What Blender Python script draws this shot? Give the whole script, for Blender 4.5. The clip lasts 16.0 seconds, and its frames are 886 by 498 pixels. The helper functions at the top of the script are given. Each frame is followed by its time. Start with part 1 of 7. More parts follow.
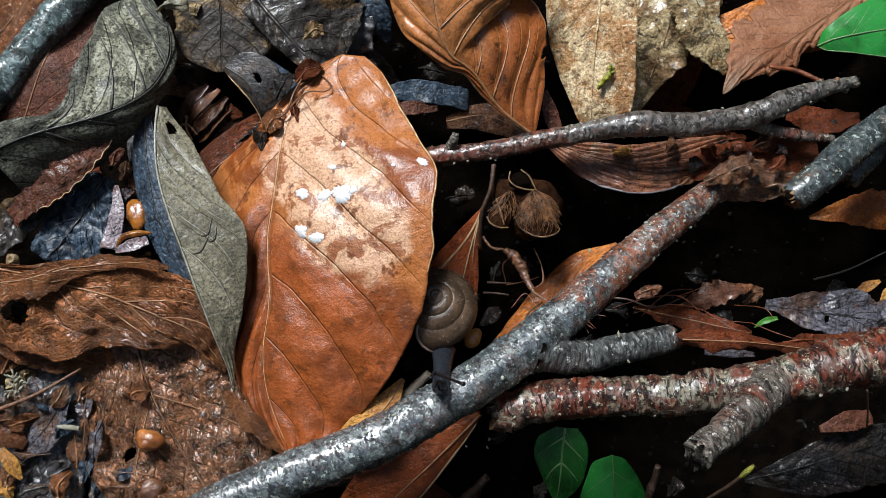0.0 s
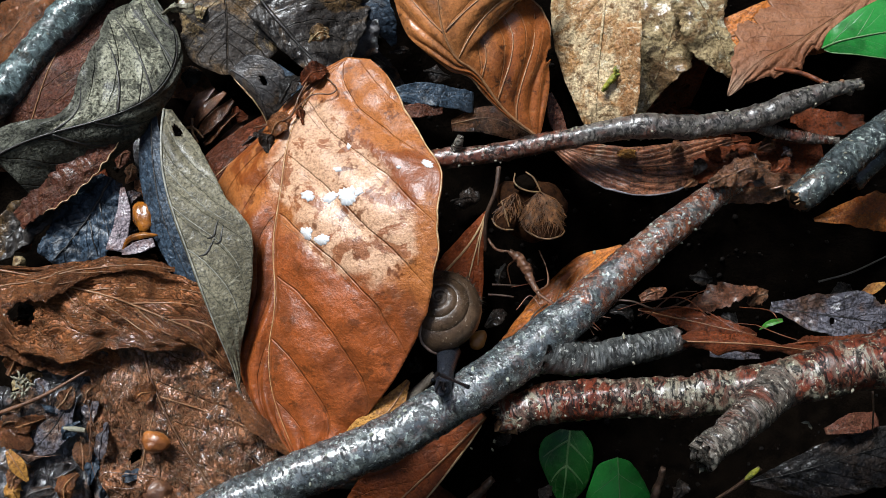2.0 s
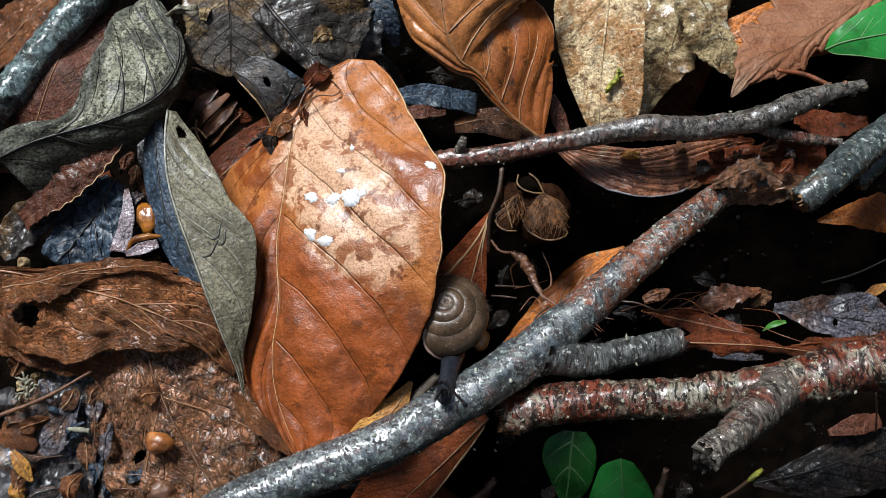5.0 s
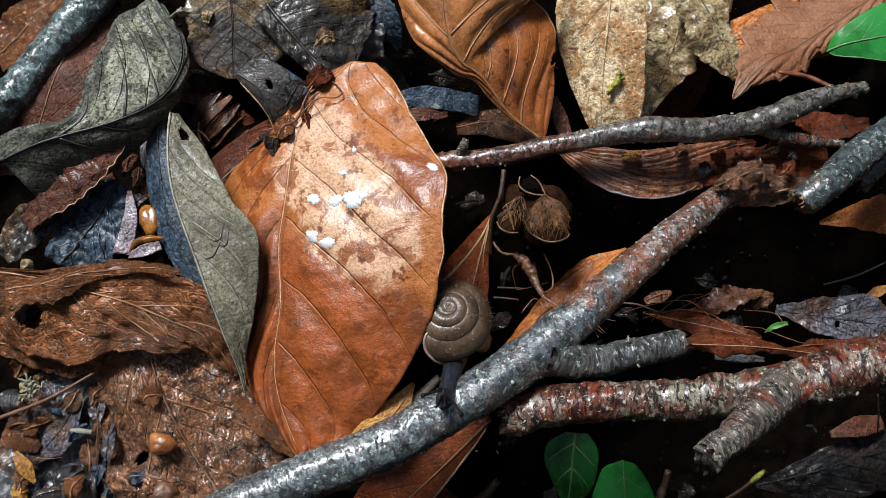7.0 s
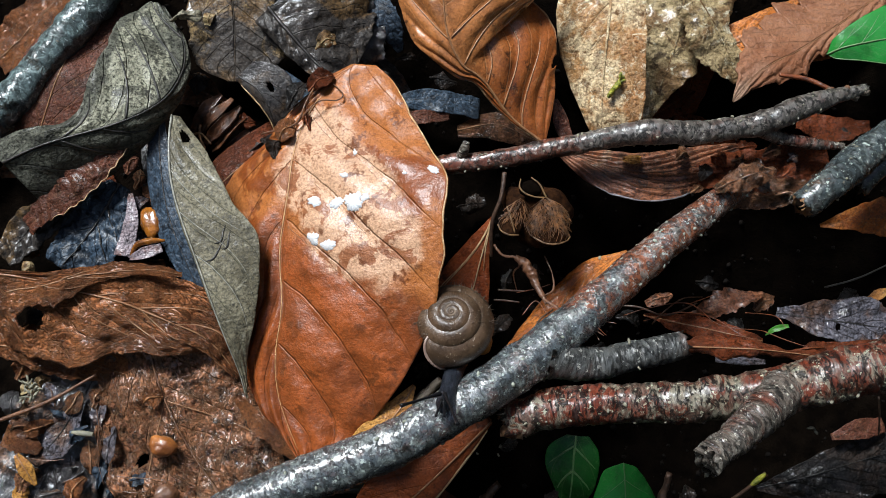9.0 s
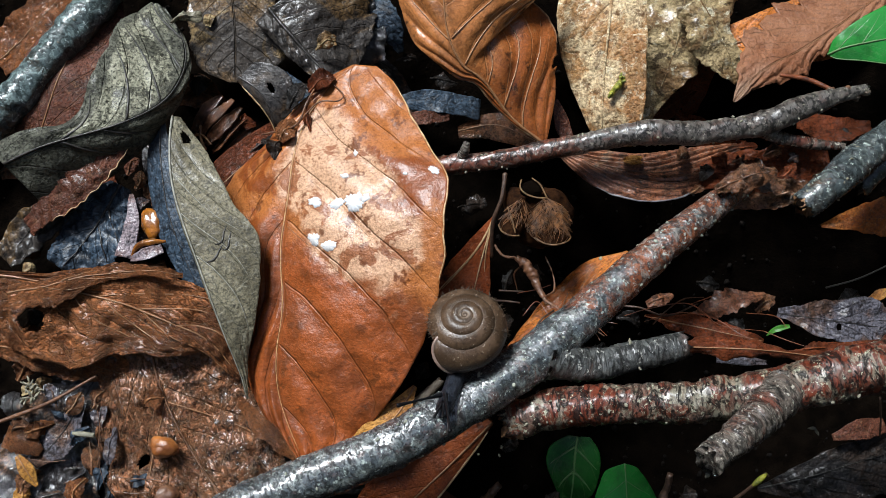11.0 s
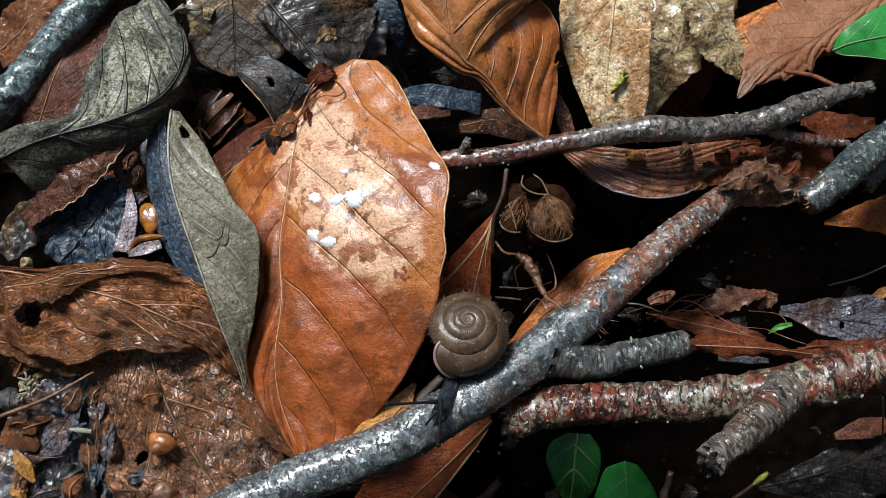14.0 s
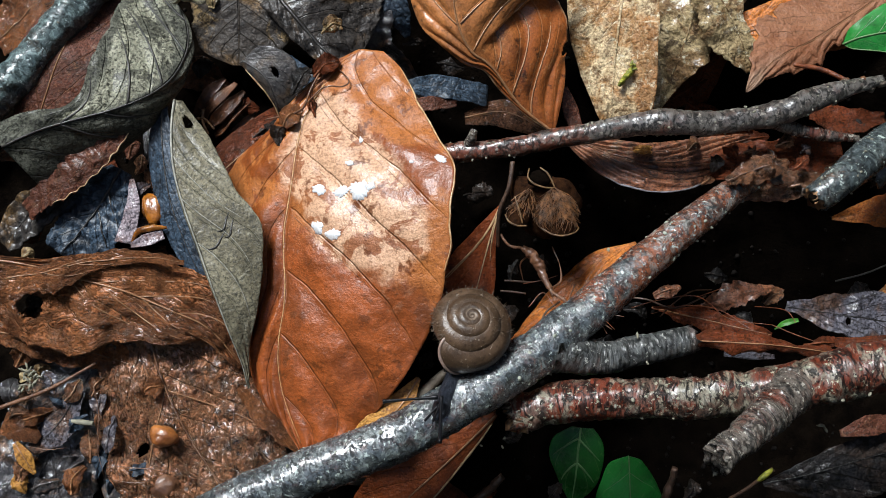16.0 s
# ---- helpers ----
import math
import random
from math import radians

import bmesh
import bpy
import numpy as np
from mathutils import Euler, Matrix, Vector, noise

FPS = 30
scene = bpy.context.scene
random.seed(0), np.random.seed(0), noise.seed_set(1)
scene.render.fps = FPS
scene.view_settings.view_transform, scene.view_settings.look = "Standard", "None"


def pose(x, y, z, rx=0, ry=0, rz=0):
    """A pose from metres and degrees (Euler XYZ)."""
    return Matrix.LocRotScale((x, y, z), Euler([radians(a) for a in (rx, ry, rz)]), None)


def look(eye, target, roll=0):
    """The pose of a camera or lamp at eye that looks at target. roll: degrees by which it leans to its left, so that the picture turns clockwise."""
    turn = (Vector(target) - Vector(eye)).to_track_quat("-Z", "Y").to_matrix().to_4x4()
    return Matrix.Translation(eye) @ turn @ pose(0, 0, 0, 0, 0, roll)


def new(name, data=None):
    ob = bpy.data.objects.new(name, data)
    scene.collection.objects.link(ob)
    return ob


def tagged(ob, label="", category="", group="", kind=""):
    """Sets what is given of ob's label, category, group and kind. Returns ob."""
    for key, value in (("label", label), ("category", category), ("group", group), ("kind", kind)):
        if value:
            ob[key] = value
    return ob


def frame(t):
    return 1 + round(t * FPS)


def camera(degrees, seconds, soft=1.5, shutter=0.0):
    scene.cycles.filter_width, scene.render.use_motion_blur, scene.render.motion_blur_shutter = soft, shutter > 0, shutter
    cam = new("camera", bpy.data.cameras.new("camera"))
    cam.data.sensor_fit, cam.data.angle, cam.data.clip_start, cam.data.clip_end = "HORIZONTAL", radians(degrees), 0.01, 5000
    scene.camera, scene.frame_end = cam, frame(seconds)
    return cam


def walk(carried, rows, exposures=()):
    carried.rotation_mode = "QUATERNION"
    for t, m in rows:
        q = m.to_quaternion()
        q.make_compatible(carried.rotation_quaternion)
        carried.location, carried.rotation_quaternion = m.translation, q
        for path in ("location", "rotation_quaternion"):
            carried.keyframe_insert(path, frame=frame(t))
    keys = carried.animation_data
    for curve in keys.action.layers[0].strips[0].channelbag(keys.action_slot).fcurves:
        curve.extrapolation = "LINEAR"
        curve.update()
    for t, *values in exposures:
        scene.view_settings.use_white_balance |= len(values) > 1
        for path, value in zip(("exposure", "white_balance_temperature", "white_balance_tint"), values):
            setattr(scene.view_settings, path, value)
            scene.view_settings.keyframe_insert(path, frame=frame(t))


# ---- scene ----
# ---- camera ----
cam = camera(47, 16.0, soft=0.75)
CAMERA_ROWS = [
    (0, pose(-0.000000, 0.000000, 0.153000, 12.0000, -0.0000, -0.0000)),
    (0.5, pose(-0.000025, 0.000013, 0.153001, 12.0391, 0.0350, -0.0012)),
    (1, pose(-0.000148, 0.000019, 0.152907, 11.9726, 0.0701, 0.1071)),
    (1.5, pose(-0.000040, -0.000026, 0.153150, 12.0502, 0.1820, 0.0197)),
    (2, pose(-0.000178, -0.000509, 0.153168, 12.2928, 0.2209, 0.0198)),
    (2.5, pose(-0.000092, -0.000396, 0.153230, 12.2512, 0.2980, 0.0770)),
    (3, pose(-0.000330, -0.000412, 0.153247, 12.2525, 0.2405, 0.0872)),
    (3.5, pose(-0.000109, -0.000252, 0.153254, 12.2162, 0.3468, 0.0473)),
    (4, pose(-0.000038, -0.000158, 0.153327, 12.1751, 0.3791, 0.0697)),
    (6.5, pose(0.000186, -0.000830, 0.153533, 12.5302, 0.6311, 0.1206)),
    (7, pose(0.000194, -0.000607, 0.153621, 12.4605, 0.6366, 0.1093)),
    (7.5, pose(0.000067, -0.000756, 0.153415, 12.5282, 0.5972, 0.0968)),
    (8, pose(0.000099, -0.000824, 0.153532, 12.5613, 0.6438, 0.1350)),
    (8.5, pose(0.000352, -0.000660, 0.153679, 12.5649, 0.7322, 0.1510)),
    (9, pose(0.000276, -0.000908, 0.153681, 12.7054, 0.7071, 0.1420)),
    (11.5, pose(0.000420, -0.001006, 0.153651, 12.8077, 0.8445, 0.0945)),
    (12, pose(0.000477, -0.000917, 0.153840, 12.8436, 0.8903, 0.1063)),
    (12.5, pose(0.000397, -0.000821, 0.153554, 12.8182, 0.8627, 0.1256)),
    (13, pose(0.000359, -0.000728, 0.153407, 12.7136, 0.8424, 0.1659)),
    (13.5, pose(0.000281, -0.000296, 0.153139, 12.5042, 0.7356, 0.2154)),
    (14, pose(0.000342, 0.000016, 0.152734, 12.2748, 0.7650, 0.3433)),
    (14.5, pose(-0.000003, 0.000599, 0.152126, 11.8033, 0.7515, 0.7067)),
    (15, pose(-0.000101, 0.000941, 0.151851, 11.5840, 0.7288, 0.8553)),
    (15.5, pose(-0.000248, 0.001064, 0.151640, 11.4972, 0.6684, 0.8890)),
    (16, pose(-0.000548, 0.001176, 0.151666, 11.5363, 0.6191, 0.7645)),
]

# ---- light: overcast sky over a wood, soft sun ----
SUN_ELEVATION, SUN_ROTATION = 50.0, 328.0
world = bpy.data.worlds.new("overcast_sky")
scene.world = world
world.use_nodes = True
sky = world.node_tree.nodes.new("ShaderNodeTexSky")
sky.sky_type = "NISHITA"
sky.sun_disc = False
sky.sun_elevation = radians(SUN_ELEVATION)
sky.sun_rotation = radians(SUN_ROTATION)
sky.air_density, sky.dust_density, sky.ozone_density = 1.0, 3.0, 1.0
world.node_tree.nodes["Background"].inputs["Strength"].default_value = 0.05
world.node_tree.links.new(sky.outputs["Color"], world.node_tree.nodes["Background"].inputs["Color"])
sun = new("sun", bpy.data.lights.new("sun", "SUN"))
sun.data.energy, sun.data.angle, sun.data.color = 4.3, radians(24), (0.92, 0.98, 1.03)
sun_dir = Vector((math.sin(radians(SUN_ROTATION)) * math.cos(radians(SUN_ELEVATION)),
                  math.cos(radians(SUN_ROTATION)) * math.cos(radians(SUN_ELEVATION)), math.sin(radians(SUN_ELEVATION))))
sun.matrix_world = look(sun_dir * 3, (0, 0, 0))
walk(cam, CAMERA_ROWS, exposures=[(0, 1.03), (16, 1.03)])


# ---- materials ----
class Tree:
    """A short way to write node materials."""

    def __init__(self, name):
        self.material = bpy.data.materials.new(name)
        self.material.use_nodes = True
        self.tree = self.material.node_tree
        self.shader = self.tree.nodes["Principled BSDF"]
        co = self.tree.nodes.new("ShaderNodeTexCoord")
        info = self.tree.nodes.new("ShaderNodeObjectInfo")
        self.random = info.outputs["Random"]
        shift = self.tree.nodes.new("ShaderNodeVectorMath")
        shift.operation = "MULTIPLY_ADD"
        self.tree.links.new(info.outputs["Random"], shift.inputs[0])
        shift.inputs[1].default_value = (3.1, 5.7, 2.3)
        self.tree.links.new(co.outputs["Object"], shift.inputs[2])
        self.place = shift.outputs[0]
        self.uv = co.outputs["UV"]

    def put(self, value, socket):
        if isinstance(value, bpy.types.NodeSocket):
            self.tree.links.new(value, socket)
        elif isinstance(value, (int, float)) and socket.type == "RGBA":
            socket.default_value = (value, value, value, 1)
        elif isinstance(value, (tuple, list)) and socket.type == "RGBA":
            socket.default_value = (*value[:3], 1)
        else:
            socket.default_value = value

    def noise(self, scale, detail=4, rough=0.6, vec=None, warp=0.0):
        n = self.tree.nodes.new("ShaderNodeTexNoise")
        self.put(vec or self.place, n.inputs["Vector"])
        n.inputs["Scale"].default_value, n.inputs["Detail"].default_value = scale, detail
        n.inputs["Roughness"].default_value, n.inputs["Distortion"].default_value = rough, warp
        return n.outputs["Fac"]

    def cells(self, scale, feature="DISTANCE_TO_EDGE", vec=None):
        n = self.tree.nodes.new("ShaderNodeTexVoronoi")
        n.feature = feature
        self.put(vec or self.place, n.inputs["Vector"])
        n.inputs["Scale"].default_value = scale
        return n.outputs["Distance"]

    def math(self, op, a, b=0.0, c=0.0):
        n = self.tree.nodes.new("ShaderNodeMath")
        n.operation = op
        for value, socket in zip((a, b, c), n.inputs):
            self.put(value, socket)
        return n.outputs[0]

    def step(self, x, lo, hi, a=0.0, b=1.0):
        n = self.tree.nodes.new("ShaderNodeMapRange")
        n.interpolation_type = "SMOOTHSTEP"
        for value, socket in zip((x, lo, hi, a, b), n.inputs):
            self.put(value, socket)
        return n.outputs[0]

    def mix(self, fac, a, b, mode="MIX"):
        n = self.tree.nodes.new("ShaderNodeMix")
        n.data_type, n.blend_type = "RGBA", mode
        self.put(fac, n.inputs[0])
        self.put(a, n.inputs[6])
        self.put(b, n.inputs[7])
        return n.outputs[2]

    def axes(self, vec):
        n = self.tree.nodes.new("ShaderNodeSeparateXYZ")
        self.put(vec, n.inputs[0])
        return n.outputs

    def scaled(self, vec, by):
        n = self.tree.nodes.new("ShaderNodeVectorMath")
        n.operation = "MULTIPLY"
        self.put(vec, n.inputs[0])
        n.inputs[1].default_value = by
        return n.outputs[0]

    def bump(self, height, strength=0.5, distance=0.0005, below=None):
        n = self.tree.nodes.new("ShaderNodeBump")
        n.inputs["Strength"].default_value, n.inputs["Distance"].default_value = strength, distance
        self.put(height, n.inputs["Height"])
        if below is not None:
            self.put(below, n.inputs["Normal"])
        return n.outputs[0]

    def done(self, colour, rough=0.5, normal=None, coat=0.0, coat_rough=0.15, film=None, **more):
        s = self.shader.inputs
        self.put(colour, s["Base Color"])
        self.put(rough, s["Roughness"])
        if normal is not None:
            self.put(normal, s["Normal"])
        if film is not None:
            self.put(film, s["Coat Normal"])
        self.put(coat, s["Coat Weight"])
        s["Coat Roughness"].default_value = coat_rough
        for key, value in more.items():
            self.put(value, s[key.replace("_", " ")])
        return self.material


def leaf_material(name, base, second, dark, vein, veins=7, slant=0.28, mottle=(90, 0.45, 0.62), spots=(420, 0.58, 0.7),
                  vein_mix=0.5, vein_width=0.05, rough=(0.3, 0.55), wet=0.3, relief=0.5, net=1500, pale=None, rib=0.02, groove=1.0, net_bump=0.1, tip=None, tip_at=(0.45, 0.6), fine_bump=0.8, film_bump=0.35, film_rough=0.2, film_scale=500.0, shine=None, sheen_or_patch=None, net_mix=0.06, speck_mix=0.7, coat_ior=1.65, wrinkle=0.0, waver=0.05):
    """Dead or living leaf: mottled blade, spots, side veins and net of fine veins, wet sheen."""
    g = Tree(name)
    wob = g.noise(160, 2)
    ax = g.axes(g.uv)
    s, t = ax[0], g.math("ABSOLUTE", ax[1])
    run = g.math("SUBTRACT", s, g.math("MULTIPLY", g.math("POWER", t, 1.12), slant))
    run = g.math("ADD", run, g.math("MULTIPLY", g.math("SUBTRACT", wob, 0.5), waver))
    f = g.math("FRACT", g.math("MULTIPLY", run, float(veins)))
    near = g.math("MINIMUM", f, g.math("SUBTRACT", 1.0, f))
    line = g.step(near, 0.0, vein_width, 1.0, 0.0)
    line = g.math("MULTIPLY", line, g.step(t, 0.75, 1.0, 1.0, 0.15))
    mid = g.step(t, rib * 0.5, rib * 1.4, 1.0, 0.0)
    line = g.math("MAXIMUM", line, mid)
    big = g.noise(mottle[0], 5, 0.62, warp=0.6)
    small = g.noise(spots[0], 4, 0.65)
    fine = g.noise(2600, 3, 0.7)
    colour = g.mix(g.step(big, mottle[1], mottle[2]), base, second)
    if tip:
        end = g.math("ADD", g.math("SUBTRACT", s, g.math("MULTIPLY", t, 0.14)), g.math("MULTIPLY", g.math("SUBTRACT", g.noise(110, 4, 0.6), 0.5), 0.35))
        worn = g.mix(g.step(g.noise(190, 5, 0.72, warp=0.5), 0.4, 0.62), tip, tuple(c * 0.55 for c in tip))
        colour = g.mix(g.step(end, tip_at[0], tip_at[1]), colour, worn)
    # Oval of another tone: painted sheen on beech, dust on sage, brown on tan.
    if sheen_or_patch:
        bs, bt, rs, rt, tone = sheen_or_patch
        away = g.math("ADD", g.math("POWER", g.math("DIVIDE", g.math("SUBTRACT", run, bs), rs), 2.0), g.math("POWER", g.math("DIVIDE", g.math("SUBTRACT", ax[1], bt), rt), 2.0))
        away = g.math("ADD", away, g.math("MULTIPLY", g.math("SUBTRACT", g.noise(150, 5, 0.65), 0.5), 2.4))
        tone = g.mix(g.step(g.noise(230, 5, 0.7, warp=0.8), 0.53, 0.57, 0.0, 0.8), tone, second)
        colour = g.mix(g.step(away, 0.75, 1.25, 0.9, 0.0), colour, tone)
    if pale:
        colour = g.mix(g.step(g.noise(mottle[0] * 1.7, 5, 0.7, warp=1.0), 0.56, 0.66, 0, 0.9), colour, pale)
    colour = g.mix(g.step(small, spots[1], spots[2], 0.0, 0.85), colour, dark)
    colour = g.mix(g.math("MULTIPLY", line, vein_mix), colour, vein)
    colour = g.mix(g.step(fine, 0.42, 0.66, 0.0, speck_mix * 1.1), colour, dark)
    speck = g.noise(800, 5, 0.75)
    colour = g.mix(g.step(speck, 0.54, 0.66, 0.0, speck_mix), colour, dark)
    colour = g.mix(g.step(g.noise(1000, 5, 0.75, warp=0.4), 0.56, 0.68, 0.0, 0.4), colour, vein)
    cell = g.cells(net)
    colour = g.mix(g.step(cell, 0.0, 0.12, net_mix, 0.0), colour, vein)
    height = g.math("ADD", g.math("MULTIPLY", g.step(cell, 0.0, 0.3), net_bump), g.math("MULTIPLY", g.noise(900, 4, 0.7), fine_bump))
    height = g.math("ADD", height, g.math("MULTIPLY", line, -0.7 * groove))
    height = g.math("ADD", height, g.math("MULTIPLY", g.noise(220, 3), 1.6))
    if wrinkle:
        v = g.tree.nodes.new("ShaderNodeCombineXYZ")
        g.put(g.math("ADD", g.math("MULTIPLY", s, 17.0), g.math("MULTIPLY", t, 3.0)), v.inputs[0])
        g.put(g.math("MULTIPLY", ax[1], 9.0), v.inputs[1])
        g.put(g.random, v.inputs[2])
        fold = g.math("ABSOLUTE", g.math("SUBTRACT", g.noise(1.0, 5, 0.6, vec=v.outputs[0], warp=1.2), 0.5))
        fold = g.step(fold, 0.0, 0.07, 1.0, 0.0)
        height = g.math("ADD", height, g.math("MULTIPLY", fold, wrinkle))
        colour = g.mix(g.math("MULTIPLY", fold, 0.3), colour, vein)
    normal = g.bump(height, min(relief * 1.3, 1.0), 0.0008)
    wet = wet if shine is None else shine
    wavy = g.bump(g.math("ADD", g.math("MULTIPLY", height, 0.5), g.noise(film_scale, 3, 0.6)), min(film_bump, 1.0), 0.0004)
    film = g.noise(140, 3, 0.6)
    gloss = g.step(film, 0.35, 0.65, rough[0], rough[1])
    gloss = g.math("ADD", gloss, g.math("MULTIPLY", g.math("SUBTRACT", fine, 0.5), 0.25))
    return g.done(colour, gloss, normal, coat=g.step(film, 0.4, 0.62, wet, wet * 0.15), coat_rough=film_rough, film=wavy, Specular_IOR_Level=0.15, Coat_IOR=coat_ior)


def bark_material(name, grey, red, crust, red_amount=0.5, ring=900, rough=(0.2, 0.5), wet=0.9, cracks=0.6, banded=0.0, relief=0.85, crusted=0.85, red_run=None, film_relief=0.35, stain=0.5, broken_film=0.1, blot_size=1.0, film_rough=0.25, film_blot=0.5, film_ior=1.75, gritty=0.4, crack_size=1.0, crack_soft=0.0):
    """Thin wet bark: grey skin, red streaks, pale crust, black cracks and fine rings round the stick; more red along red_run."""
    g = Tree(name)
    ax = g.axes(g.uv)

    def wound(along, across):
        v = g.tree.nodes.new("ShaderNodeCombineXYZ")
        g.put(g.math("MULTIPLY", ax[0], float(along)), v.inputs[0])
        g.put(g.math("MULTIPLY", ax[1], float(across)), v.inputs[1])
        g.put(g.random, v.inputs[2])
        return v.outputs[0]

    rings = g.noise(1.0, 4, 0.7, vec=wound(ring * 5, 420), warp=0.9)
    patch = g.noise(1.0, 6, 0.7, vec=wound(170 + 90 * banded, 170 - 100 * banded), warp=0.8)
    if red_run:
        patch = g.math("ADD", patch, g.step(ax[0], red_run[0], red_run[1], 0.0, red_run[2]))
    blot = g.noise(1.0, 5, 0.7, vec=wound((620 + 100 * banded) * blot_size, (620 - 260 * banded) * blot_size), warp=0.9)
    grain = g.noise(2600, 5, 0.8)
    black = tuple(c * 0.06 for c in grey)
    colour = g.mix(g.step(patch, 0.60 - red_amount * 0.3, 0.72 - red_amount * 0.3), grey, red)
    colour = g.mix(g.step(g.noise(1.0, 5, 0.75, vec=wound(300, 420)), 0.48, 0.66, 0, stain), colour, tuple(c * 0.45 for c in red))
    colour = g.mix(g.step(blot, 0.50, 0.57, 0, crusted), colour, crust)
    colour = g.mix(g.step(rings, 0.50, 0.62, 0, 0.45 + 0.4 * banded), colour, black)
    crack = g.noise(1.0, 5, 0.72, vec=wound((950 - 200 * banded) * crack_size, (620 - 250 * banded) * crack_size), warp=1.6)
    colour = g.mix(g.step(crack, 0.515 - crack_soft, 0.56 + crack_soft, 0, cracks), colour, black)
    colour = g.mix(g.step(grain, 0.52, 0.62, 0.0, gritty), colour, black)
    colour = g.mix(g.step(g.noise(1200, 4, 0.7), 0.60, 0.64, 0.0, 0.85), colour, tuple(min(c * 1.7, 0.7) for c in crust))
    height = g.math("ADD", g.math("MULTIPLY", rings, -0.9), g.math("ADD", g.math("MULTIPLY", blot, 0.7), g.math("MULTIPLY", grain, 0.6)))
    height = g.math("ADD", height, g.math("MULTIPLY", g.step(crack, 0.5, 0.6), -0.9))
    normal = g.bump(height, relief, 0.0005)
    wavy = g.bump(g.math("ADD", g.math("MULTIPLY", blot, film_blot), g.math("ADD", g.math("MULTIPLY", g.step(crack, 0.5, 0.6), -0.8), g.math("MULTIPLY", rings, -0.6))), film_relief, 0.0004)
    gloss = g.step(crack, 0.5, 0.6, rough[0], rough[1])
    return g.done(colour, gloss, normal, coat=g.step(crack, 0.50, 0.57, wet, wet * broken_film), coat_rough=film_rough, film=wavy, Coat_IOR=film_ior, Specular_IOR_Level=0.25)


def plain_material(name, a, b, scale=500, rough=0.4, relief=0.4, coat=0.0, bumps=1600, **more):
    g = Tree(name)
    n = g.noise(scale, 5, 0.65)
    m = g.noise(bumps, 4, 0.7)
    colour = g.mix(g.step(n, 0.35, 0.65), a, b)
    colour = g.mix(g.step(m, 0.5, 0.8, 0, 0.5), colour, tuple(c * 0.4 for c in a))
    normal = g.bump(g.math("ADD", m, g.math("MULTIPLY", n, 0.8)), relief, 0.0004)
    return g.done(colour, rough, normal, coat=coat, **more)


# Humus coloured far below its real tone, so gaps look deep in shade.
M_SHADESOIL = plain_material("shade_black_humus", (0.002, 0.0015, 0.0012), (0.005, 0.0035, 0.0025), 300, 0.85, 1.0, 0.0, Specular_IOR_Level=0.0)
# Dark skin of the unseen ring that blocks low sky light.
M_SKYBLOCK = plain_material("sky_block", (0.035, 0.045, 0.02), (0.02, 0.018, 0.012), 0.6, 0.9, 1.0, 0.0, 2.0)
M_CRUMB = plain_material("soil_crumbs", (0.003, 0.0022, 0.0016), (0.008, 0.005, 0.0035), 900, 0.8, 0.8, 0.0, Specular_IOR_Level=0.15)

# The pale oval on the upper blade is wet sheen put into colour.
M_BEECH = leaf_material("beech_copper", (0.4, 0.135, 0.036), (0.22, 0.054, 0.011), (0.11, 0.03, 0.008), (0.2, 0.07, 0.022), 7, 0.30,
                        (85, 0.47, 0.53), (300, 0.58, 0.64), 0.3, 0.03, (0.3, 0.42), 0.55, 0.4, 2400, net_bump=0.05, tip=(0.31, 0.075, 0.018), fine_bump=0.6, film_bump=0.4, film_rough=0.34, shine=0.45, net_mix=0.07, tip_at=(0.38, 0.5), sheen_or_patch=(0.26, 0.36, 0.18, 0.5, (0.65, 0.40, 0.25)), speck_mix=0.45, film_scale=600.0, waver=0.02)
M_CURLED = leaf_material("beech_brown", (0.30, 0.085, 0.02), (0.15, 0.04, 0.011), (0.022, 0.009, 0.005), (0.42, 0.21, 0.09), 7, 0.45,
                         (110, 0.45, 0.6), (380, 0.57, 0.68), 0.35, 0.05, (0.28, 0.5), 0.3, 0.28, 1500, net_bump=0.05, groove=0.3, speck_mix=0.3, net_mix=0.02, fine_bump=0.4, shine=0.7, film_rough=0.26, film_bump=0.5, tip=(0.46, 0.17, 0.052), tip_at=(0.35, 0.6))
M_TAN = leaf_material("tan_leaf", (0.70, 0.53, 0.31), (0.42, 0.22, 0.085), (0.13, 0.06, 0.022), (0.74, 0.60, 0.38), 6, 0.5,
                      (240, 0.45, 0.58), (520, 0.55, 0.66), 0.25, 0.04, (0.3, 0.5), 0.3, 0.6, 1100, pale=(0.85, 0.75, 0.53), net_bump=0.1, groove=0.15, net_mix=0.1, sheen_or_patch=(0.3, 0.95, 0.35, 0.55, (0.36, 0.16, 0.055)), speck_mix=0.55, shine=0.5)
M_GREY = leaf_material("grey_green_leaf", (0.215, 0.19, 0.125), (0.11, 0.095, 0.06), (0.03, 0.029, 0.023), (0.33, 0.31, 0.24), 8, 0.35,
                       (120, 0.42, 0.62), (900, 0.55, 0.72), 0.2, 0.04, (0.38, 0.6), 0.15, 0.45, 2000, pale=(0.30, 0.28, 0.205), net_bump=0.06, fine_bump=0.8, speck_mix=0.7, shine=0.15)
M_SAGE = leaf_material("sage_leaf", (0.15, 0.15, 0.115), (0.06, 0.06, 0.046), (0.010, 0.010, 0.008), (0.05, 0.047, 0.035), 6, 0.4,
                       (160, 0.42, 0.62), (2200, 0.50, 0.62), 0.0, 0.04, (0.45, 0.65), 0.1, 0.9, 2600, net_mix=0.02, net_bump=0.05, sheen_or_patch=(0.44, 0.48, 0.34, 0.42, (0.40, 0.39, 0.285)), speck_mix=0.5)
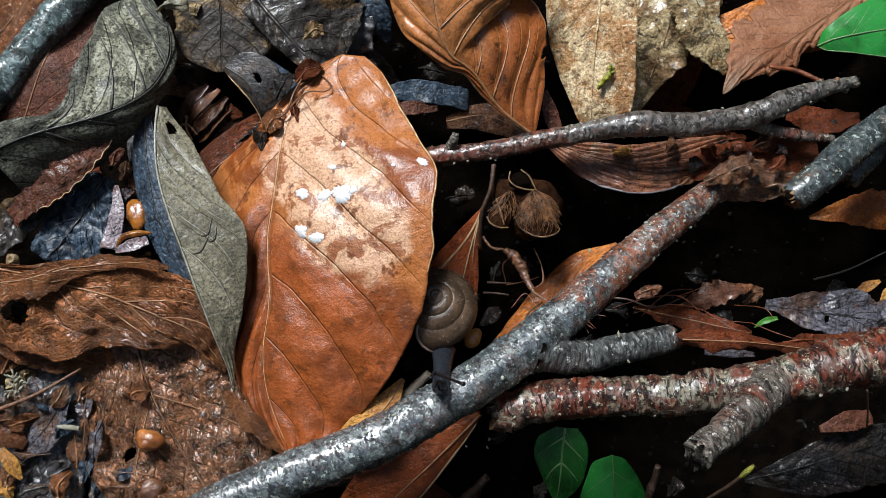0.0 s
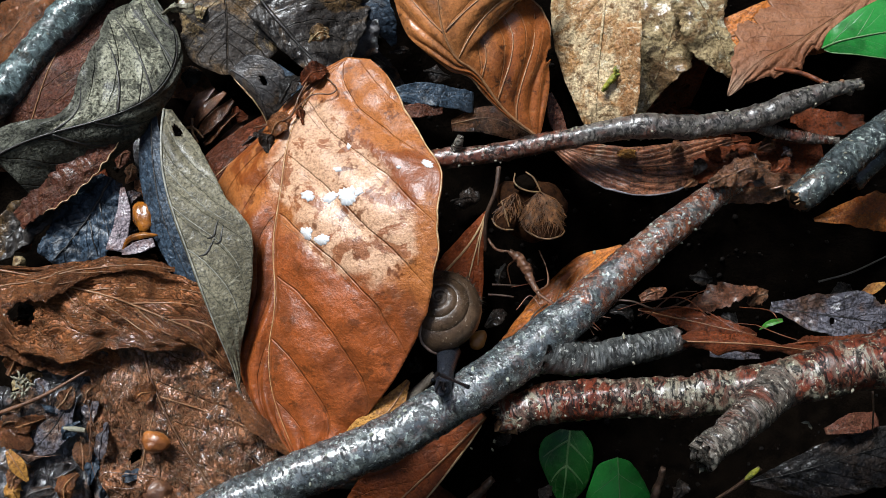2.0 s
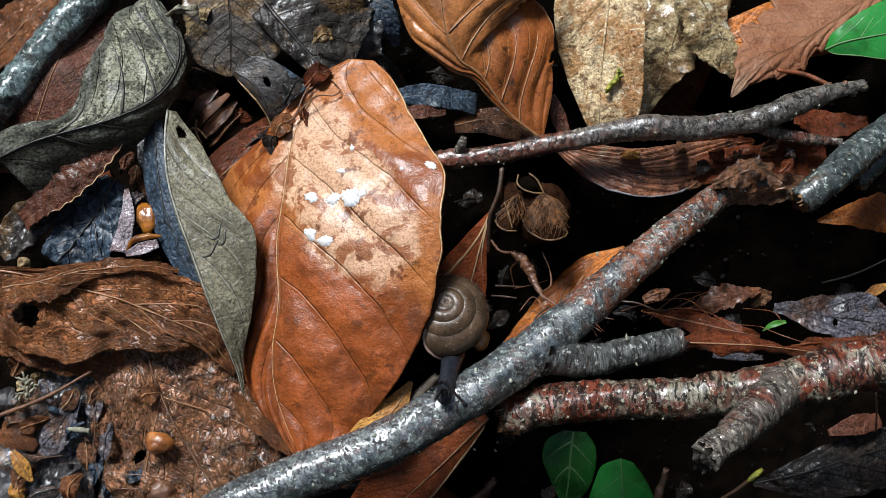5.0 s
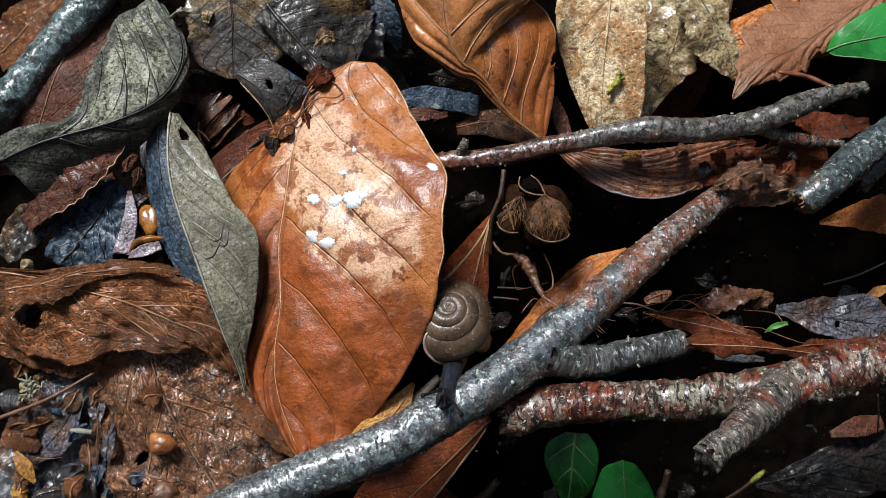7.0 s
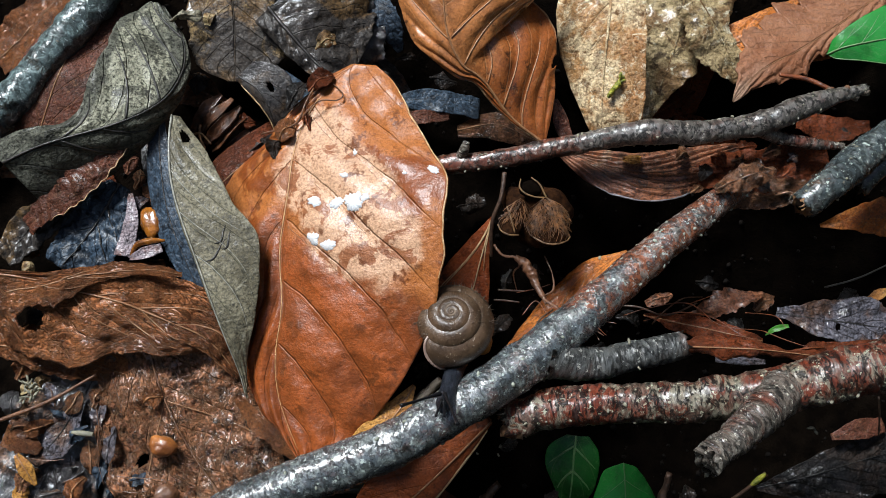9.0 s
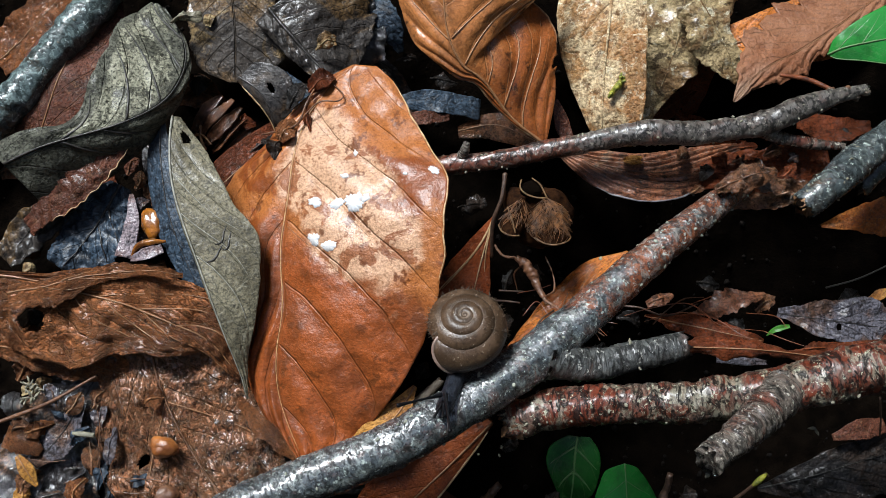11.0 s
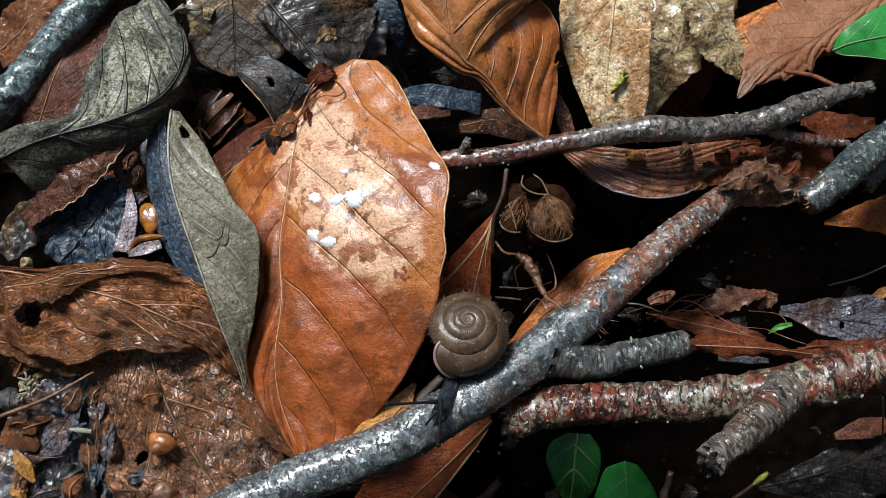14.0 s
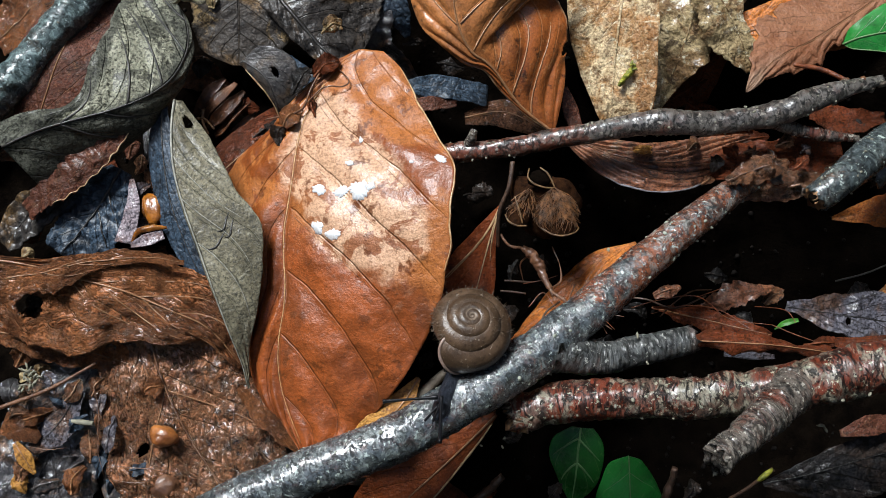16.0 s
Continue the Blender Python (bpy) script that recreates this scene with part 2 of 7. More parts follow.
M_DARK = leaf_material("dark_wet_leaf", (0.05, 0.043, 0.038), (0.11, 0.066, 0.03), (0.008, 0.0075, 0.0075), (0.03, 0.025, 0.02), 6, 0.4,
                       (130, 0.46, 0.6), (420, 0.55, 0.66), 0.6, 0.05, (0.18, 0.42), 0.5, 0.5, 1500, net_bump=0.08, fine_bump=0.5, film_bump=0.4, shine=0.3)
M_DARKTAN = leaf_material("dark_tan_blotched_leaf", (0.062, 0.052, 0.044), (0.15, 0.092, 0.045), (0.02, 0.017, 0.015), (0.05, 0.035, 0.02), 6, 0.4,
                          (95, 0.5, 0.62), (300, 0.56, 0.66), 0.08, 0.05, (0.2, 0.45), 0.45, 0.6, 1400, pale=(0.30, 0.20, 0.09), net_bump=0.08, fine_bump=0.5, film_bump=0.5)
# Blue is partly own colour, partly the sky's sheen put into it.
M_BLUE = leaf_material("blue_black_leaf", (0.05, 0.078, 0.112), (0.03, 0.043, 0.06), (0.006, 0.007, 0.009), (0.010, 0.011, 0.014), 6, 0.4,
                       (130, 0.42, 0.62), (500, 0.52, 0.66), 0.5, 0.07, (0.3, 0.5), 0.6, 0.45, 900, net_bump=0.25, fine_bump=0.5, film_bump=0.25, film_rough=0.38, shine=0.3, coat_ior=1.7, net_mix=0.3, speck_mix=0.7)
M_RED = leaf_material("red_brown_leaf", (0.125, 0.042, 0.025), (0.075, 0.026, 0.016), (0.018, 0.008, 0.005), (0.40, 0.20, 0.11), 6, 0.4,
                      (120, 0.45, 0.6), (500, 0.56, 0.68), 0.3, 0.04, (0.28, 0.5), 0.35, 0.6, 1500, net_bump=0.1, shine=0.15)
M_PINKBROWN = leaf_material("dry_pinkish_leaf", (0.27, 0.12, 0.062), (0.2, 0.075, 0.034), (0.07, 0.028, 0.018), (0.33, 0.2, 0.13), 6, 0.4,
                            (100, 0.45, 0.6), (600, 0.6, 0.72), 0.3, 0.03, (0.4, 0.6), 0.15, 0.5, 1500, net_bump=0.1, speck_mix=0.3, net_mix=0.02, tip=(0.48, 0.31, 0.21), tip_at=(0.7, 0.95))
M_CHAR = leaf_material("black_decayed_leaf", (0.02, 0.0185, 0.018), (0.036, 0.024, 0.018), (0.005, 0.0045, 0.004), (0.035, 0.025, 0.018), 6, 0.4,
                       (150, 0.46, 0.58), (420, 0.5, 0.6), 0.4, 0.05, (0.3, 0.5), 0.25, 0.9, 1200, net_bump=0.12, film_bump=0.6)
M_SLATE = leaf_material("slate_grey_leaf", (0.06, 0.056, 0.054), (0.085, 0.056, 0.034), (0.014, 0.013, 0.013), (0.05, 0.045, 0.04), 6, 0.4,
                        (130, 0.47, 0.58), (380, 0.56, 0.66), 0.4, 0.05, (0.2, 0.4), 0.5, 0.4, 1400, film_bump=0.3, shine=0.3)
M_RUSSET = leaf_material("russet_leaf", (0.2, 0.046, 0.012), (0.1, 0.022, 0.006), (0.03, 0.009, 0.004), (0.36, 0.13, 0.05), 6, 0.4,
                         (120, 0.45, 0.6), (420, 0.56, 0.68), 0.2, 0.04, (0.25, 0.45), 0.3, 0.5, 1500, net_bump=0.1, speck_mix=0.35, shine=0.1)
M_VEINED = leaf_material("fan_veined_leaf", (0.26, 0.056, 0.014), (0.13, 0.026, 0.007), (0.03, 0.009, 0.004), (0.5, 0.22, 0.12), 3, 0.9,
                         (120, 0.45, 0.6), (420, 0.56, 0.68), 0.2, 0.04, (0.25, 0.45), 0.3, 0.5, 1500, net_bump=0.1, speck_mix=0.35, shine=0.4)
M_RIBBED = leaf_material("dark_ribbed_leaf", (0.19, 0.075, 0.042), (0.34, 0.13, 0.062), (0.012, 0.007, 0.005), (0.16, 0.08, 0.045), 9, 0.8,
                         (110, 0.45, 0.58), (330, 0.52, 0.62), 0.35, 0.08, (0.2, 0.4), 0.6, 0.7, 1300, net_bump=0.1, pale=(0.26, 0.15, 0.085), film_bump=0.4, film_rough=0.28, shine=0.7, coat_ior=1.8)
M_DARKRED = leaf_material("dark_red_leaf", (0.21, 0.05, 0.019), (0.11, 0.028, 0.012), (0.02, 0.007, 0.004), (0.2, 0.065, 0.025), 6, 0.4,
                          (140, 0.45, 0.6), (420, 0.55, 0.68), 0.3, 0.05, (0.2, 0.42), 0.4, 0.6, 1400, net_bump=0.1, shine=0.12, wrinkle=0.3)
M_BROWN = leaf_material("wrinkled_brown_leaf", (0.42, 0.145, 0.05), (0.17, 0.055, 0.02), (0.01, 0.005, 0.0035), (0.40, 0.20, 0.09), 6, 0.45,
                        (120, 0.45, 0.6), (620, 0.58, 0.7), 0.5, 0.05, (0.28, 0.5), 0.35, 1.0, 1000, net_bump=0.1, shine=0.4, fine_bump=1.0, film_rough=0.24, film_bump=0.5, film_scale=1000.0, wrinkle=1.0, coat_ior=1.7, speck_mix=0.5)
M_WETBROWN = leaf_material("sodden_brown_leaf", (0.42, 0.172, 0.08), (0.19, 0.072, 0.035), (0.008, 0.006, 0.005), (0.42, 0.24, 0.13), 5, 0.5,
                           (260, 0.42, 0.62), (520, 0.5, 0.62), 0.3, 0.05, (0.14, 0.36), 0.7, 1.0, 700, net_bump=0.2, film_bump=0.6, film_rough=0.24, film_scale=900.0, shine=0.7, fine_bump=1.2, pale=(0.26, 0.12, 0.06), coat_ior=1.8, net_mix=0.1, wrinkle=1.2, speck_mix=0.55)
M_BLACKWET = leaf_material("rotted_black_leaf", (0.10, 0.093, 0.098), (0.34, 0.18, 0.10), (0.012, 0.012, 0.013), (0.06, 0.04, 0.03), 5, 0.5,
                           (170, 0.5, 0.62), (420, 0.5, 0.62), 0.4, 0.06, (0.1, 0.3), 0.9, 1.0, 900, net_bump=0.12, film_bump=0.5, film_rough=0.28, film_scale=420.0, shine=1.0, fine_bump=1.0, coat_ior=2.1, wrinkle=0.6)
M_LICHEN = leaf_material("mouldy_leaf", (0.40, 0.30, 0.155), (0.2, 0.115, 0.05), (0.035, 0.02, 0.010), (0.36, 0.27, 0.14), 5, 0.5,
                         (210, 0.44, 0.58), (480, 0.54, 0.64), 0.0, 0.05, (0.35, 0.6), 0.3, 0.9, 1000, pale=(0.62, 0.57, 0.41), net_bump=0.08, fine_bump=0.8, net_mix=0.08, groove=0.0, speck_mix=0.5, shine=0.3)
M_ORANGE = leaf_material("orange_leaf", (0.52, 0.165, 0.032), (0.28, 0.075, 0.016), (0.09, 0.03, 0.01), (0.5, 0.24, 0.08), 6, 0.4,
                         (130, 0.45, 0.6), (500, 0.58, 0.7), 0.3, 0.05, (0.25, 0.45), 0.35, 0.5, 1500, net_bump=0.1, shine=0.2)
M_YELLOW = leaf_material("ochre_leaf", (0.5, 0.24, 0.055), (0.3, 0.12, 0.03), (0.10, 0.04, 0.012), (0.5, 0.28, 0.08), 6, 0.4,
                         (150, 0.45, 0.6), (500, 0.55, 0.68), 0.3, 0.05, (0.3, 0.5), 0.3, 0.5, 1500)
M_LILAC = leaf_material("lilac_grey_leaf", (0.115, 0.11, 0.13), (0.11, 0.06, 0.04), (0.012, 0.01, 0.01), (0.1, 0.07, 0.055), 6, 0.4,
                        (150, 0.45, 0.6), (420, 0.56, 0.66), 0.3, 0.05, (0.2, 0.45), 0.5, 0.8, 1200, net_bump=0.1, shine=0.45, pale=(0.1, 0.1, 0.115), coat_ior=1.8, film_bump=0.9)
M_LILACPALE = leaf_material("pale_lilac_leaf", (0.33, 0.27, 0.29), (0.2, 0.115, 0.10), (0.06, 0.05, 0.055), (0.40, 0.37, 0.40), 6, 0.4,
                            (220, 0.45, 0.6), (600, 0.56, 0.66), 0.3, 0.05, (0.3, 0.45), 0.3, 0.6, 1200, net_bump=0.2, shine=0.3, coat_ior=1.7, film_bump=0.5)
M_IVY = leaf_material("ivy_green", (0.016, 0.2, 0.03), (0.010, 0.115, 0.018), (0.012, 0.045, 0.012), (0.12, 0.22, 0.09), 3, 0.6,
                      (120, 0.45, 0.62), (300, 0.62, 0.75), 0.3, 0.03, (0.2, 0.32), 0.4, 0.15, 1800, shine=0.6, film_bump=0.25, net_bump=0.03, fine_bump=0.15, speck_mix=0.15, net_mix=0.08, film_rough=0.22)
M_IVYDARK = leaf_material("ivy_dark_green", (0.010, 0.095, 0.014), (0.006, 0.05, 0.008), (0.006, 0.022, 0.007), (0.10, 0.16, 0.06), 2.5, 0.6,
                          (120, 0.45, 0.62), (300, 0.62, 0.75), 0.6, 0.035, (0.25, 0.4), 0.3, 0.15, 1800, shine=0.4, film_bump=0.1, net_bump=0.03, fine_bump=0.15, speck_mix=0.15, net_mix=0.08)

# Blue cast in grey and crust stands for bluish highlights on wet bark.
M_BARK = bark_material("grey_wet_bark", (0.105, 0.127, 0.138), (0.33, 0.105, 0.048), (0.34, 0.39, 0.36), 0.0, 200, wet=1.0, cracks=0.75, relief=0.9, crusted=0.5, red_run=(0.056, 0.066, 0.22), stain=0.6, broken_film=0.4, film_relief=0.3, film_rough=0.27, film_blot=0.12, film_ior=2.05, gritty=0.7, crack_size=1.1, crack_soft=0.03)
M_BARKDARK = bark_material("dark_wet_bark", (0.15, 0.135, 0.12), (0.22, 0.06, 0.03), (0.3, 0.27, 0.23), 0.0, 260, wet=0.75, cracks=0.85, relief=1.0, crusted=0.4, red_run=(0.034, 0.006, 0.32), film_blot=0.15, film_rough=0.28, film_relief=0.2, gritty=0.3, broken_film=0.4, film_ior=1.9)
M_BARKRED = bark_material("red_flaking_bark", (0.18, 0.11, 0.08), (0.21, 0.042, 0.018), (0.38, 0.38, 0.28), 0.62, 420, wet=0.6, banded=0.7, relief=1.0, cracks=0.9, crusted=0.6, broken_film=0.3, blot_size=0.6, film_blot=0.2, film_rough=0.32, film_relief=0.3, gritty=0.3)
M_BARKLICHEN = bark_material("lichened_bark", (0.10, 0.145, 0.145), (0.05, 0.045, 0.03), (0.34, 0.46, 0.44), 0.1, 200, (0.35, 0.6), 0.7, cracks=0.45, crusted=0.6, film_relief=0.2, gritty=0.35)
M_BARKRING = bark_material("ringed_grey_bark", (0.17, 0.14, 0.115), (0.16, 0.05, 0.03), (0.40, 0.37, 0.31), 0.35, 420, wet=0.7, cracks=0.6, banded=1.0, relief=1.0, crusted=0.45, broken_film=0.4, film_relief=0.25, gritty=0.3)
M_BARKSTUB = bark_material("ringed_dark_bark", (0.115, 0.12, 0.115), (0.10, 0.055, 0.04), (0.36, 0.36, 0.33), 0.05, 520, wet=0.9, cracks=0.5, banded=1.0, relief=1.0, crusted=0.2, broken_film=0.4, film_relief=0.22, film_rough=0.3, gritty=0.3)
M_BARKTWIG = bark_material("teal_black_bark", (0.075, 0.094, 0.097), (0.13, 0.065, 0.035), (0.32, 0.37, 0.33), 0.15, 300, wet=0.6, cracks=0.5, relief=0.9, crusted=0.3, film_blot=0.1, film_rough=0.26, broken_film=0.5, film_relief=0.2, gritty=0.3)
M_WOOD = plain_material("torn_wood", (0.34, 0.18, 0.075), (0.12, 0.055, 0.025), 900, 0.5, 0.9)
M_PALEWOOD = plain_material("pale_wood", (0.19, 0.155, 0.115), (0.09, 0.068, 0.05), 700, 0.5, 0.8)
M_STEM = plain_material("brown_stem", (0.17, 0.075, 0.035), (0.08, 0.035, 0.02), 900, 0.4, 0.5, 0.3)
M_REDSTEM = plain_material("orange_stem", (0.22, 0.06, 0.02), (0.06, 0.018, 0.009), 900, 0.35, 0.4, 0.3)
M_ROOT = plain_material("rootlet", (0.085, 0.045, 0.027), (0.035, 0.019, 0.012), 1200, 0.5, 0.5, 0.2)
M_RIB = plain_material("midrib_pale", (0.52, 0.30, 0.13), (0.36, 0.17, 0.07), 900, 0.4, 0.4, 0.2)
M_PALERIM = plain_material("pale_margin", (0.58, 0.40, 0.22), (0.36, 0.20, 0.09), 900, 0.45, 0.5, 0.1)
M_EDGESHEEN = plain_material("grey_edge_sheen", (0.20, 0.20, 0.22), (0.10, 0.09, 0.09), 900, 0.35, 0.5, 0.3)
M_RIBBROWN = plain_material("midrib_brown", (0.34, 0.17, 0.075), (0.22, 0.10, 0.045), 900, 0.4, 0.4, 0.2)
M_RIBGREY = plain_material("midrib_grey", (0.33, 0.32, 0.27), (0.16, 0.155, 0.125), 900, 0.5, 0.4, 0.1)
M_RIBBLACK = plain_material("midrib_black", (0.03, 0.026, 0.022), (0.015, 0.013, 0.012), 900, 0.4, 0.4, 0.2)
M_RIBIVY = plain_material("midrib_ivy", (0.13, 0.24, 0.09), (0.09, 0.17, 0.06), 900, 0.4, 0.3, 0.1)
M_NUT = plain_material("amber_nut", (0.42, 0.15, 0.035), (0.16, 0.05, 0.014), 300, 0.3, 0.5, 0.6, 1000)
M_AMBER = plain_material("amber_husk", (0.40, 0.135, 0.014), (0.09, 0.03, 0.008), 260, 0.18, 0.5, 0.9)
M_SEED = plain_material("ochre_seed", (0.52, 0.24, 0.06), (0.34, 0.13, 0.03), 400, 0.3, 0.25, 0.4)
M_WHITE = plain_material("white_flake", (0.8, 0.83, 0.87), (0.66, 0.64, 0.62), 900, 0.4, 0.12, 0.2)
M_CREAM = plain_material("cream_crust", (0.3, 0.28, 0.2), (0.16, 0.15, 0.11), 900, 0.6, 0.6)
M_WART = plain_material("pale_wart", (0.36, 0.38, 0.30), (0.2, 0.21, 0.165), 900, 0.5, 0.6)
M_MOSS = plain_material("moss_green", (0.36, 0.34, 0.03), (0.09, 0.11, 0.015), 1600, 0.5, 0.5)
M_GREENBIT = plain_material("green_shoot", (0.05, 0.2, 0.02), (0.03, 0.12, 0.015), 900, 0.4, 0.3)
M_HUSK = plain_material("husk_brown", (0.036, 0.014, 0.005), (0.010, 0.004, 0.002), 900, 0.7, 1.0, 0.0, Specular_IOR_Level=0.05)
M_HUSKRIM = plain_material("husk_rim", (0.2, 0.105, 0.038), (0.06, 0.028, 0.011), 900, 0.45, 0.5, 0.15)
M_BRISTLE = plain_material("husk_bristle", (0.26, 0.105, 0.028), (0.06, 0.026, 0.010), 900, 0.5, 0.5)
M_POD = plain_material("brown_pod", (0.13, 0.05, 0.02), (0.03, 0.012, 0.006), 600, 0.4, 0.8, 0.25, 1200)
M_SNAILSKIN = plain_material("snail_skin", (0.020, 0.025, 0.036), (0.006, 0.007, 0.010), 1500, 0.35, 1.0, 0.3, 3200, Specular_IOR_Level=0.25)
M_SNAILPALE = plain_material("snail_sole", (0.13, 0.15, 0.17), (0.08, 0.09, 0.105), 1800, 0.25, 0.7, 0.5, 3200)
M_TENTACLE = plain_material("tentacle_black", (0.008, 0.0085, 0.010), (0.004, 0.004, 0.005), 1800, 0.3, 0.3, 0.1, Specular_IOR_Level=0.2)
M_LIP = plain_material("shell_lip", (0.30, 0.21, 0.17), (0.2, 0.13, 0.10), 900, 0.3, 0.3, 0.3)
M_HAIR = plain_material("shell_hair", (0.09, 0.06, 0.035), (0.05, 0.032, 0.02), 900, 0.5, 0.2)


def shell_material():
    g = Tree("horn_brown_shell")
    ax = g.axes(g.uv)
    growth = g.math("SINE", g.math("MULTIPLY", g.math("ADD", ax[0], g.math("MULTIPLY", g.noise(700, 3), 0.03)), 190.0))
    n = g.noise(300, 5, 0.65)
    m = g.noise(2200, 4, 0.7)
    colour = g.mix(g.step(n, 0.38, 0.62), (0.096, 0.058, 0.034), (0.046, 0.027, 0.015))
    colour = g.mix(g.step(growth, 0.2, 1.0, 0, 0.12), colour, (0.055, 0.034, 0.022))
    seam = g.math("ABSOLUTE", g.math("SUBTRACT", ax[1], 2.0))
    colour = g.mix(g.step(seam, 0.0, 0.3, 0.7, 0.0), colour, (0.26, 0.20, 0.15))
    colour = g.mix(g.step(ax[1], 2.3, 2.55, 0, 0.85), colour, (0.02, 0.012, 0.008))
    colour = g.mix(g.step(g.noise(900, 4, 0.7), 0.56, 0.64, 0, 0.6), colour, (0.035, 0.02, 0.012))
    colour = g.mix(g.step(m, 0.63, 0.69, 0, 0.8), colour, (0.38, 0.31, 0.24))
    normal = g.bump(g.math("ADD", g.math("MULTIPLY", growth, 0.06), g.math("ADD", m, n)), 0.45, 0.0003)
    wavy = g.bump(g.math("ADD", n, g.math("MULTIPLY", m, 0.5)), 0.3, 0.0003)
    return g.done(colour, 0.35, normal, coat=0.35, coat_rough=0.2, film=wavy, Specular_IOR_Level=0.2)


M_SHELL = shell_material()


# ---- building tools ----
def curve_at(points, s):
    """A smooth curve through the points, s from 0 to 1 by even steps of the points."""
    pts = [Vector(p) for p in points]
    n = len(pts) - 1
    x = min(max(s, 0.0), 1.0) * n
    i = min(int(x), n - 1)
    u = x - i
    p1, p2 = pts[i], pts[i + 1]
    p0 = pts[i - 1] if i else p1 * 2 - p2
    p3 = pts[i + 2] if i + 2 <= n else p2 * 2 - p1
    return 0.5 * ((2 * p1) + (p2 - p0) * u + (2 * p0 - 5 * p1 + 4 * p2 - p3) * u * u + (3 * p1 - p0 - 3 * p2 + p3) * u * u * u)


def even(points, steps):
    """The curve through the points in steps + 1 places of equal spacing."""
    fine = [curve_at(points, i / 200) for i in range(201)]
    run = [0.0]
    for a, b in zip(fine, fine[1:]):
        run.append(run[-1] + (b - a).length)
    out = []
    for k in range(steps + 1):
        want = run[-1] * k / steps
        i = int(np.searchsorted(run, want))
        i = min(max(i, 1), 200)
        u = (want - run[i - 1]) / max(run[i] - run[i - 1], 1e-9)
        out.append(fine[i - 1].lerp(fine[i], u))
    return out


def table(values, s):
    """A smooth value along s out of a short row of values."""
    if isinstance(values, (int, float)):
        return values
    if len(values) == 1:
        return values[0]
    return curve_at([(v, 0, 0) for v in values], s).x


def mesh_object(name, verts, faces, material, parent=None, label="", uvs=None, origin=None, smooth=True):
    """One mesh object; its points are given in the world and stored about its parent's place (or its own origin)."""
    base = parent.matrix_world.translation if parent else Vector(origin or (0, 0, 0))
    me = bpy.data.meshes.new(name)
    me.from_pydata([tuple(Vector(v) - base) for v in verts], [], faces)
    if uvs is not None:
        layer = me.uv_layers.new(name="uv")
        index = np.empty(len(me.loops), dtype=np.int32)
        me.loops.foreach_get("vertex_index", index)
        layer.data.foreach_set("uv", np.asarray(uvs, dtype=np.float32)[index].ravel())
    me.materials.append(material)
    if smooth:
        me.shade_smooth()
    ob = new(name, me)
    if parent:
        ob.parent = parent
    else:
        ob.matrix_world = Matrix.Translation(base)
    if label:
        tagged(ob, label)
    return ob


def thing(name, at, label, category, group="", kind=""):
    """An empty at a thing's base, which carries its parts."""
    ob = new(name)
    ob.empty_display_size = 0.005
    ob.matrix_world = Matrix.Translation(at)
    bpy.context.view_layer.update()
    return tagged(ob, label, category, group, kind)


def tube_data(points, radii, steps=40, around=12, rough=0.0, rough_scale=300.0, squash=1.0, seed=0, rings=0.0, ring_scale=900.0, jag=0.0):
    """Points, faces and uvs of a tapered, uneven tube with closed ends."""
    line = even(points, steps)
    verts, faces, uvs = [], [], []
    up = Vector((0, 0, 1))
    run = 0.0
    for i, p in enumerate(line):
        a, b = line[max(i - 1, 0)], line[min(i + 1, steps)]
        tang = (b - a).normalized()
        side = tang.cross(up)
        side = side.normalized() if side.length > 1e-4 else Vector((1, 0, 0))
        over = side.cross(tang).normalized()
        r = table(radii, i / steps)
        if i:
            run += (p - line[i - 1]).length
        for k in range(around):
            ang = 2 * math.pi * k / around
            way = side * math.cos(ang) + over * math.sin(ang) * squash
            q = p + way * r
            bulge = 0.0
            if rough:
                bulge += rough * noise.fractal(Vector((q.x * rough_scale + seed * 7.1, q.y * rough_scale, q.z * rough_scale)), 0.55, 2.2, 4)
            if rings:
                bulge += rings * noise.noise(Vector((run * ring_scale, seed * 3.3, math.cos(ang) * 0.7)))
            q = p + way * r * (1 + bulge)
            if jag and i in (0, steps):
                q += tang * (r * jag * random.Random(seed * 97 + k).uniform(-1, 1)) * (1 if i else -1)
            verts.append(q)
            uvs.append((run, k / around * 2 * math.pi * r))
    for i in range(steps):
        for k in range(around):
            n = (k + 1) % around
            faces.append((i * around + k, i * around + n, (i + 1) * around + n, (i + 1) * around + k))
    for end, i in ((0, 0), (1, steps)):
        c = len(verts)
        verts.append(line[i] + (line[1] - line[0] if not end else line[-2] - line[-1]).normalized() * table(radii, end) * (0.3 if jag else -0.25))
        uvs.append((run * end, 0))
        for k in range(around):
            n = (k + 1) % around
            faces.append((c, i * around + n, i * around + k) if not end else (c, i * around + k, i * around + n))
    return verts, faces, uvs


def tube(name, points, radii, material, parent=None, label="", **more):
    verts, faces, uvs = tube_data(points, radii, **more)
    return mesh_object(name, verts, faces, material, parent, label, uvs, origin=points[0])


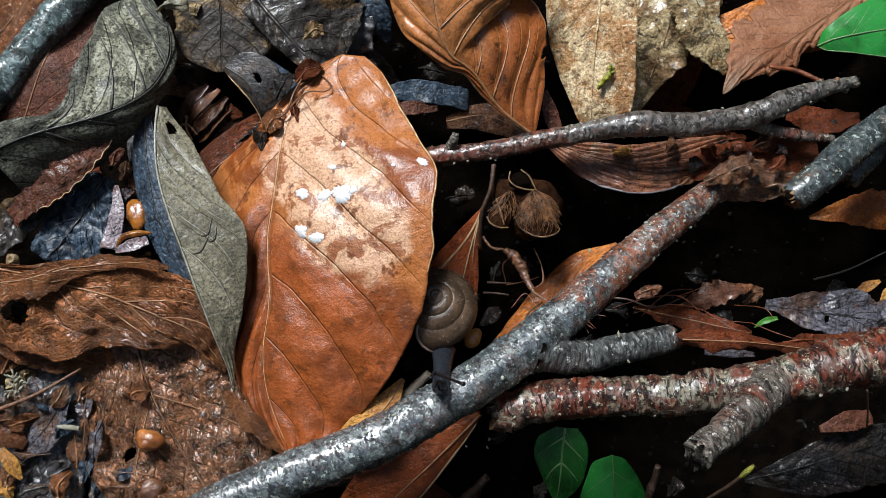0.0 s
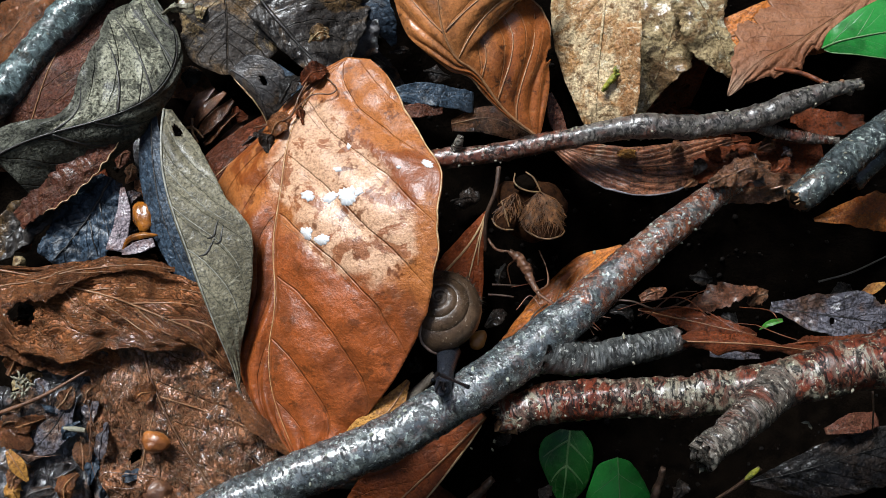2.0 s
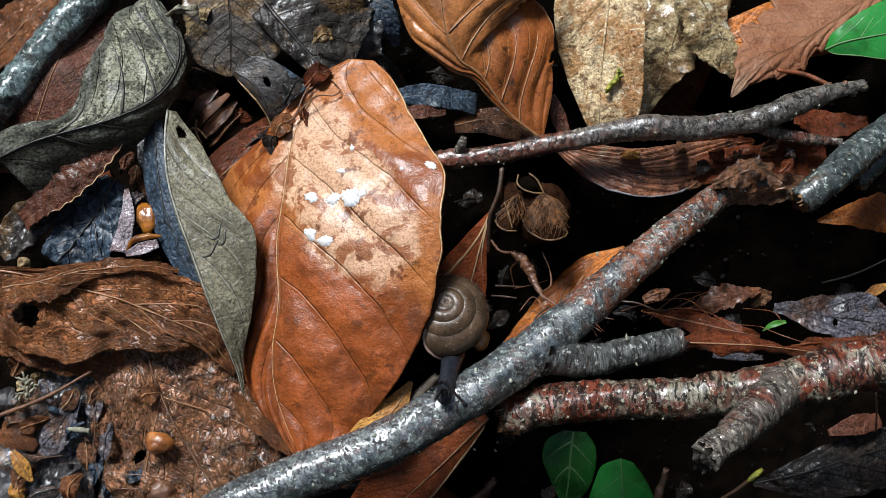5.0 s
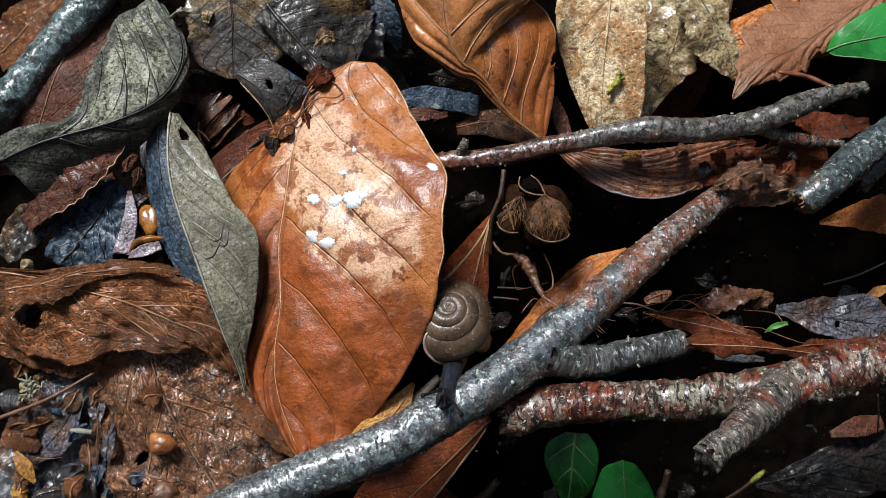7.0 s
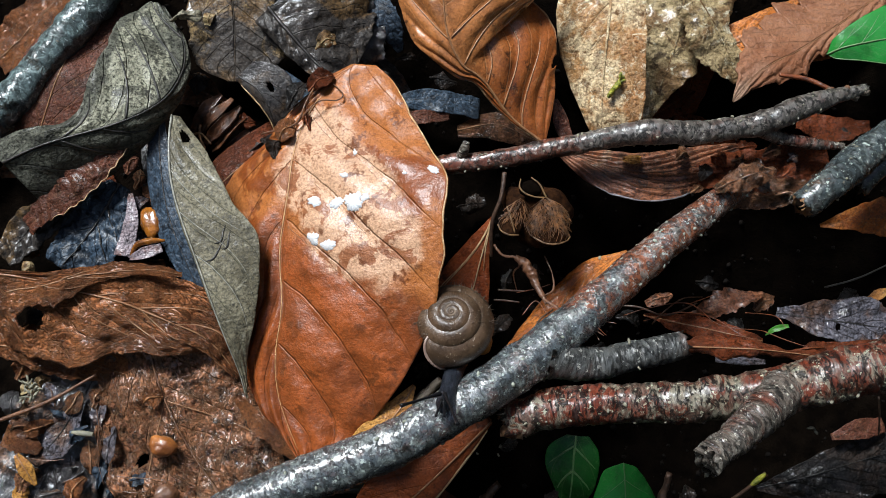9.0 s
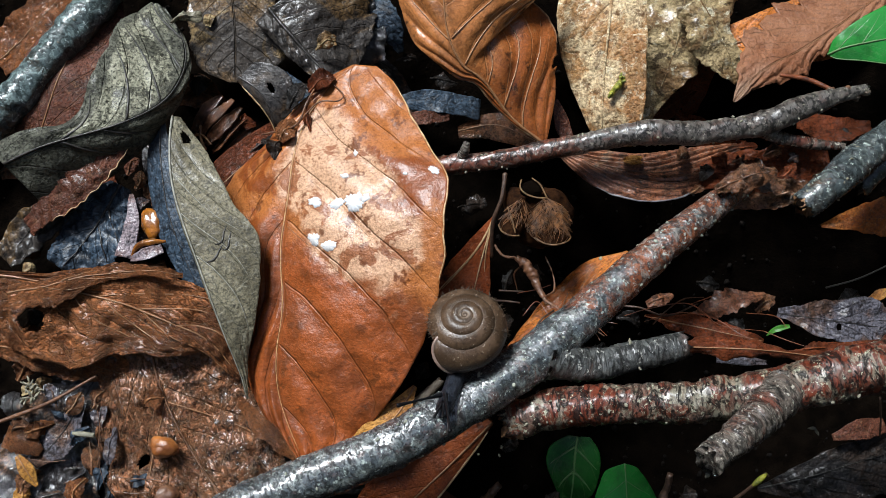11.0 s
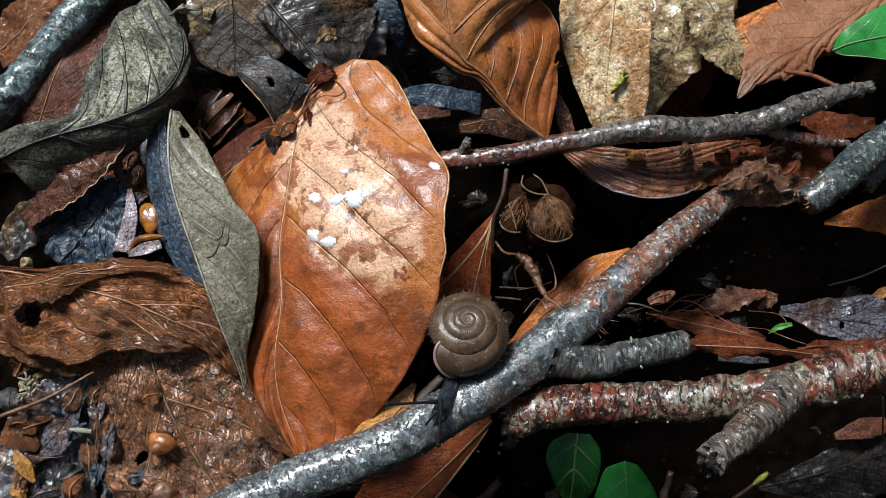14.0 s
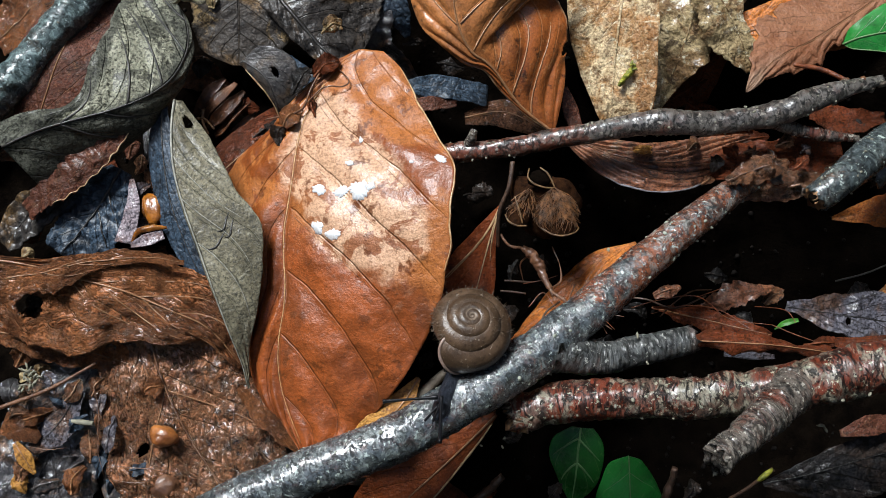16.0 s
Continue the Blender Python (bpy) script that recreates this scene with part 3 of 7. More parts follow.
class Blade:
    """A leaf's surface: a rib in space with two half blades that fold, curl and ripple about it."""

    def __init__(self, rib, left, right, fold_left=0, fold_right=0, curl_left=0, curl_right=0, up=(0, 0, 1), ripple=0.0, ripple_scale=90.0,
                 veins=7, slant=0.3, puff=0.0, teeth=0.0, teeth_count=40, ragged=0.03, seed=1, straight=0.25, crumple=0.0):
        self.crumple = crumple
        self.straight = straight
        self.rib = even(rib, 120)
        self.length = sum((b - a).length for a, b in zip(self.rib, self.rib[1:]))
        self.up = Vector(up).normalized()
        self.spec = {1: (left, fold_left, curl_left), -1: (right, fold_right, curl_right)}
        self.ripple, self.ripple_scale, self.seed = ripple, ripple_scale, seed
        self.veins, self.slant, self.puff = veins, slant, puff
        self.teeth, self.teeth_count, self.ragged = teeth, teeth_count, ragged

    def frame_at(self, s):
        x = min(max(s, 0), 1) * 120
        i = min(int(x), 119)
        p = self.rib[i].lerp(self.rib[i + 1], x - i)
        tang = (self.rib[min(i + 3, 120)] - self.rib[max(i - 2, 0)]).normalized()
        tang = tang.lerp((self.rib[-1] - self.rib[0]).normalized(), self.straight).normalized()
        side = self.up.cross(tang).normalized()
        return p, side, tang.cross(side).normalized(), tang

    def point(self, s, t, lift=0.0):
        """The place at s along the rib and t across it, -1 (right edge) to 1 (left edge)."""
        p, side, norm, tang = self.frame_at(s)
        sign = 1 if t >= 0 else -1
        width, fold, curl = self.spec[sign]
        w = max(table(width, s), 0.0)
        a = abs(t)
        edge = 1 + self.ragged * noise.fractal(Vector((s * 9, sign * 3.7, self.seed * 1.9)), 0.7, 2.1, 4)
        if self.teeth:
            saw = (s * self.teeth_count) % 1.0
            edge += self.teeth * (saw - 0.5)
        w *= edge
        f0, c0 = radians(table(fold, s)), radians(table(curl, s))
        q = p.copy()
        n = 5
        for k in range(n):
            ang = f0 + c0 * a * (k + 0.5) / n
            q += (side * sign * math.cos(ang) + norm * math.sin(ang)) * (w * a / n)
        ang = f0 + c0 * a
        out = norm * math.cos(ang) - side * sign * math.sin(ang)
        h = lift
        if self.puff:
            fr = ((s - self.slant * a) * self.veins) % 1.0
            h += self.puff * math.sin(math.pi * fr) * min(a * 4, 1) * min((1 - a) * 3 + 0.2, 1) * min(s * 6, 1)
        if self.ripple:
            v = q * self.ripple_scale
            h += self.ripple * noise.fractal(Vector((v.x + self.seed * 5.3, v.y, v.z)), 0.9, 2.0, 3) * (0.25 + 0.75 * a)
        if self.crumple:
            v = q * 480
            h += self.crumple * (abs(noise.noise(Vector((v.x + self.seed, v.y, v.z)))) * 2 - 0.6 + 0.5 * noise.noise(v * 2.3))
        return q + out * h, out


def leaf(name, label, blade, material, rib_material=None, rib_radius=0.0, vein_radius=0.0, vein_list=(), holes=(), rows=70, cols=26,
         thick=0.00022, group="fallen leaves", category="leaf", stalk=None, stalk_radius=0.0005, rib_span=(0.0, 1.0), vein_material=None, margins=()):
    """A leaf as a thing: blade with thickness, midrib, side veins, stalk."""
    root = thing(name, blade.rib[0], label, category, group)
    verts, uvs, faces = [], [], []
    for layer in (0, 1):
        for i in range(rows + 1):
            s = i / rows
            for j in range(cols + 1):
                t = -1 + 2 * j / cols
                t = math.copysign(abs(t) ** 0.9, t)
                q, out = blade.point(s, t)
                verts.append(q - out * thick * layer)
                uvs.append((s, t))
    per, one = cols + 1, (rows + 1) * (cols + 1)

    def cut(i, j):
        s, t = (i + 0.5) / rows, -1 + 2 * (j + 0.5) / cols
        for hs, ht, rs, rt in holes:
            wob = 1 + 0.45 * noise.noise(Vector((s * 40, t * 12, hs * 30)))
            if ((s - hs) / rs) ** 2 + ((t - ht) / rt) ** 2 < wob:
                return True
        return False

    kept = {(i, j) for i in range(rows) for j in range(cols) if not holes or not cut(i, j)}
    for i, j in sorted(kept):
        a, b, c, d = i * per + j, i * per + j + 1, (i + 1) * per + j + 1, (i + 1) * per + j
        faces.append((a, d, c, b))
        faces.append((a + one, b + one, c + one, d + one))
        for (ni, nj), (p, q) in (((i - 1, j), (a, b)), ((i + 1, j), (c, d)), ((i, j - 1), (d, a)), ((i, j + 1), (b, c))):
            if (ni, nj) not in kept:
                faces.append((p, q, q + one, p + one))
    mesh_object("blade", verts, faces, material, root, "", uvs)
    rm = rib_material or material
    if rib_radius:
        lo, hi = rib_span
        pts = [blade.point(lo + (hi - lo) * k / 14, 0.0, rib_radius * 0.35)[0] for k in range(15)]
        tube("midrib", pts, (rib_radius, rib_radius * 0.85, rib_radius * 0.6, rib_radius * 0.3), rm, root, steps=40, around=8, rough=0.15)
    for s0, sign, reach in vein_list:
        pts = [blade.point(min(s0 + blade.slant * (u ** 1.1) * reach, 1), sign * reach * u, vein_radius * 0.3)[0] for u in (0.02, 0.2, 0.4, 0.6, 0.8, 1.0)]
        tube("vein", pts, (vein_radius, vein_radius * 0.8, vein_radius * 0.35), vein_material or rm, root, steps=18, around=6)
    for sign, lo, hi, radius, skin in margins:
        pts = [blade.point(lo + (hi - lo) * k / 24, sign * 0.995, 0.0)[0] for k in range(25)]
        tube("margin", pts, (radius * 0.4, radius, radius * 0.7, radius, radius * 0.4), skin, root, "pale margin, dry edge or painted sheen", steps=60, around=6, rough=0.3, rough_scale=900)
    if stalk:
        tube("stalk", [blade.rib[0], *stalk], (stalk_radius * 0.8, stalk_radius, stalk_radius * 1.2), rm, root, steps=16, around=8)
    return root


def stick(name, label, points, radii, material, seed=1, rough=0.10, rings=0.04, around=28, steps=150, knobs=0, knob_material=None, knob_radius=0.0004,
          broken=(False, False), branches=(), rough_scale=260.0, category="stick", knob_at=(0.0, 1.0), branch_material=None):
    """A fallen stick: uneven bark, side branches, pale warts, torn ends."""
    root = thing(name, points[0], label, category, "fallen sticks")
    tube("bark", points, radii, material, root, steps=steps, around=around, rough=rough, rings=rings, seed=seed, rough_scale=rough_scale, jag=0.35)
    for k, (bp, br) in enumerate(branches):
        tube("branch", bp, br, branch_material or material, root, steps=170, around=26, rough=rough, ring_scale=1700.0, rings=max(rings * 1.3, 0.06) if rings else 0.0, seed=seed + 11 + k, rough_scale=rough_scale, jag=0.35)
    rng = random.Random(seed)
    line = even(points, 100)
    for flag, a, b, r in ((broken[0], 0, 1, table(radii, 0)), (broken[1], 100, 99, table(radii, 1))):
        if flag:
            way = (line[a] - line[b]).normalized()
            tube("torn_end", [line[a] - way * r * 0.5, line[a] + way * r * 0.25], (r * 0.86, r * 0.72), M_WOOD, root, steps=4, around=14, rough=0.5, rough_scale=1800, jag=0.5, seed=seed)
    for k in range(knobs):
        s = rng.uniform(*knob_at)
        i = min(max(int(s * 100), 1), 99)
        tang = (line[i + 1] - line[i - 1]).normalized()
        side = tang.cross(Vector((0, 0, 1))).normalized()
        over = side.cross(tang)
        ang = rng.uniform(-0.25, 1.25) * math.pi
        r = table(radii, s)
        way = side * math.cos(ang) + over * math.sin(ang)
        c = line[i] + way * r * 0.99
        lump("lenticel", c, (knob_radius * rng.uniform(0.6, 1.5), knob_radius * rng.uniform(0.5, 0.9), knob_radius * rng.uniform(0.5, 0.9)),
             knob_material or M_CREAM, root, turn=rng.uniform(0, 180), seed=seed * 50 + k, rings=5, segs=8)
    return root


def lump(name, at, size, material, parent=None, label="", turn=0.0, tilt=0.0, seed=0, rings=10, segs=16, rough=0.12, scale=500.0, taper=0.0):
    """A rounded, slightly uneven body (a seed, a nut, a wart)."""
    m = Matrix.Rotation(radians(turn), 3, "Z") @ Matrix.Rotation(radians(tilt), 3, "Y")
    c = Vector(at)
    verts, faces, uvs = [c + m @ Vector((0, 0, size[2]))], [], [(0, 0)]
    for i in range(1, rings):
        th = math.pi * i / rings
        for k in range(segs):
            ph = 2 * math.pi * k / segs
            v = Vector((math.sin(th) * math.cos(ph), math.sin(th) * math.sin(ph), math.cos(th)))
            v.y *= 1 - taper * v.x
            v.z *= 1 - taper * v.x
            v *= 1 + rough * noise.noise(Vector((v.x * 1.7 + seed * 3.1, v.y * 1.7, v.z * 1.7)))
            verts.append(c + m @ Vector((v.x * size[0], v.y * size[1], v.z * size[2])))
            uvs.append((ph, th))
    verts.append(c - m @ Vector((0, 0, size[2])))
    uvs.append((0, math.pi))
    for k in range(segs):
        n = (k + 1) % segs
        faces.append((0, 1 + k, 1 + n))
        last = 1 + (rings - 2) * segs
        faces.append((len(verts) - 1, last + n, last + k))
        for i in range(rings - 2):
            a = 1 + i * segs
            faces.append((a + k, a + segs + k, a + segs + n, a + n))
    return mesh_object(name, verts, faces, material, parent, label, uvs, origin=at)


# ---- ground ----
HOLLOWS = (((0.05646, 0.03502, -0.01131), 0.017, -0.030), ((0.02199, 0.0013, -0.01848), 0.020, -0.030), ((0.04996, 0.00575, -0.01446), 0.016, -0.020),
           ((0.00329, 0.04424, -0.00628), 0.009, -0.008), ((-0.00037, 0.06035, -0.00286), 0.008, -0.008), ((0.04081, 0.06035, -0.00286), 0.010, -0.010), ((-0.00463, 0.01544, -0.00167), 0.005, -0.008))


def ground_height(x, y):
    z = 0.0012 * noise.fractal(Vector((x * 120, y * 120, 3.1)), 0.8, 2.1, 5)
    for (hx, hy, _), r, d in HOLLOWS:
        z += d * math.exp(-((x - hx) ** 2 + (y - hy) ** 2) / (2 * r * r))
    far = max(0.0, math.hypot(x, y - 0.03) - 0.12)
    return z + 0.02 * min(far, 2.0) * noise.noise(Vector((x * 2, y * 2, 0)))


def build_ground():
    grid = [-60, -15, -5, -2, -1, -0.5, -0.3, -0.2, -0.15] + [-0.12 + 0.24 * i / 220 for i in range(221)] + [0.15, 0.2, 0.3, 0.5, 1, 2, 5, 15, 60]
    n = len(grid)
    verts = [(x, y + 0.03, ground_height(x, y + 0.03)) for y in grid for x in grid]
    faces = [(j * n + i, j * n + i + 1, (j + 1) * n + i + 1, (j + 1) * n + i) for j in range(n - 1) for i in range(n - 1)]
    tagged(mesh_object("ground", verts, faces, M_SHADESOIL), "crumbly wet humus of the woodland floor, blackened to stand for shade", "ground", kind="structure")
    rng = random.Random(5)
    verts, faces = [], []
    for _ in range(1300):
        x, y = rng.uniform(-0.075, 0.08), rng.uniform(-0.02, 0.085)
        r = rng.choice((0.0002, 0.0002, 0.0003, 0.0004, 0.0005)) * rng.uniform(0.7, 1.3)
        c = Vector((x, y, ground_height(x, y) + r * 0.3))
        k = len(verts)
        ring = [c + Vector((math.cos(a + r) * r * rng.uniform(0.6, 1.3), math.sin(a) * r * rng.uniform(0.6, 1.3), rng.uniform(-0.3, 0.3) * r)) for a in (0, 1.2, 2.5, 3.8, 5.0)]
        verts += [c + Vector((0, 0, r * rng.uniform(0.5, 1.0))), *ring, c - Vector((0, 0, r))]
        for i in range(5):
            n2 = (i + 1) % 5
            faces += [(k, k + 1 + i, k + 1 + n2), (k + 6, k + 1 + n2, k + 1 + i)]
    tagged(mesh_object("soil_crumbs", verts, faces, M_CRUMB), "small dark crumbs of wet soil and rotted leaf", "soil", kind="stuff")


build_ground()


def build_sky_block():
    """Unseen uneven ring, like undergrowth and crowns, added to block low sky; open overhead."""
    verts, faces, n, m = [], [], 96, 14
    for j in range(m + 1):
        for i in range(n):
            a = 2 * math.pi * i / n
            r = 12 + 1.6 * noise.noise(Vector((math.cos(a) * 4, math.sin(a) * 4, j * 0.8)))
            z = -0.3 + j / m * (13.5 + 2.5 * noise.noise(Vector((math.cos(a) * 6, math.sin(a) * 6, 9.0))))
            verts.append((math.cos(a) * r, math.sin(a) * r, z))
    for j in range(m):
        for i in range(n):
            k = (i + 1) % n
            faces.append((j * n + i, (j + 1) * n + i, (j + 1) * n + k, j * n + k))
    tagged(mesh_object("backdrop", verts, faces, M_SKYBLOCK), "unseen dark green-brown ring, added to block low sky light", "woodland", kind="structure")


build_sky_block()

# ---- large leaves ----
beech_blade = Blade([(-0.01481, 0.05928, 0.0122), (-0.01892, 0.05538, 0.0118), (-0.02211, 0.05039, 0.0116), (-0.0234, 0.04532, 0.0118), (-0.02411, 0.03832, 0.012), (-0.02492, 0.031, 0.0114), (-0.0244, 0.02295, 0.0109), (-0.02522, 0.01629, 0.0098), (-0.02461, 0.00965, 0.0087), (-0.02109, 0.0011, 0.0082)],
                    (0.0034, 0.0084, 0.0122, 0.01536, 0.01858, 0.02107, 0.02367, 0.02432, 0.02435, 0.02462, 0.02497, 0.024, 0.02292, 0.02174, 0.02075, 0.01943, 0.01748, 0.0147, 0.01107, 0.00655, 0.0008),
                    (0.001, 0.0022, 0.0027, 0.0033, 0.0042, 0.0064, 0.0102, 0.0126, 0.0124, 0.0104, 0.0080, 0.0062, 0.0049, 0.0049, 0.0049, 0.0051, 0.0049, 0.0042, 0.0033, 0.0021, 0.0004),
                    fold_left=(10, 18, 22, 24, 24, 22, 18, 10, 0), fold_right=(-10, -14, -18, -18, -15, -12, -10, -10, 0), curl_left=(-8, -14, -14, -12, -14, -16, -16, -10, 0), curl_right=-20,
                    ripple=0.0009, ripple_scale=110, veins=7, slant=0.30, puff=0.0006, ragged=0.02, seed=3, straight=0.95)
leaf("beech_leaf", "large copper-brown beech leaf, wet, with painted white glints", beech_blade, M_BEECH, M_RIB, 0.00015, 0.00003,
     [(0.16, 1, 0.9), (0.30, 1, 0.93), (0.44, 1, 0.93), (0.58, 1, 0.93), (0.72, 1, 0.93), (0.30, -1, 0.9), (0.44, -1, 0.9)],
     rows=170, cols=90, rib_span=(0.12, 0.97), vein_material=M_STEM, margins=[(1, 0.05, 0.55, 0.00014, M_PALERIM)])

grey_blade = Blade([(-0.04114, 0.0507, 0.0136), (-0.04099, 0.04593, 0.0146), (-0.04008, 0.03992, 0.0152), (-0.03823, 0.03434, 0.0153), (-0.036, 0.02889, 0.0152), (-0.03369, 0.02311, 0.0148), (-0.03153, 0.01727, 0.0128), (-0.03012, 0.01344, 0.0105), (-0.02938, 0.01012, 0.0088)],
                   (0.0012, 0.0048, 0.00658, 0.00746, 0.00909, 0.00757, 0.00507, 0.00188, 0.0001), (0.0012, 0.0022, 0.0022, 0.002, 0.0018, 0.0016, 0.0014, 0.0012, 0.0001),
                   fold_left=(-10, -6, -4, -4, -4, -6, -10, -14), fold_right=-75, curl_left=(-20, -10, 0, 6, 6, 0, -10, -20), ripple=0.0004, veins=8, slant=0.35, puff=0.00015, ragged=0.03, seed=7)
leaf("grey_green_leaf", "narrow grey-green leathery leaf with a folded edge", grey_blade, M_GREY, M_RIBGREY, 0.00019, 0.00008,
     [(0.2, 1, 0.8), (0.35, 1, 0.8), (0.5, 1, 0.8)], rows=110, cols=50, vein_material=M_RIBGREY, holes=[(0.085, 0.55, 0.028, 0.16)])
grey_leaf = bpy.data.objects["grey_green_leaf"]
for s0, t0, s1, t1 in ((0.535, 0.12, 0.50, 0.52), (0.49, 0.34, 0.455, 0.66), (0.515, 0.42, 0.48, 0.66)):
    tube("crack", [grey_blade.point(s0 + (s1 - s0) * u + 0.012 * math.sin(u * 5), t0 + (t1 - t0) * u, 0.00002)[0] for u in (0, 0.35, 0.7, 1)], (0.00006, 0.00018, 0.00012, 0.00005,), M_RIBBLACK, grey_leaf, "black crack in the blade", steps=14, around=6)

sage_blade = Blade([(-0.06401, 0.04259, 0.0162), (-0.05967, 0.04461, 0.0166), (-0.05501, 0.04615, 0.0167), (-0.05042, 0.04755, 0.0165), (-0.04626, 0.04925, 0.0162), (-0.04254, 0.05207, 0.015), (-0.04051, 0.05585, 0.0137), (-0.04008, 0.06026, 0.0122), (-0.04132, 0.06469, 0.0113), (-0.04453, 0.06945, 0.0105)],
                   (0.0035, 0.0037, 0.00345, 0.0025, 0.00441, 0.00778, 0.00995, 0.01127, 0.01184, 0.01162, 0.00955, 0.00593, 0.00197), (0.01185, 0.01191, 0.0108, 0.00911, 0.00722, 0.00584, 0.00478, 0.00338, 0.00204, 0.00131, 0.0009, 0.0006, 0.0004),
                   fold_left=(0, 0, 2, 5, 6, 5, 3, 0), fold_right=(-40, -45, -50, -55, -65, -75, -75, -70), curl_left=(0, 0, 6, 8, 6, 4, 0), curl_right=-20, ripple=0.0007, ripple_scale=110,
                   veins=6, slant=0.22, puff=0.0005, ragged=0.04, seed=9, straight=0.75)
leaf("sage_leaf", "curled grey-green speckled leaf with black side veins", sage_blade, M_SAGE, M_RIBBLACK, 0.00019, 0.00018,
     [(0.42, 1, 0.9), (0.55, 1, 0.9), (0.70, 1, 0.9), (0.84, 1, 0.8), (0.2, 1, 0.9), (0.2, -1, 0.8), (0.34, -1, 0.8)], rows=120, cols=56, vein_material=M_RIBBLACK)

leaf("red_leaf", "matt red-brown leaf with a pale midrib under a twig", Blade([(-0.06567, 0.04691, 0.00348), (-0.06307, 0.05232, 0.00617), (-0.06067, 0.05945, 0.00768), (-0.058, 0.06701, 0.00622), (-0.05376, 0.07525, 0.00491)],
     (0.00319, 0.00599, 0.00679, 0.00479, 0.0008,), (0.00319, 0.00679, 0.00759, 0.00639, 0.0008,), fold_left=-8, fold_right=-4, ripple=0.0006, seed=11), M_RED, M_RIBBROWN, 0.00012, rows=60, cols=30)

leaf("corner_leaf", "rotted rust-brown leaf behind a lichened twig", Blade([(-0.07335, 0.06393, 0.0025), (-0.06858, 0.06753, 0.00404), (-0.06445, 0.07264, 0.00435), (-0.06145, 0.07771, 0.0039)], (0.00399, 0.00479, 0.00399, 0.0016,), (0.00319, 0.00439, 0.00359, 0.0016,), ripple=0.002, ripple_scale=150, ragged=0.12, crumple=0.0004, seed=92), M_BROWN, M_RIBBROWN, 0.00012, rows=60, cols=34)
leaf("dark_blotched_leaf", "grey-brown blotched leaf with a rounded lobe", Blade([(-0.03401, 0.07205, 0.0112), (-0.03354, 0.0678, 0.0105), (-0.03337, 0.06364, 0.0096), (-0.03351, 0.05822, 0.0078)],
     (0.00707, 0.00658, 0.00623, 0.00652, 0.00696, 0.0074, 0.00589, 0.0005), (0.00718, 0.00733, 0.00746, 0.00742, 0.00732, 0.0066, 0.00512, 0.0008), fold_left=-4, fold_right=2, curl_right=-25, curl_left=-6, ripple=0.0012, ripple_scale=110, ragged=0.05, seed=13, puff=0.0001, straight=0.9),
     M_DARKTAN, M_DARKTAN, 0.00008, rows=90, cols=50)
leaf("slate_grey_leaf", "slate-grey torn leaf with a curled pointed tip", Blade([(-0.03243, 0.05805, 0.01045), (-0.0291, 0.05555, 0.01069), (-0.02739, 0.05213, 0.0092), (-0.02682, 0.04813, 0.00528)],
     (0.00335, 0.00495, 0.00272, 0.00016,), (0.00048, 0.00176, 0.00128, 0.00016,), fold_left=(10, 6, 0, -10), fold_right=(-20, -30, -40, -40), curl_right=-40, ripple=0.0006, ragged=0.06, seed=14, straight=0.5), M_SLATE, M_RIBBLACK, 0.00013,
     holes=[(0.33, 0.3, 0.05, 0.10)], rows=70, cols=36, margins=[(-1, 0.1, 0.98, 0.00016, M_PALERIM)])
leaf("blue_grey_scrap", "blue-grey shiny scrap of leaf beside a torn one", Blade([(-0.0266, 0.05841, 0.01022), (-0.02369, 0.05558, 0.00993), (-0.02236, 0.05171, 0.00788)], (0.00112, 0.00192, 0.0004,), (0.0016, 0.0024, 0.00048,), fold_left=-10, fold_right=10, ripple=0.001, ripple_scale=160, ragged=0.12, seed=94), M_BLUE, rows=40, cols=22)
# Stands for the folded-down half; its shade and bluish reflection are colour.
leaf("folded_half_strip", "dark blue strip standing for the grey-green leaf's folded half", Blade([(-0.04332, 0.05206, 0.01225), (-0.0431, 0.04523, 0.01156), (-0.04153, 0.03683, 0.01131), (-0.03865, 0.02954, 0.01053), (-0.03543, 0.02323, 0.00919)],
     (0.0004, 0.00176, 0.00192, 0.0016, 0.00032,), (0.0008, 0.00256, 0.00272, 0.00224, 0.00064,), fold_left=6, fold_right=-25, ripple=0.0004, ragged=0.04, seed=16), M_BLUE, M_RIBBLACK, 0.00012, rows=60, cols=24)

leaf("blue_black_leaf", "blue-black wet leaf with a dark midrib", Blade([(-0.02792, 0.0682, 0.0125), (-0.02551, 0.06518, 0.0122), (-0.02257, 0.0619, 0.0115), (-0.01983, 0.05888, 0.0106), (-0.01716, 0.0559, 0.0098)],
     (0.01376, 0.01402, 0.01422, 0.01437, 0.0135, 0.0115, 0.0072, 0.0003), (0.00294, 0.00273, 0.00249, 0.0025, 0.00231, 0.00169, 0.00102, 0.0003), fold_left=(-4, -6, -12, -10), fold_right=-20, curl_left=-8, ripple=0.0014, ripple_scale=130, ragged=0.12, seed=15, puff=0.0002, straight=0.6, crumple=0.0003),
     M_DARK, M_RIBBLACK, 0.0003, rows=80, cols=44)
leaf("rotted_leaf", "black rotted scrap of leaf, shiny and wet", Blade([(-0.01695, 0.07213, 0.00731), (-0.01389, 0.06701, 0.00622), (-0.0127, 0.0629, 0.00382)], (0.00319, 0.00359, 0.0016,), (0.00359, 0.00399, 0.002,), ripple=0.0022, ripple_scale=200, ragged=0.2, seed=17),
     M_BLACKWET, rows=40, cols=24)
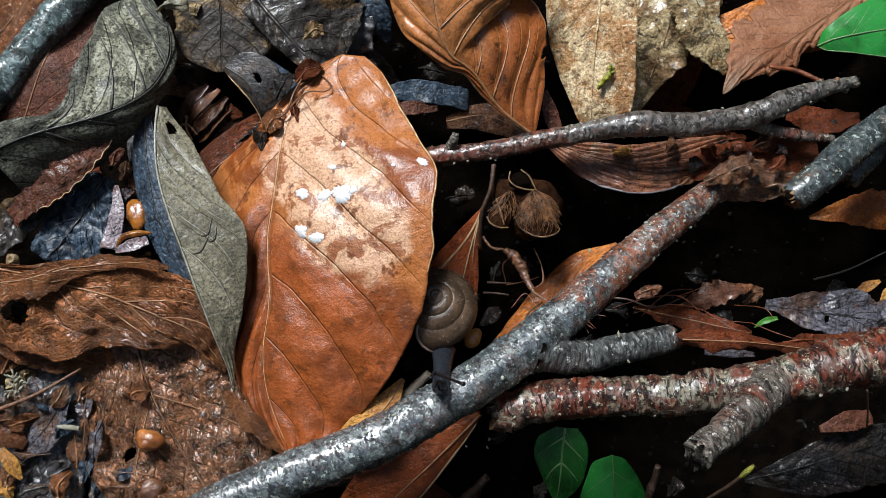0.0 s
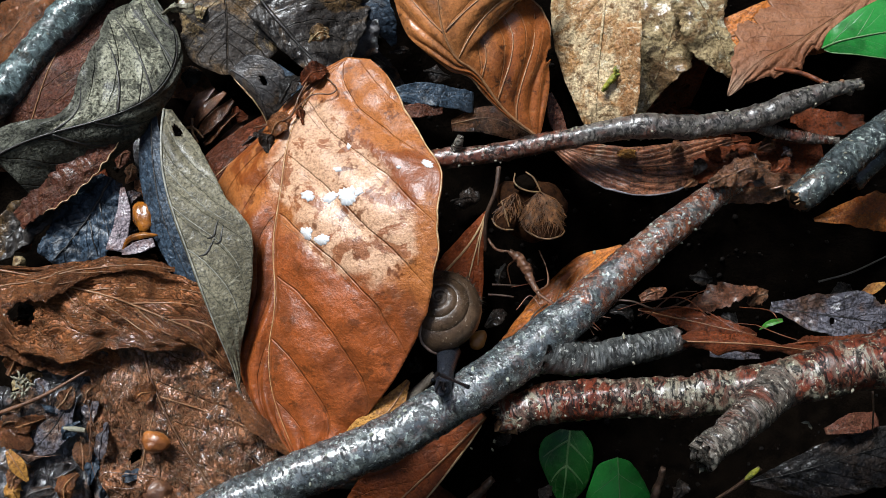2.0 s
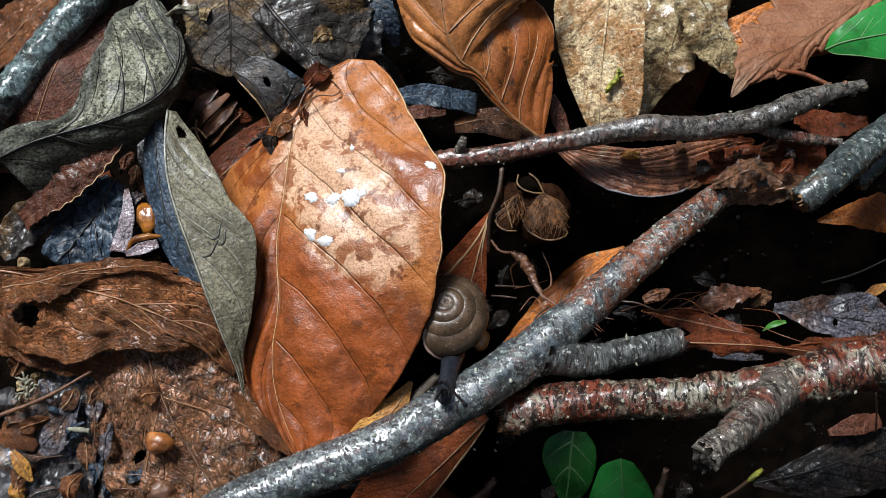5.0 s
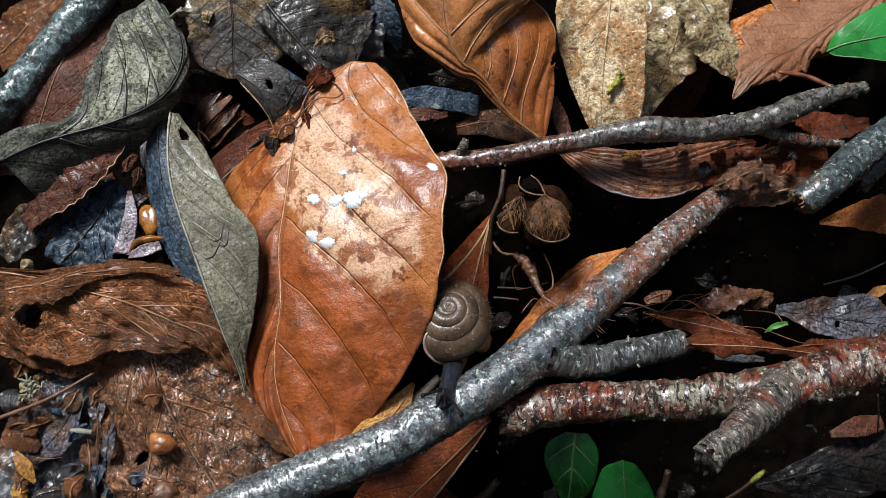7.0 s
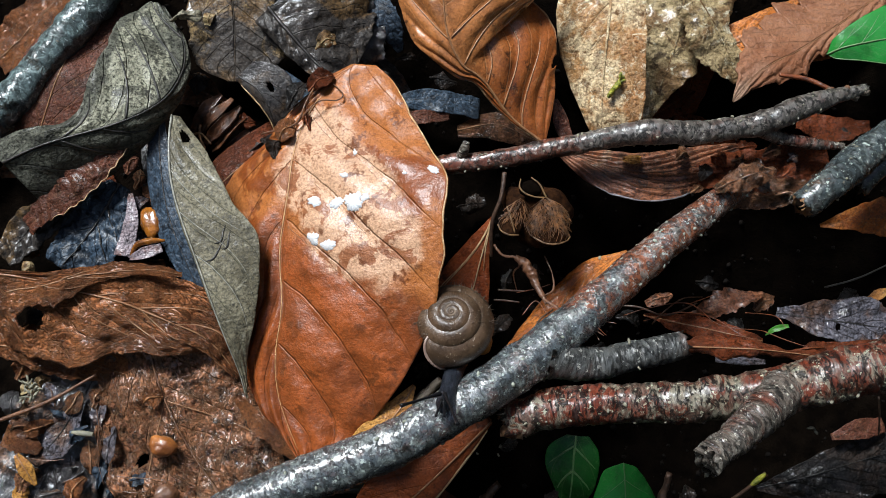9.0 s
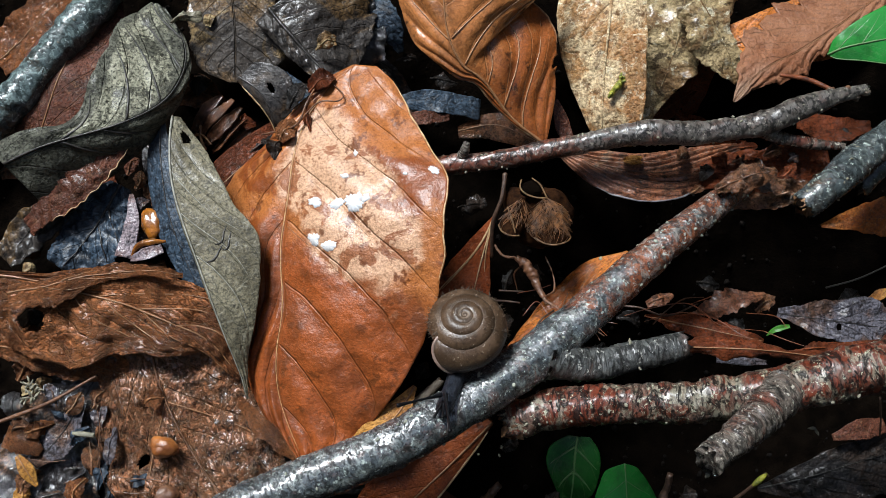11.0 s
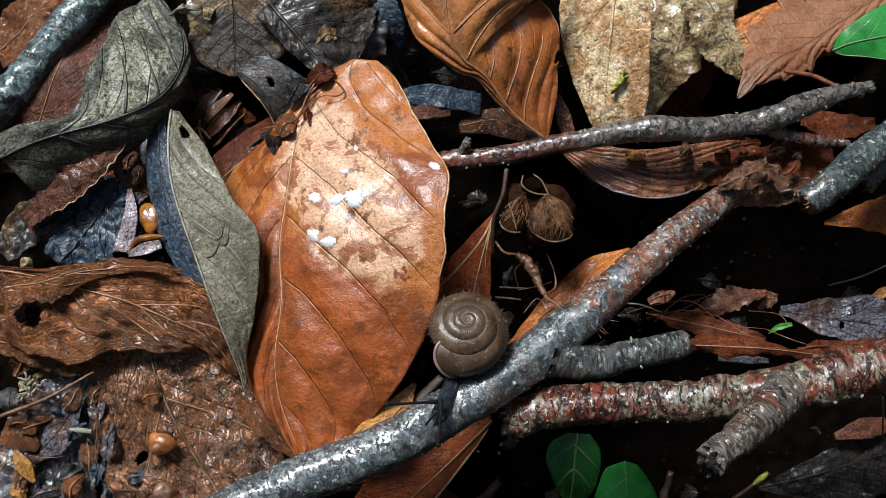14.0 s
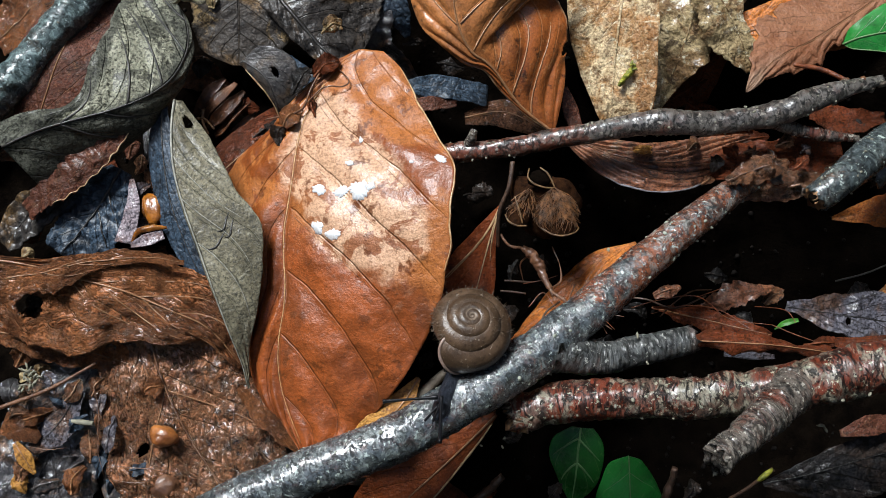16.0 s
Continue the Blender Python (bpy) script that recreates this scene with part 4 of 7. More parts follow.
leaf("wet_scrap", "blue-grey shiny scrap of wet leaf", Blade([(-0.01258, 0.07213, 0.00731), (-0.01013, 0.06786, 0.00641), (-0.00855, 0.06524, 0.00278)], (0.002, 0.00208, 0.00048,), (0.00144, 0.00176, 0.00048,), fold_left=10, fold_right=-10, ripple=0.0008, ripple_scale=150, ragged=0.12, seed=18),
     M_BLUE, rows=30, cols=16)
leaf("wet_black_leaf", "blue-black shiny leaf lying in a dark gap", Blade([(-0.00943, 0.05847, -0.00172), (-0.00399, 0.05892, -0.00163), (0.00421, 0.05812, -0.00333)], (0.00112, 0.00176, 0.0016,), (0.0008, 0.00208, 0.00192,), ripple=0.0012, ripple_scale=140, ragged=0.12, seed=19),
     M_BLUE, rows=40, cols=20)
leaf("red_scrap", "small red-brown scrap of leaf in a gap", Blade([(-0.00803, 0.056, -0.00148), (-0.00487, 0.056, -0.00148), (-0.00082, 0.05608, -0.00223)], (0.00072, 0.00096, 0.00048,), (0.00096, 0.00128, 0.00048,), ripple=0.0008, ripple_scale=150, ragged=0.2, seed=20), M_RED, rows=24, cols=14)

curled_blade = Blade([(0.01379, 0.04895, 0.0055), (0.00853, 0.0522, 0.0085), (0.00422, 0.0566, 0.0125), (0.00131, 0.05796, 0.0145), (-0.00097, 0.06209, 0.017), (-0.00177, 0.06958, 0.0195)],
                     (0.0002, 0.0003, 0.0005, 0.00102, 0.0012, 0.0022, 0.0038, 0.0062, 0.0073, 0.0078), (0.0003, 0.0070, 0.0105, 0.0131, 0.0156, 0.0178, 0.0190, 0.0192, 0.0194, 0.0210), fold_left=(-20, -30, -35, -30, -25, -20), fold_right=(0, 0, -2, -4, -5, -5), curl_left=-20, curl_right=(0, -10, -18, -22, -22, -20),
                     ripple=0.0005, veins=7, slant=0.34, puff=0.0004, ragged=0.02, seed=23, straight=0.4)
leaf("curled_beech_leaf", "curled golden-brown beech leaf with raised ribs", curled_blade, M_CURLED, M_RIBBROWN, 0.00024, 0.00013,
     [(0.14, -1, 0.9), (0.28, -1, 0.9), (0.42, -1, 0.9), (0.57, -1, 0.9), (0.71, -1, 0.9), (0.71, 1, 0.9)],
     holes=[(0.27, -0.98, 0.03, 0.10), (0.60, -0.68, 0.010, 0.05)], rows=130, cols=80, vein_material=M_RIBBROWN, margins=[(-1, 0.35, 0.95, 0.00016, M_RIBBROWN), (1, 0.02, 0.5, 0.00019, M_PALERIM)])

leaf("tan_leaf", "pale tan leaf with brown blotches and fine veins", Blade([(0.02469, 0.07519, 0.00873), (0.02382, 0.06669, 0.00692), (0.02328, 0.06029, 0.00449), (0.0231, 0.05471, 0.00208), (0.02323, 0.05209, -0.00001)],
     (0.00479, 0.00575, 0.00623, 0.00655, 0.00591,), (0.00831, 0.00831, 0.00735, 0.00463, 0.00128,), fold_left=4, fold_right=(-4, -6, -10, -10), curl_right=-20, ripple=0.0007, ripple_scale=110, ragged=0.03, seed=29, puff=0.0003, slant=0.5, veins=6),
     M_TAN, M_TAN, 0.00024, rows=90, cols=44)
leaf("mouldy_leaf", "crumpled yellowish mouldy leaf with a ragged margin", Blade([(0.03767, 0.07749, 0.0005), (0.0373, 0.07228, -0.001), (0.03584, 0.06725, -0.003), (0.03399, 0.06217, -0.005), (0.03218, 0.05676, -0.0074)],
     (0.00828, 0.00742, 0.0062, 0.00500, 0.00441, 0.00279, 0.00107, 0.0002), (0.0079, 0.00792, 0.00692, 0.00544, 0.00432, 0.00328, 0.00257, 0.00063), ripple=0.002, ripple_scale=150, ragged=0.18, seed=31, fold_left=-5, fold_right=-5, straight=0.8, crumple=0.00015), M_LICHEN, M_LICHEN, 0.00016, rows=110, cols=50)
leaf("mouldy_scrap", "crumpled ochre scrap of mouldy leaf", Blade([(0.03953, 0.07487, 0.0018), (0.04214, 0.07055, 0.0006), (0.04417, 0.06688, -0.001), (0.04626, 0.06216, -0.003)], (0.0045, 0.00429, 0.00264, 0.00199, 0.0019, 0.00228, 0.0003), (0.00375, 0.00449, 0.00497, 0.00511, 0.00423, 0.00253, 0.0004), ripple=0.002, ripple_scale=170, ragged=0.16, seed=32, straight=0.8, crumple=0.00015),
     M_LICHEN, M_LICHEN, 0.00013, rows=70, cols=36)
leaf("rust_leaf", "rust-orange leaf lying beneath a serrated one", Blade([(0.04394, 0.06818, -0.00196), (0.05363, 0.07038, -0.00073), (0.06889, 0.07445, -0.00139)], (0.00319, 0.00479, 0.00399,), (0.0028, 0.00639, 0.00559,), ripple=0.0007, ragged=0.04, seed=33, puff=0.0004, veins=8),
     M_ORANGE, M_RIBBROWN, 0.0002, rows=60, cols=30)
leaf("serrated_leaf", "dry pinkish-brown leaf with a coarsely toothed margin", Blade([(0.07137, 0.07774, 0.0), (0.06303, 0.07125, 0.0012), (0.05485, 0.06551, 0.0028), (0.04787, 0.06126, 0.0044), (0.04281, 0.05569, 0.0054)],
     (0.0020, 0.0024, 0.00268, 0.0024, 0.0027, 0.0036, 0.0029, 0.0015, 0.0001), (0.0035, 0.00434, 0.00583, 0.00714, 0.00738, 0.00733, 0.0060, 0.0026, 0.0001), fold_left=(-4, -6, -10, -10), fold_right=-8, curl_left=-15, ripple=0.0009, ripple_scale=120, teeth=0.25, teeth_count=8, ragged=0.2, seed=35, puff=0.0003, straight=0.8),
     M_PINKBROWN, M_RIBBROWN, 0.00008, rows=150, cols=40)

leaf("ivy_leaf", "glossy green ivy leaf with a pale rim", Blade([(0.0584, 0.06405, 0.004), (0.06043, 0.06452, 0.0055), (0.06414, 0.06515, 0.0062), (0.06821, 0.06572, 0.0066), (0.07279, 0.06637, 0.0066)], (0.0, 0.0016, 0.0023, 0.0029, 0.00345, 0.00393, 0.00443, 0.00483, 0.00525, 0.00563, 0.00579, 0.00596, 0.00614, 0.00626),
     (0.0, 0.00115, 0.00175, 0.00215, 0.00251, 0.00291, 0.00331, 0.00368, 0.00404, 0.00427, 0.00445, 0.00463, 0.00479, 0.00496), fold_left=8, fold_right=-12, curl_left=-10, curl_right=-15, ripple=0.0004, ragged=0.005, seed=37, straight=0.8), M_IVY, M_RIBIVY, 0.00016, 0.00006, [(0.1, 1, 0.8), (0.35, 1, 0.8)], rows=70, cols=36, group="ivy leaves", vein_material=M_RIBIVY, margins=[(-1, 0.02, 0.95, 0.00012, M_RIBIVY)])
leaf("ivy_leaf", "dark green ivy leaf with pale veins, in shade", Blade([(0.02096, 0.00629, -0.0245), (0.02055, 0.00231, -0.026), (0.02035, -0.00151, -0.0277), (0.01986, -0.00635, -0.0305)], (0.0022, 0.0039, 0.00453, 0.00458, 0.00432, 0.00388, 0.00274, 0.0005), (0.0016, 0.0042, 0.00485, 0.00465, 0.00375, 0.00272, 0.00159, 0.0003), fold_left=-6, fold_right=-6, ripple=0.0003, ragged=0.01, seed=38, straight=0.9),
     M_IVYDARK, M_RIBIVY, 0.0002, 0.00018, [(0.15, 1, 0.85), (0.12, -1, 0.85), (0.45, -1, 0.8), (0.45, 1, 0.8)], rows=60, cols=34, group="ivy leaves", vein_material=M_RIBIVY)
leaf("ivy_leaf", "bright green ivy leaf, wet and glossy, in a hollow", Blade([(0.02849, 0.0017, -0.0217), (0.02878, -0.00147, -0.023), (0.02908, -0.0054, -0.0245), (0.02965, -0.01184, -0.027)], (0.0, 0.00228, 0.00312, 0.00393, 0.00453, 0.00512, 0.00556, 0.00597, 0.0063, 0.00648, 0.00667, 0.00677, 0.00643, 0.0061), (0.0, 0.00297, 0.00389, 0.00435, 0.00481, 0.00522, 0.00561, 0.00592, 0.00612, 0.00631, 0.00643, 0.00634, 0.00625, 0.00616),
     fold_left=-10, fold_right=-10, curl_left=-20, curl_right=-20, ripple=0.0004, ragged=0.005, seed=39, straight=0.9),
     M_IVY, M_RIBIVY, 0.0001, 0.00005, [(0.2, 1, 0.8), (0.2, -1, 0.8)], rows=60, cols=34, group="ivy leaves", vein_material=M_RIBIVY)

# The grey line on its lower edge stands for a cool wet sheen.
leaf("ribbed_leaf", "dark red-brown ribbed leaf under a stick", Blade([(0.01552, 0.04996, 0.00107), (0.02257, 0.04738, 0.00052), (0.03051, 0.04608, 0.00024), (0.03792, 0.04739, -0.00101), (0.04546, 0.05003, -0.00199)],
     (0.0008, 0.0024, 0.00319, 0.00319, 0.0016,), (0.00048, 0.00383, 0.00495, 0.00367, 0.00128,), fold_right=(-5, 0, 5, 0), fold_left=-5, ripple=0.0006, veins=4, slant=0.9, puff=0.0006, ragged=0.03, seed=41, crumple=0.0002), M_RIBBED, M_STEM, 0.00016, 0.00011,
     [(0.05, -1, 0.9), (0.2, -1, 0.9), (0.3, -1, 0.95), (0.1, 1, 0.9)], rows=80, cols=40, margins=[(-1, 0.25, 0.8, 0.00016, M_EDGESHEEN)])
leaf("rotted_red_leaf", "rotted reddish leaf, crumpled and wet", Blade([(0.03525, 0.04565, -0.00138), (0.04462, 0.04608, 0.00024), (0.05928, 0.04782, -0.00092)], (0.002, 0.00359, 0.00319,), (0.002, 0.00399, 0.00359,), ripple=0.0018, ripple_scale=170, ragged=0.15, seed=43), M_DARKRED, rows=70, cols=34)
leaf("rotted_wood_leaf", "crumpled rotted brown leaf over a stick's end", Blade([(0.03937, 0.04169, 0.00544), (0.04387, 0.0436, 0.00554), (0.04916, 0.04516, 0.00388)], (0.00064, 0.00192, 0.0008,), (0.00064, 0.00208, 0.00096,), ripple=0.002, ripple_scale=220, ragged=0.2, seed=82, crumple=0.0006), M_WETBROWN, M_STEM, 0.00012, rows=50, cols=28)
leaf("rotted_brown_leaf", "rotted brown leaf pieces beside a stick", Blade([(0.04286, 0.04134, -0.00077), (0.0488, 0.042, 0.00014), (0.05608, 0.04306, -0.0004)], (0.002, 0.0028, 0.0016,), (0.00112, 0.00176, 0.00144,), ripple=0.0018, ripple_scale=200, ragged=0.2, seed=44), M_WETBROWN, rows=50, cols=26)
leaf("rotted_red_leaf", "dark red rotted leaf under a forked stick", Blade([(0.05546, 0.05588, -0.00381), (0.06095, 0.05453, -0.00409), (0.06796, 0.05548, -0.00543)], (0.002, 0.0024, 0.0008,), (0.00144, 0.00224, 0.0008,), ripple=0.0015, ripple_scale=180, ragged=0.15, seed=45), M_DARKRED, rows=40, cols=20)
leaf("orange_leaf", "orange-brown leaf with a wavy upper margin", Blade([(0.06038, 0.04003, -0.01024), (0.06612, 0.04058, -0.00859), (0.07789, 0.0414, -0.00995)], (0.00024, 0.00303, 0.00359,), (0.00024, 0.00272, 0.00479,), fold_left=6, fold_right=-25, ripple=0.001, ragged=0.14, seed=46), M_ORANGE, rows=50, cols=26)

leaf("veined_red_leaf", "dark red leaf with pale fanned veins", Blade([(0.00608, 0.03918, -0.00122), (0.00478, 0.03503, -0.00287), (0.0032, 0.0291, -0.0049), (0.00141, 0.02193, -0.00489)], (0.00024, 0.00128, 0.00288, 0.00351,), (0.00024, 0.00351, 0.00655, 0.00671,), fold_left=-20, fold_right=-8, ripple=0.0003, veins=3, slant=0.9, ragged=0.03, seed=47),
     M_VEINED, M_PALERIM, 0.00015, 0.00016, [(0.02, -1, 0.75), (0.01, -1, 0.4), (0.0, -1, 0.95), (0.02, 1, 0.5)], rows=60, cols=34, vein_material=M_PALERIM)
leaf("curled_orange_leaf", "orange-brown leaf curled into a trough beside a stick", Blade([(0.02716, 0.03383, -0.00236), (0.02081, 0.03073, -0.00302), (0.01589, 0.02526, -0.00342), (0.01037, 0.0188, -0.00096), (0.00466, 0.01377, 0.00258)],
     (0.00064, 0.00272, 0.00335, 0.00319, 0.00128,), (0.00064, 0.00256, 0.00319, 0.00272, 0.00112,), fold_left=10, fold_right=-20, curl_left=50, curl_right=-55, ripple=0.0005, ragged=0.08, seed=48, puff=0.0003), M_ORANGE, M_ORANGE, 0.00006, rows=80, cols=34)
leaf("ochre_leaf", "small ochre leaf tucked under a beech leaf", Blade([(-0.0056, 0.0119, 0.0092), (-0.0081, 0.0079, 0.0098), (-0.0117, 0.0046, 0.0096), (-0.0159, 0.0019, 0.0080)], (0.00032, 0.00176, 0.00192, 0.00048,), (0.00032, 0.00208, 0.00208, 0.00048,), ripple=0.0004, ragged=0.03, seed=49, fold_left=-10), M_YELLOW, M_RIBBROWN, 0.00012, rows=50, cols=26)
leaf("russet_leaf", "wet russet leaf with a pale margin under a stick", Blade([(0.00541, 0.00715, 0.00347), (-0.00074, 0.00115, 0.00143), (-0.00692, -0.00449, 0.00023), (-0.01364, -0.01105, -0.0027)], (0.00032, 0.00176, 0.00272, 0.0024,), (0.0016, 0.00479, 0.00639, 0.00479,), fold_left=-15, fold_right=4, ripple=0.0006, ragged=0.03, seed=50), M_RUSSET, M_RIBBROWN, 0.00016, rows=70, cols=34, margins=[(1, 0.05, 0.9, 0.00018, M_PALERIM)])

leaf("brown_leaf", "brown leaf in a dim hollow", Blade([(0.03761, 0.02473, -0.01043), (0.04298, 0.02681, -0.00845), (0.05042, 0.02858, -0.00961)], (0.00024, 0.00192, 0.0004,), (0.00024, 0.00192, 0.0004,), ripple=0.002, ripple_scale=190, ragged=0.4, seed=51), M_RIBBED, rows=60, cols=30)
leaf("dark_red_leaf", "dark red leaf in a dim hollow", Blade([(0.03047, 0.02477, -0.00889), (0.03682, 0.02344, -0.00917), (0.04815, 0.02021, -0.00526)], (0.00024, 0.00192, 0.00032,), (0.00024, 0.00192, 0.00032,), ripple=0.002, ripple_scale=190, ragged=0.5, seed=52), M_DARKRED, M_RIBBROWN, 0.00012, rows=40, cols=22)
leaf("lilac_grey_leaf", "lilac-grey wet leaf with brown holes", Blade([(0.05225, 0.02544, -0.01028), (0.06003, 0.02437, -0.01051), (0.06858, 0.02331, -0.0115), (0.07976, 0.02181, -0.01412)], (0.0008, 0.00367, 0.00415, 0.00319,), (0.00064, 0.00319, 0.00359, 0.00319,), ripple=0.0014, ripple_scale=150, ragged=0.2, crumple=0.0003, seed=53), M_LILAC, M_RIBBLACK, 0.00008, rows=80, cols=30, holes=[(0.36, -0.2, 0.015, 0.2)])
leaf("red_strip_leaf", "long red-brown rolled leaf between sticks", Blade([(0.03294, 0.01825, 0.00353), (0.0396, 0.018, 0.00348), (0.04709, 0.0176, 0.00339), (0.05582, 0.01646, 0.00315)], (0.00208, 0.00208, 0.00176, 0.0004,), (0.0016, 0.0016, 0.00144, 0.0004,), fold_left=-10, fold_right=-10, curl_left=-60, curl_right=-60, ripple=0.001, ripple_scale=180, ragged=0.2, seed=54), M_DARKRED, M_RIBBROWN, 0.00012, rows=70, cols=26)
leaf("dark_red_leaf", "dark red leaf lying behind a thick stick", Blade([(0.05676, 0.01898, -0.00245), (0.06368, 0.01898, -0.00245), (0.07303, 0.02002, -0.00376)], (0.00064, 0.00112, 0.00112,), (0.0008, 0.00128, 0.00128,), ripple=0.0006, ragged=0.08, seed=55), M_DARKRED, rows=30, cols=16)
leaf("pale_scrap", "small pale grey scrap of leaf", Blade([(0.04014, 0.01712, -0.00285), (0.04378, 0.01695, -0.00288), (0.04813, 0.01677, -0.00445)], (0.00048, 0.00072, 0.00032,), (0.00048, 0.00072, 0.00032,), ripple=0.0005, ragged=0.1, seed=56), M_LILAC, rows=20, cols=12)
leaf("orange_scrap", "small orange scrap of leaf in a hollow", Blade([(0.06783, 0.02773, -0.01286), (0.06969, 0.02864, -0.01267), (0.07212, 0.02983, -0.01241)], (0.0004, 0.00096, 0.00024,), (0.00024, 0.0008, 0.00024,), ripple=0.0004, ragged=0.1, seed=57), M_YELLOW, rows=20, cols=12)
leaf("orange_scrap", "small ochre scrap of leaf in a hollow", Blade([(0.0723, 0.02636, -0.01315), (0.0737, 0.02773, -0.01286), (0.0751, 0.0291, -0.01257)], (0.0004, 0.00112, 0.00024,), (0.00024, 0.00096, 0.00024,), ripple=0.0004, ragged=0.1, seed=58), M_YELLOW, rows=20, cols=12)
leaf("grey_rotted_leaf", "grey-brown rotted leaf under sticks", Blade([(0.04665, -0.0022, -0.00849), (0.0533, -0.00066, -0.00662), (0.06108, 0.00163, -0.00614), (0.07215, 0.00464, -0.00703)], (0.00032, 0.0024, 0.00319, 0.0024,), (0.0004, 0.00439, 0.00559, 0.00639,), ripple=0.0009, ripple_scale=130, ragged=0.10, seed=59, crumple=0.0004), M_CHAR, M_RIBBLACK, 0.00012, rows=60, cols=34)
leaf("red_scrap", "red-brown scrap of leaf under a stick", Blade([(0.05724, 0.00522, -0.00384), (0.06049, 0.00606, -0.00366), (0.06584, 0.0073, -0.00493)], (0.00064, 0.00176, 0.00112,), (0.00032, 0.00128, 0.00112,), ripple=0.0006, ragged=0.12, seed=60), M_RED, rows=30, cols=18)

# ---- leaves of the sodden side ----
leaf("wrinkled_brown_leaf", "wrinkled brown leaf with pale raised veins", Blade([(-0.066, 0.0271, 0.01461), (-0.05987, 0.02639, 0.01415), (-0.05299, 0.0247, 0.01333), (-0.04591, 0.02286, 0.01294), (-0.03983, 0.02043, 0.01166), (-0.03488, 0.0182, 0.01042), (-0.03083, 0.01336, 0.00709)],
     (0.0008, 0.00096, 0.00359, 0.00575, 0.00655, 0.00495, 0.00032,), (0.00878, 0.01166, 0.0107, 0.00799, 0.00479, 0.00272, 0.00032,), fold_left=(4, 2, -2, -6, -8, -10), fold_right=(-16, -16, -14, -10, -8, -8), ripple=0.0026, ripple_scale=150, veins=6, slant=0.42, puff=0.0004, ragged=0.08, seed=61, curl_right=-14, crumple=0.0002),
     M_BROWN, M_RIBBROWN, 0.00019, 0.0001, [(0.3, -1, 0.9), (0.43, -1, 0.9), (0.56, -1, 0.9), (0.4, 1, 0.9), (0.55, 1, 0.9), (0.7, 1, 0.9)], rows=130, cols=64, vein_material=M_RIBBROWN, holes=[(0.2, -0.45, 0.05, 0.18)])
leaf("folded_leaf_edge", "brown leaf edge folded over a wrinkled leaf", Blade([(-0.06195, 0.02416, 0.0154), (-0.05624, 0.02543, 0.0154), (-0.05033, 0.02682, 0.0149), (-0.0436, 0.02752, 0.0141), (-0.0383, 0.027, 0.0132)], (0.0012, 0.0016, 0.0018, 0.0014, 0.0003), (0.0026, 0.0034, 0.0014, 0.0008, 0.0003),
     fold_left=-30, fold_right=(4, 2, -4, -10), curl_right=-20, ripple=0.0012, ripple_scale=170, ragged=0.3, seed=97, straight=0.5, crumple=0.0002), M_BROWN, M_RIBBROWN, 0.0001, 0.00007, [(0.2, -1, 0.8), (0.4, -1, 0.8), (0.3, 1, 0.8)], rows=90, cols=36, vein_material=M_RIBBROWN)
leaf("sodden_leaf", "sodden brown leaf, wrinkled and shining wet", Blade([(-0.04439, 0.01892, 0.00797), (-0.04204, 0.01136, 0.00697), (-0.03793, 0.00346, 0.00621), (-0.03299, -0.00357, 0.00533), (-0.02812, -0.01055, 0.00431)],
     (0.00878, 0.01318, 0.01318, 0.01038, 0.00479,), (0.00719, 0.00998, 0.01238, 0.01438, 0.01517,), ripple=0.0024, ripple_scale=200, veins=5, slant=0.45, puff=0.0002, ragged=0.07, seed=63, fold_left=-3, fold_right=-3, crumple=0.0003),
     M_WETBROWN, M_STEM, 0.00016, 0.0001, [(0.28, 1, 0.9), (0.28, -1, 0.9)], rows=130, cols=70, vein_material=M_RIBBROWN, holes=[(0.45, -0.52, 0.02, 0.1)])
leaf("tattered_brown_leaf", "tattered brown leaf, sodden, beneath a wrinkled one", Blade([(-0.06602, 0.01779, 0.00726), (-0.05935, 0.01679, 0.00751), (-0.05277, 0.01518, 0.00748), (-0.04632, 0.01336, 0.00709)], (0.00359, 0.00383, 0.00351, 0.0016,), (0.00144, 0.00272, 0.0024, 0.00112,), ripple=0.002, ripple_scale=180, ragged=0.2, crumple=0.0005, seed=93, veins=5), M_BROWN, M_RIBBROWN, 0.00012, 0.00007, [(0.2, 1, 0.8), (0.45, -1, 0.8), (0.6, 1, 0.8)], rows=70, cols=36, vein_material=M_RIBBROWN)
leaf("black_sodden_leaf", "black sodden leaf with a bluish wet shine", Blade([(-0.05222, 0.01484, 0.00434), (-0.05605, 0.00755, 0.00356), (-0.05903, 0.00034, 0.00279), (-0.06197, -0.00839, 0.0017)], (0.0024, 0.00599, 0.00799, 0.00958,), (0.00479, 0.00799, 0.00799, 0.00799,), ripple=0.002, ripple_scale=170, ragged=0.1, seed=65, crumple=0.0005),
     M_BLACKWET, M_RIBBLACK, 0.00016, rows=90, cols=50)
leaf("lilac_scrap", "lilac-grey wet scrap of leaf", Blade([(-0.05402, 0.00989, 0.00512), (-0.05733, 0.00469, 0.00494), (-0.06097, 0.00113, 0.00418)], (0.0008, 0.00288, 0.0008,), (0.00112, 0.0024, 0.0008,), ripple=0.0011, ripple_scale=170, ragged=0.1, seed=66), M_LILAC, M_RIBBLACK, 0.00012, rows=40, cols=24)
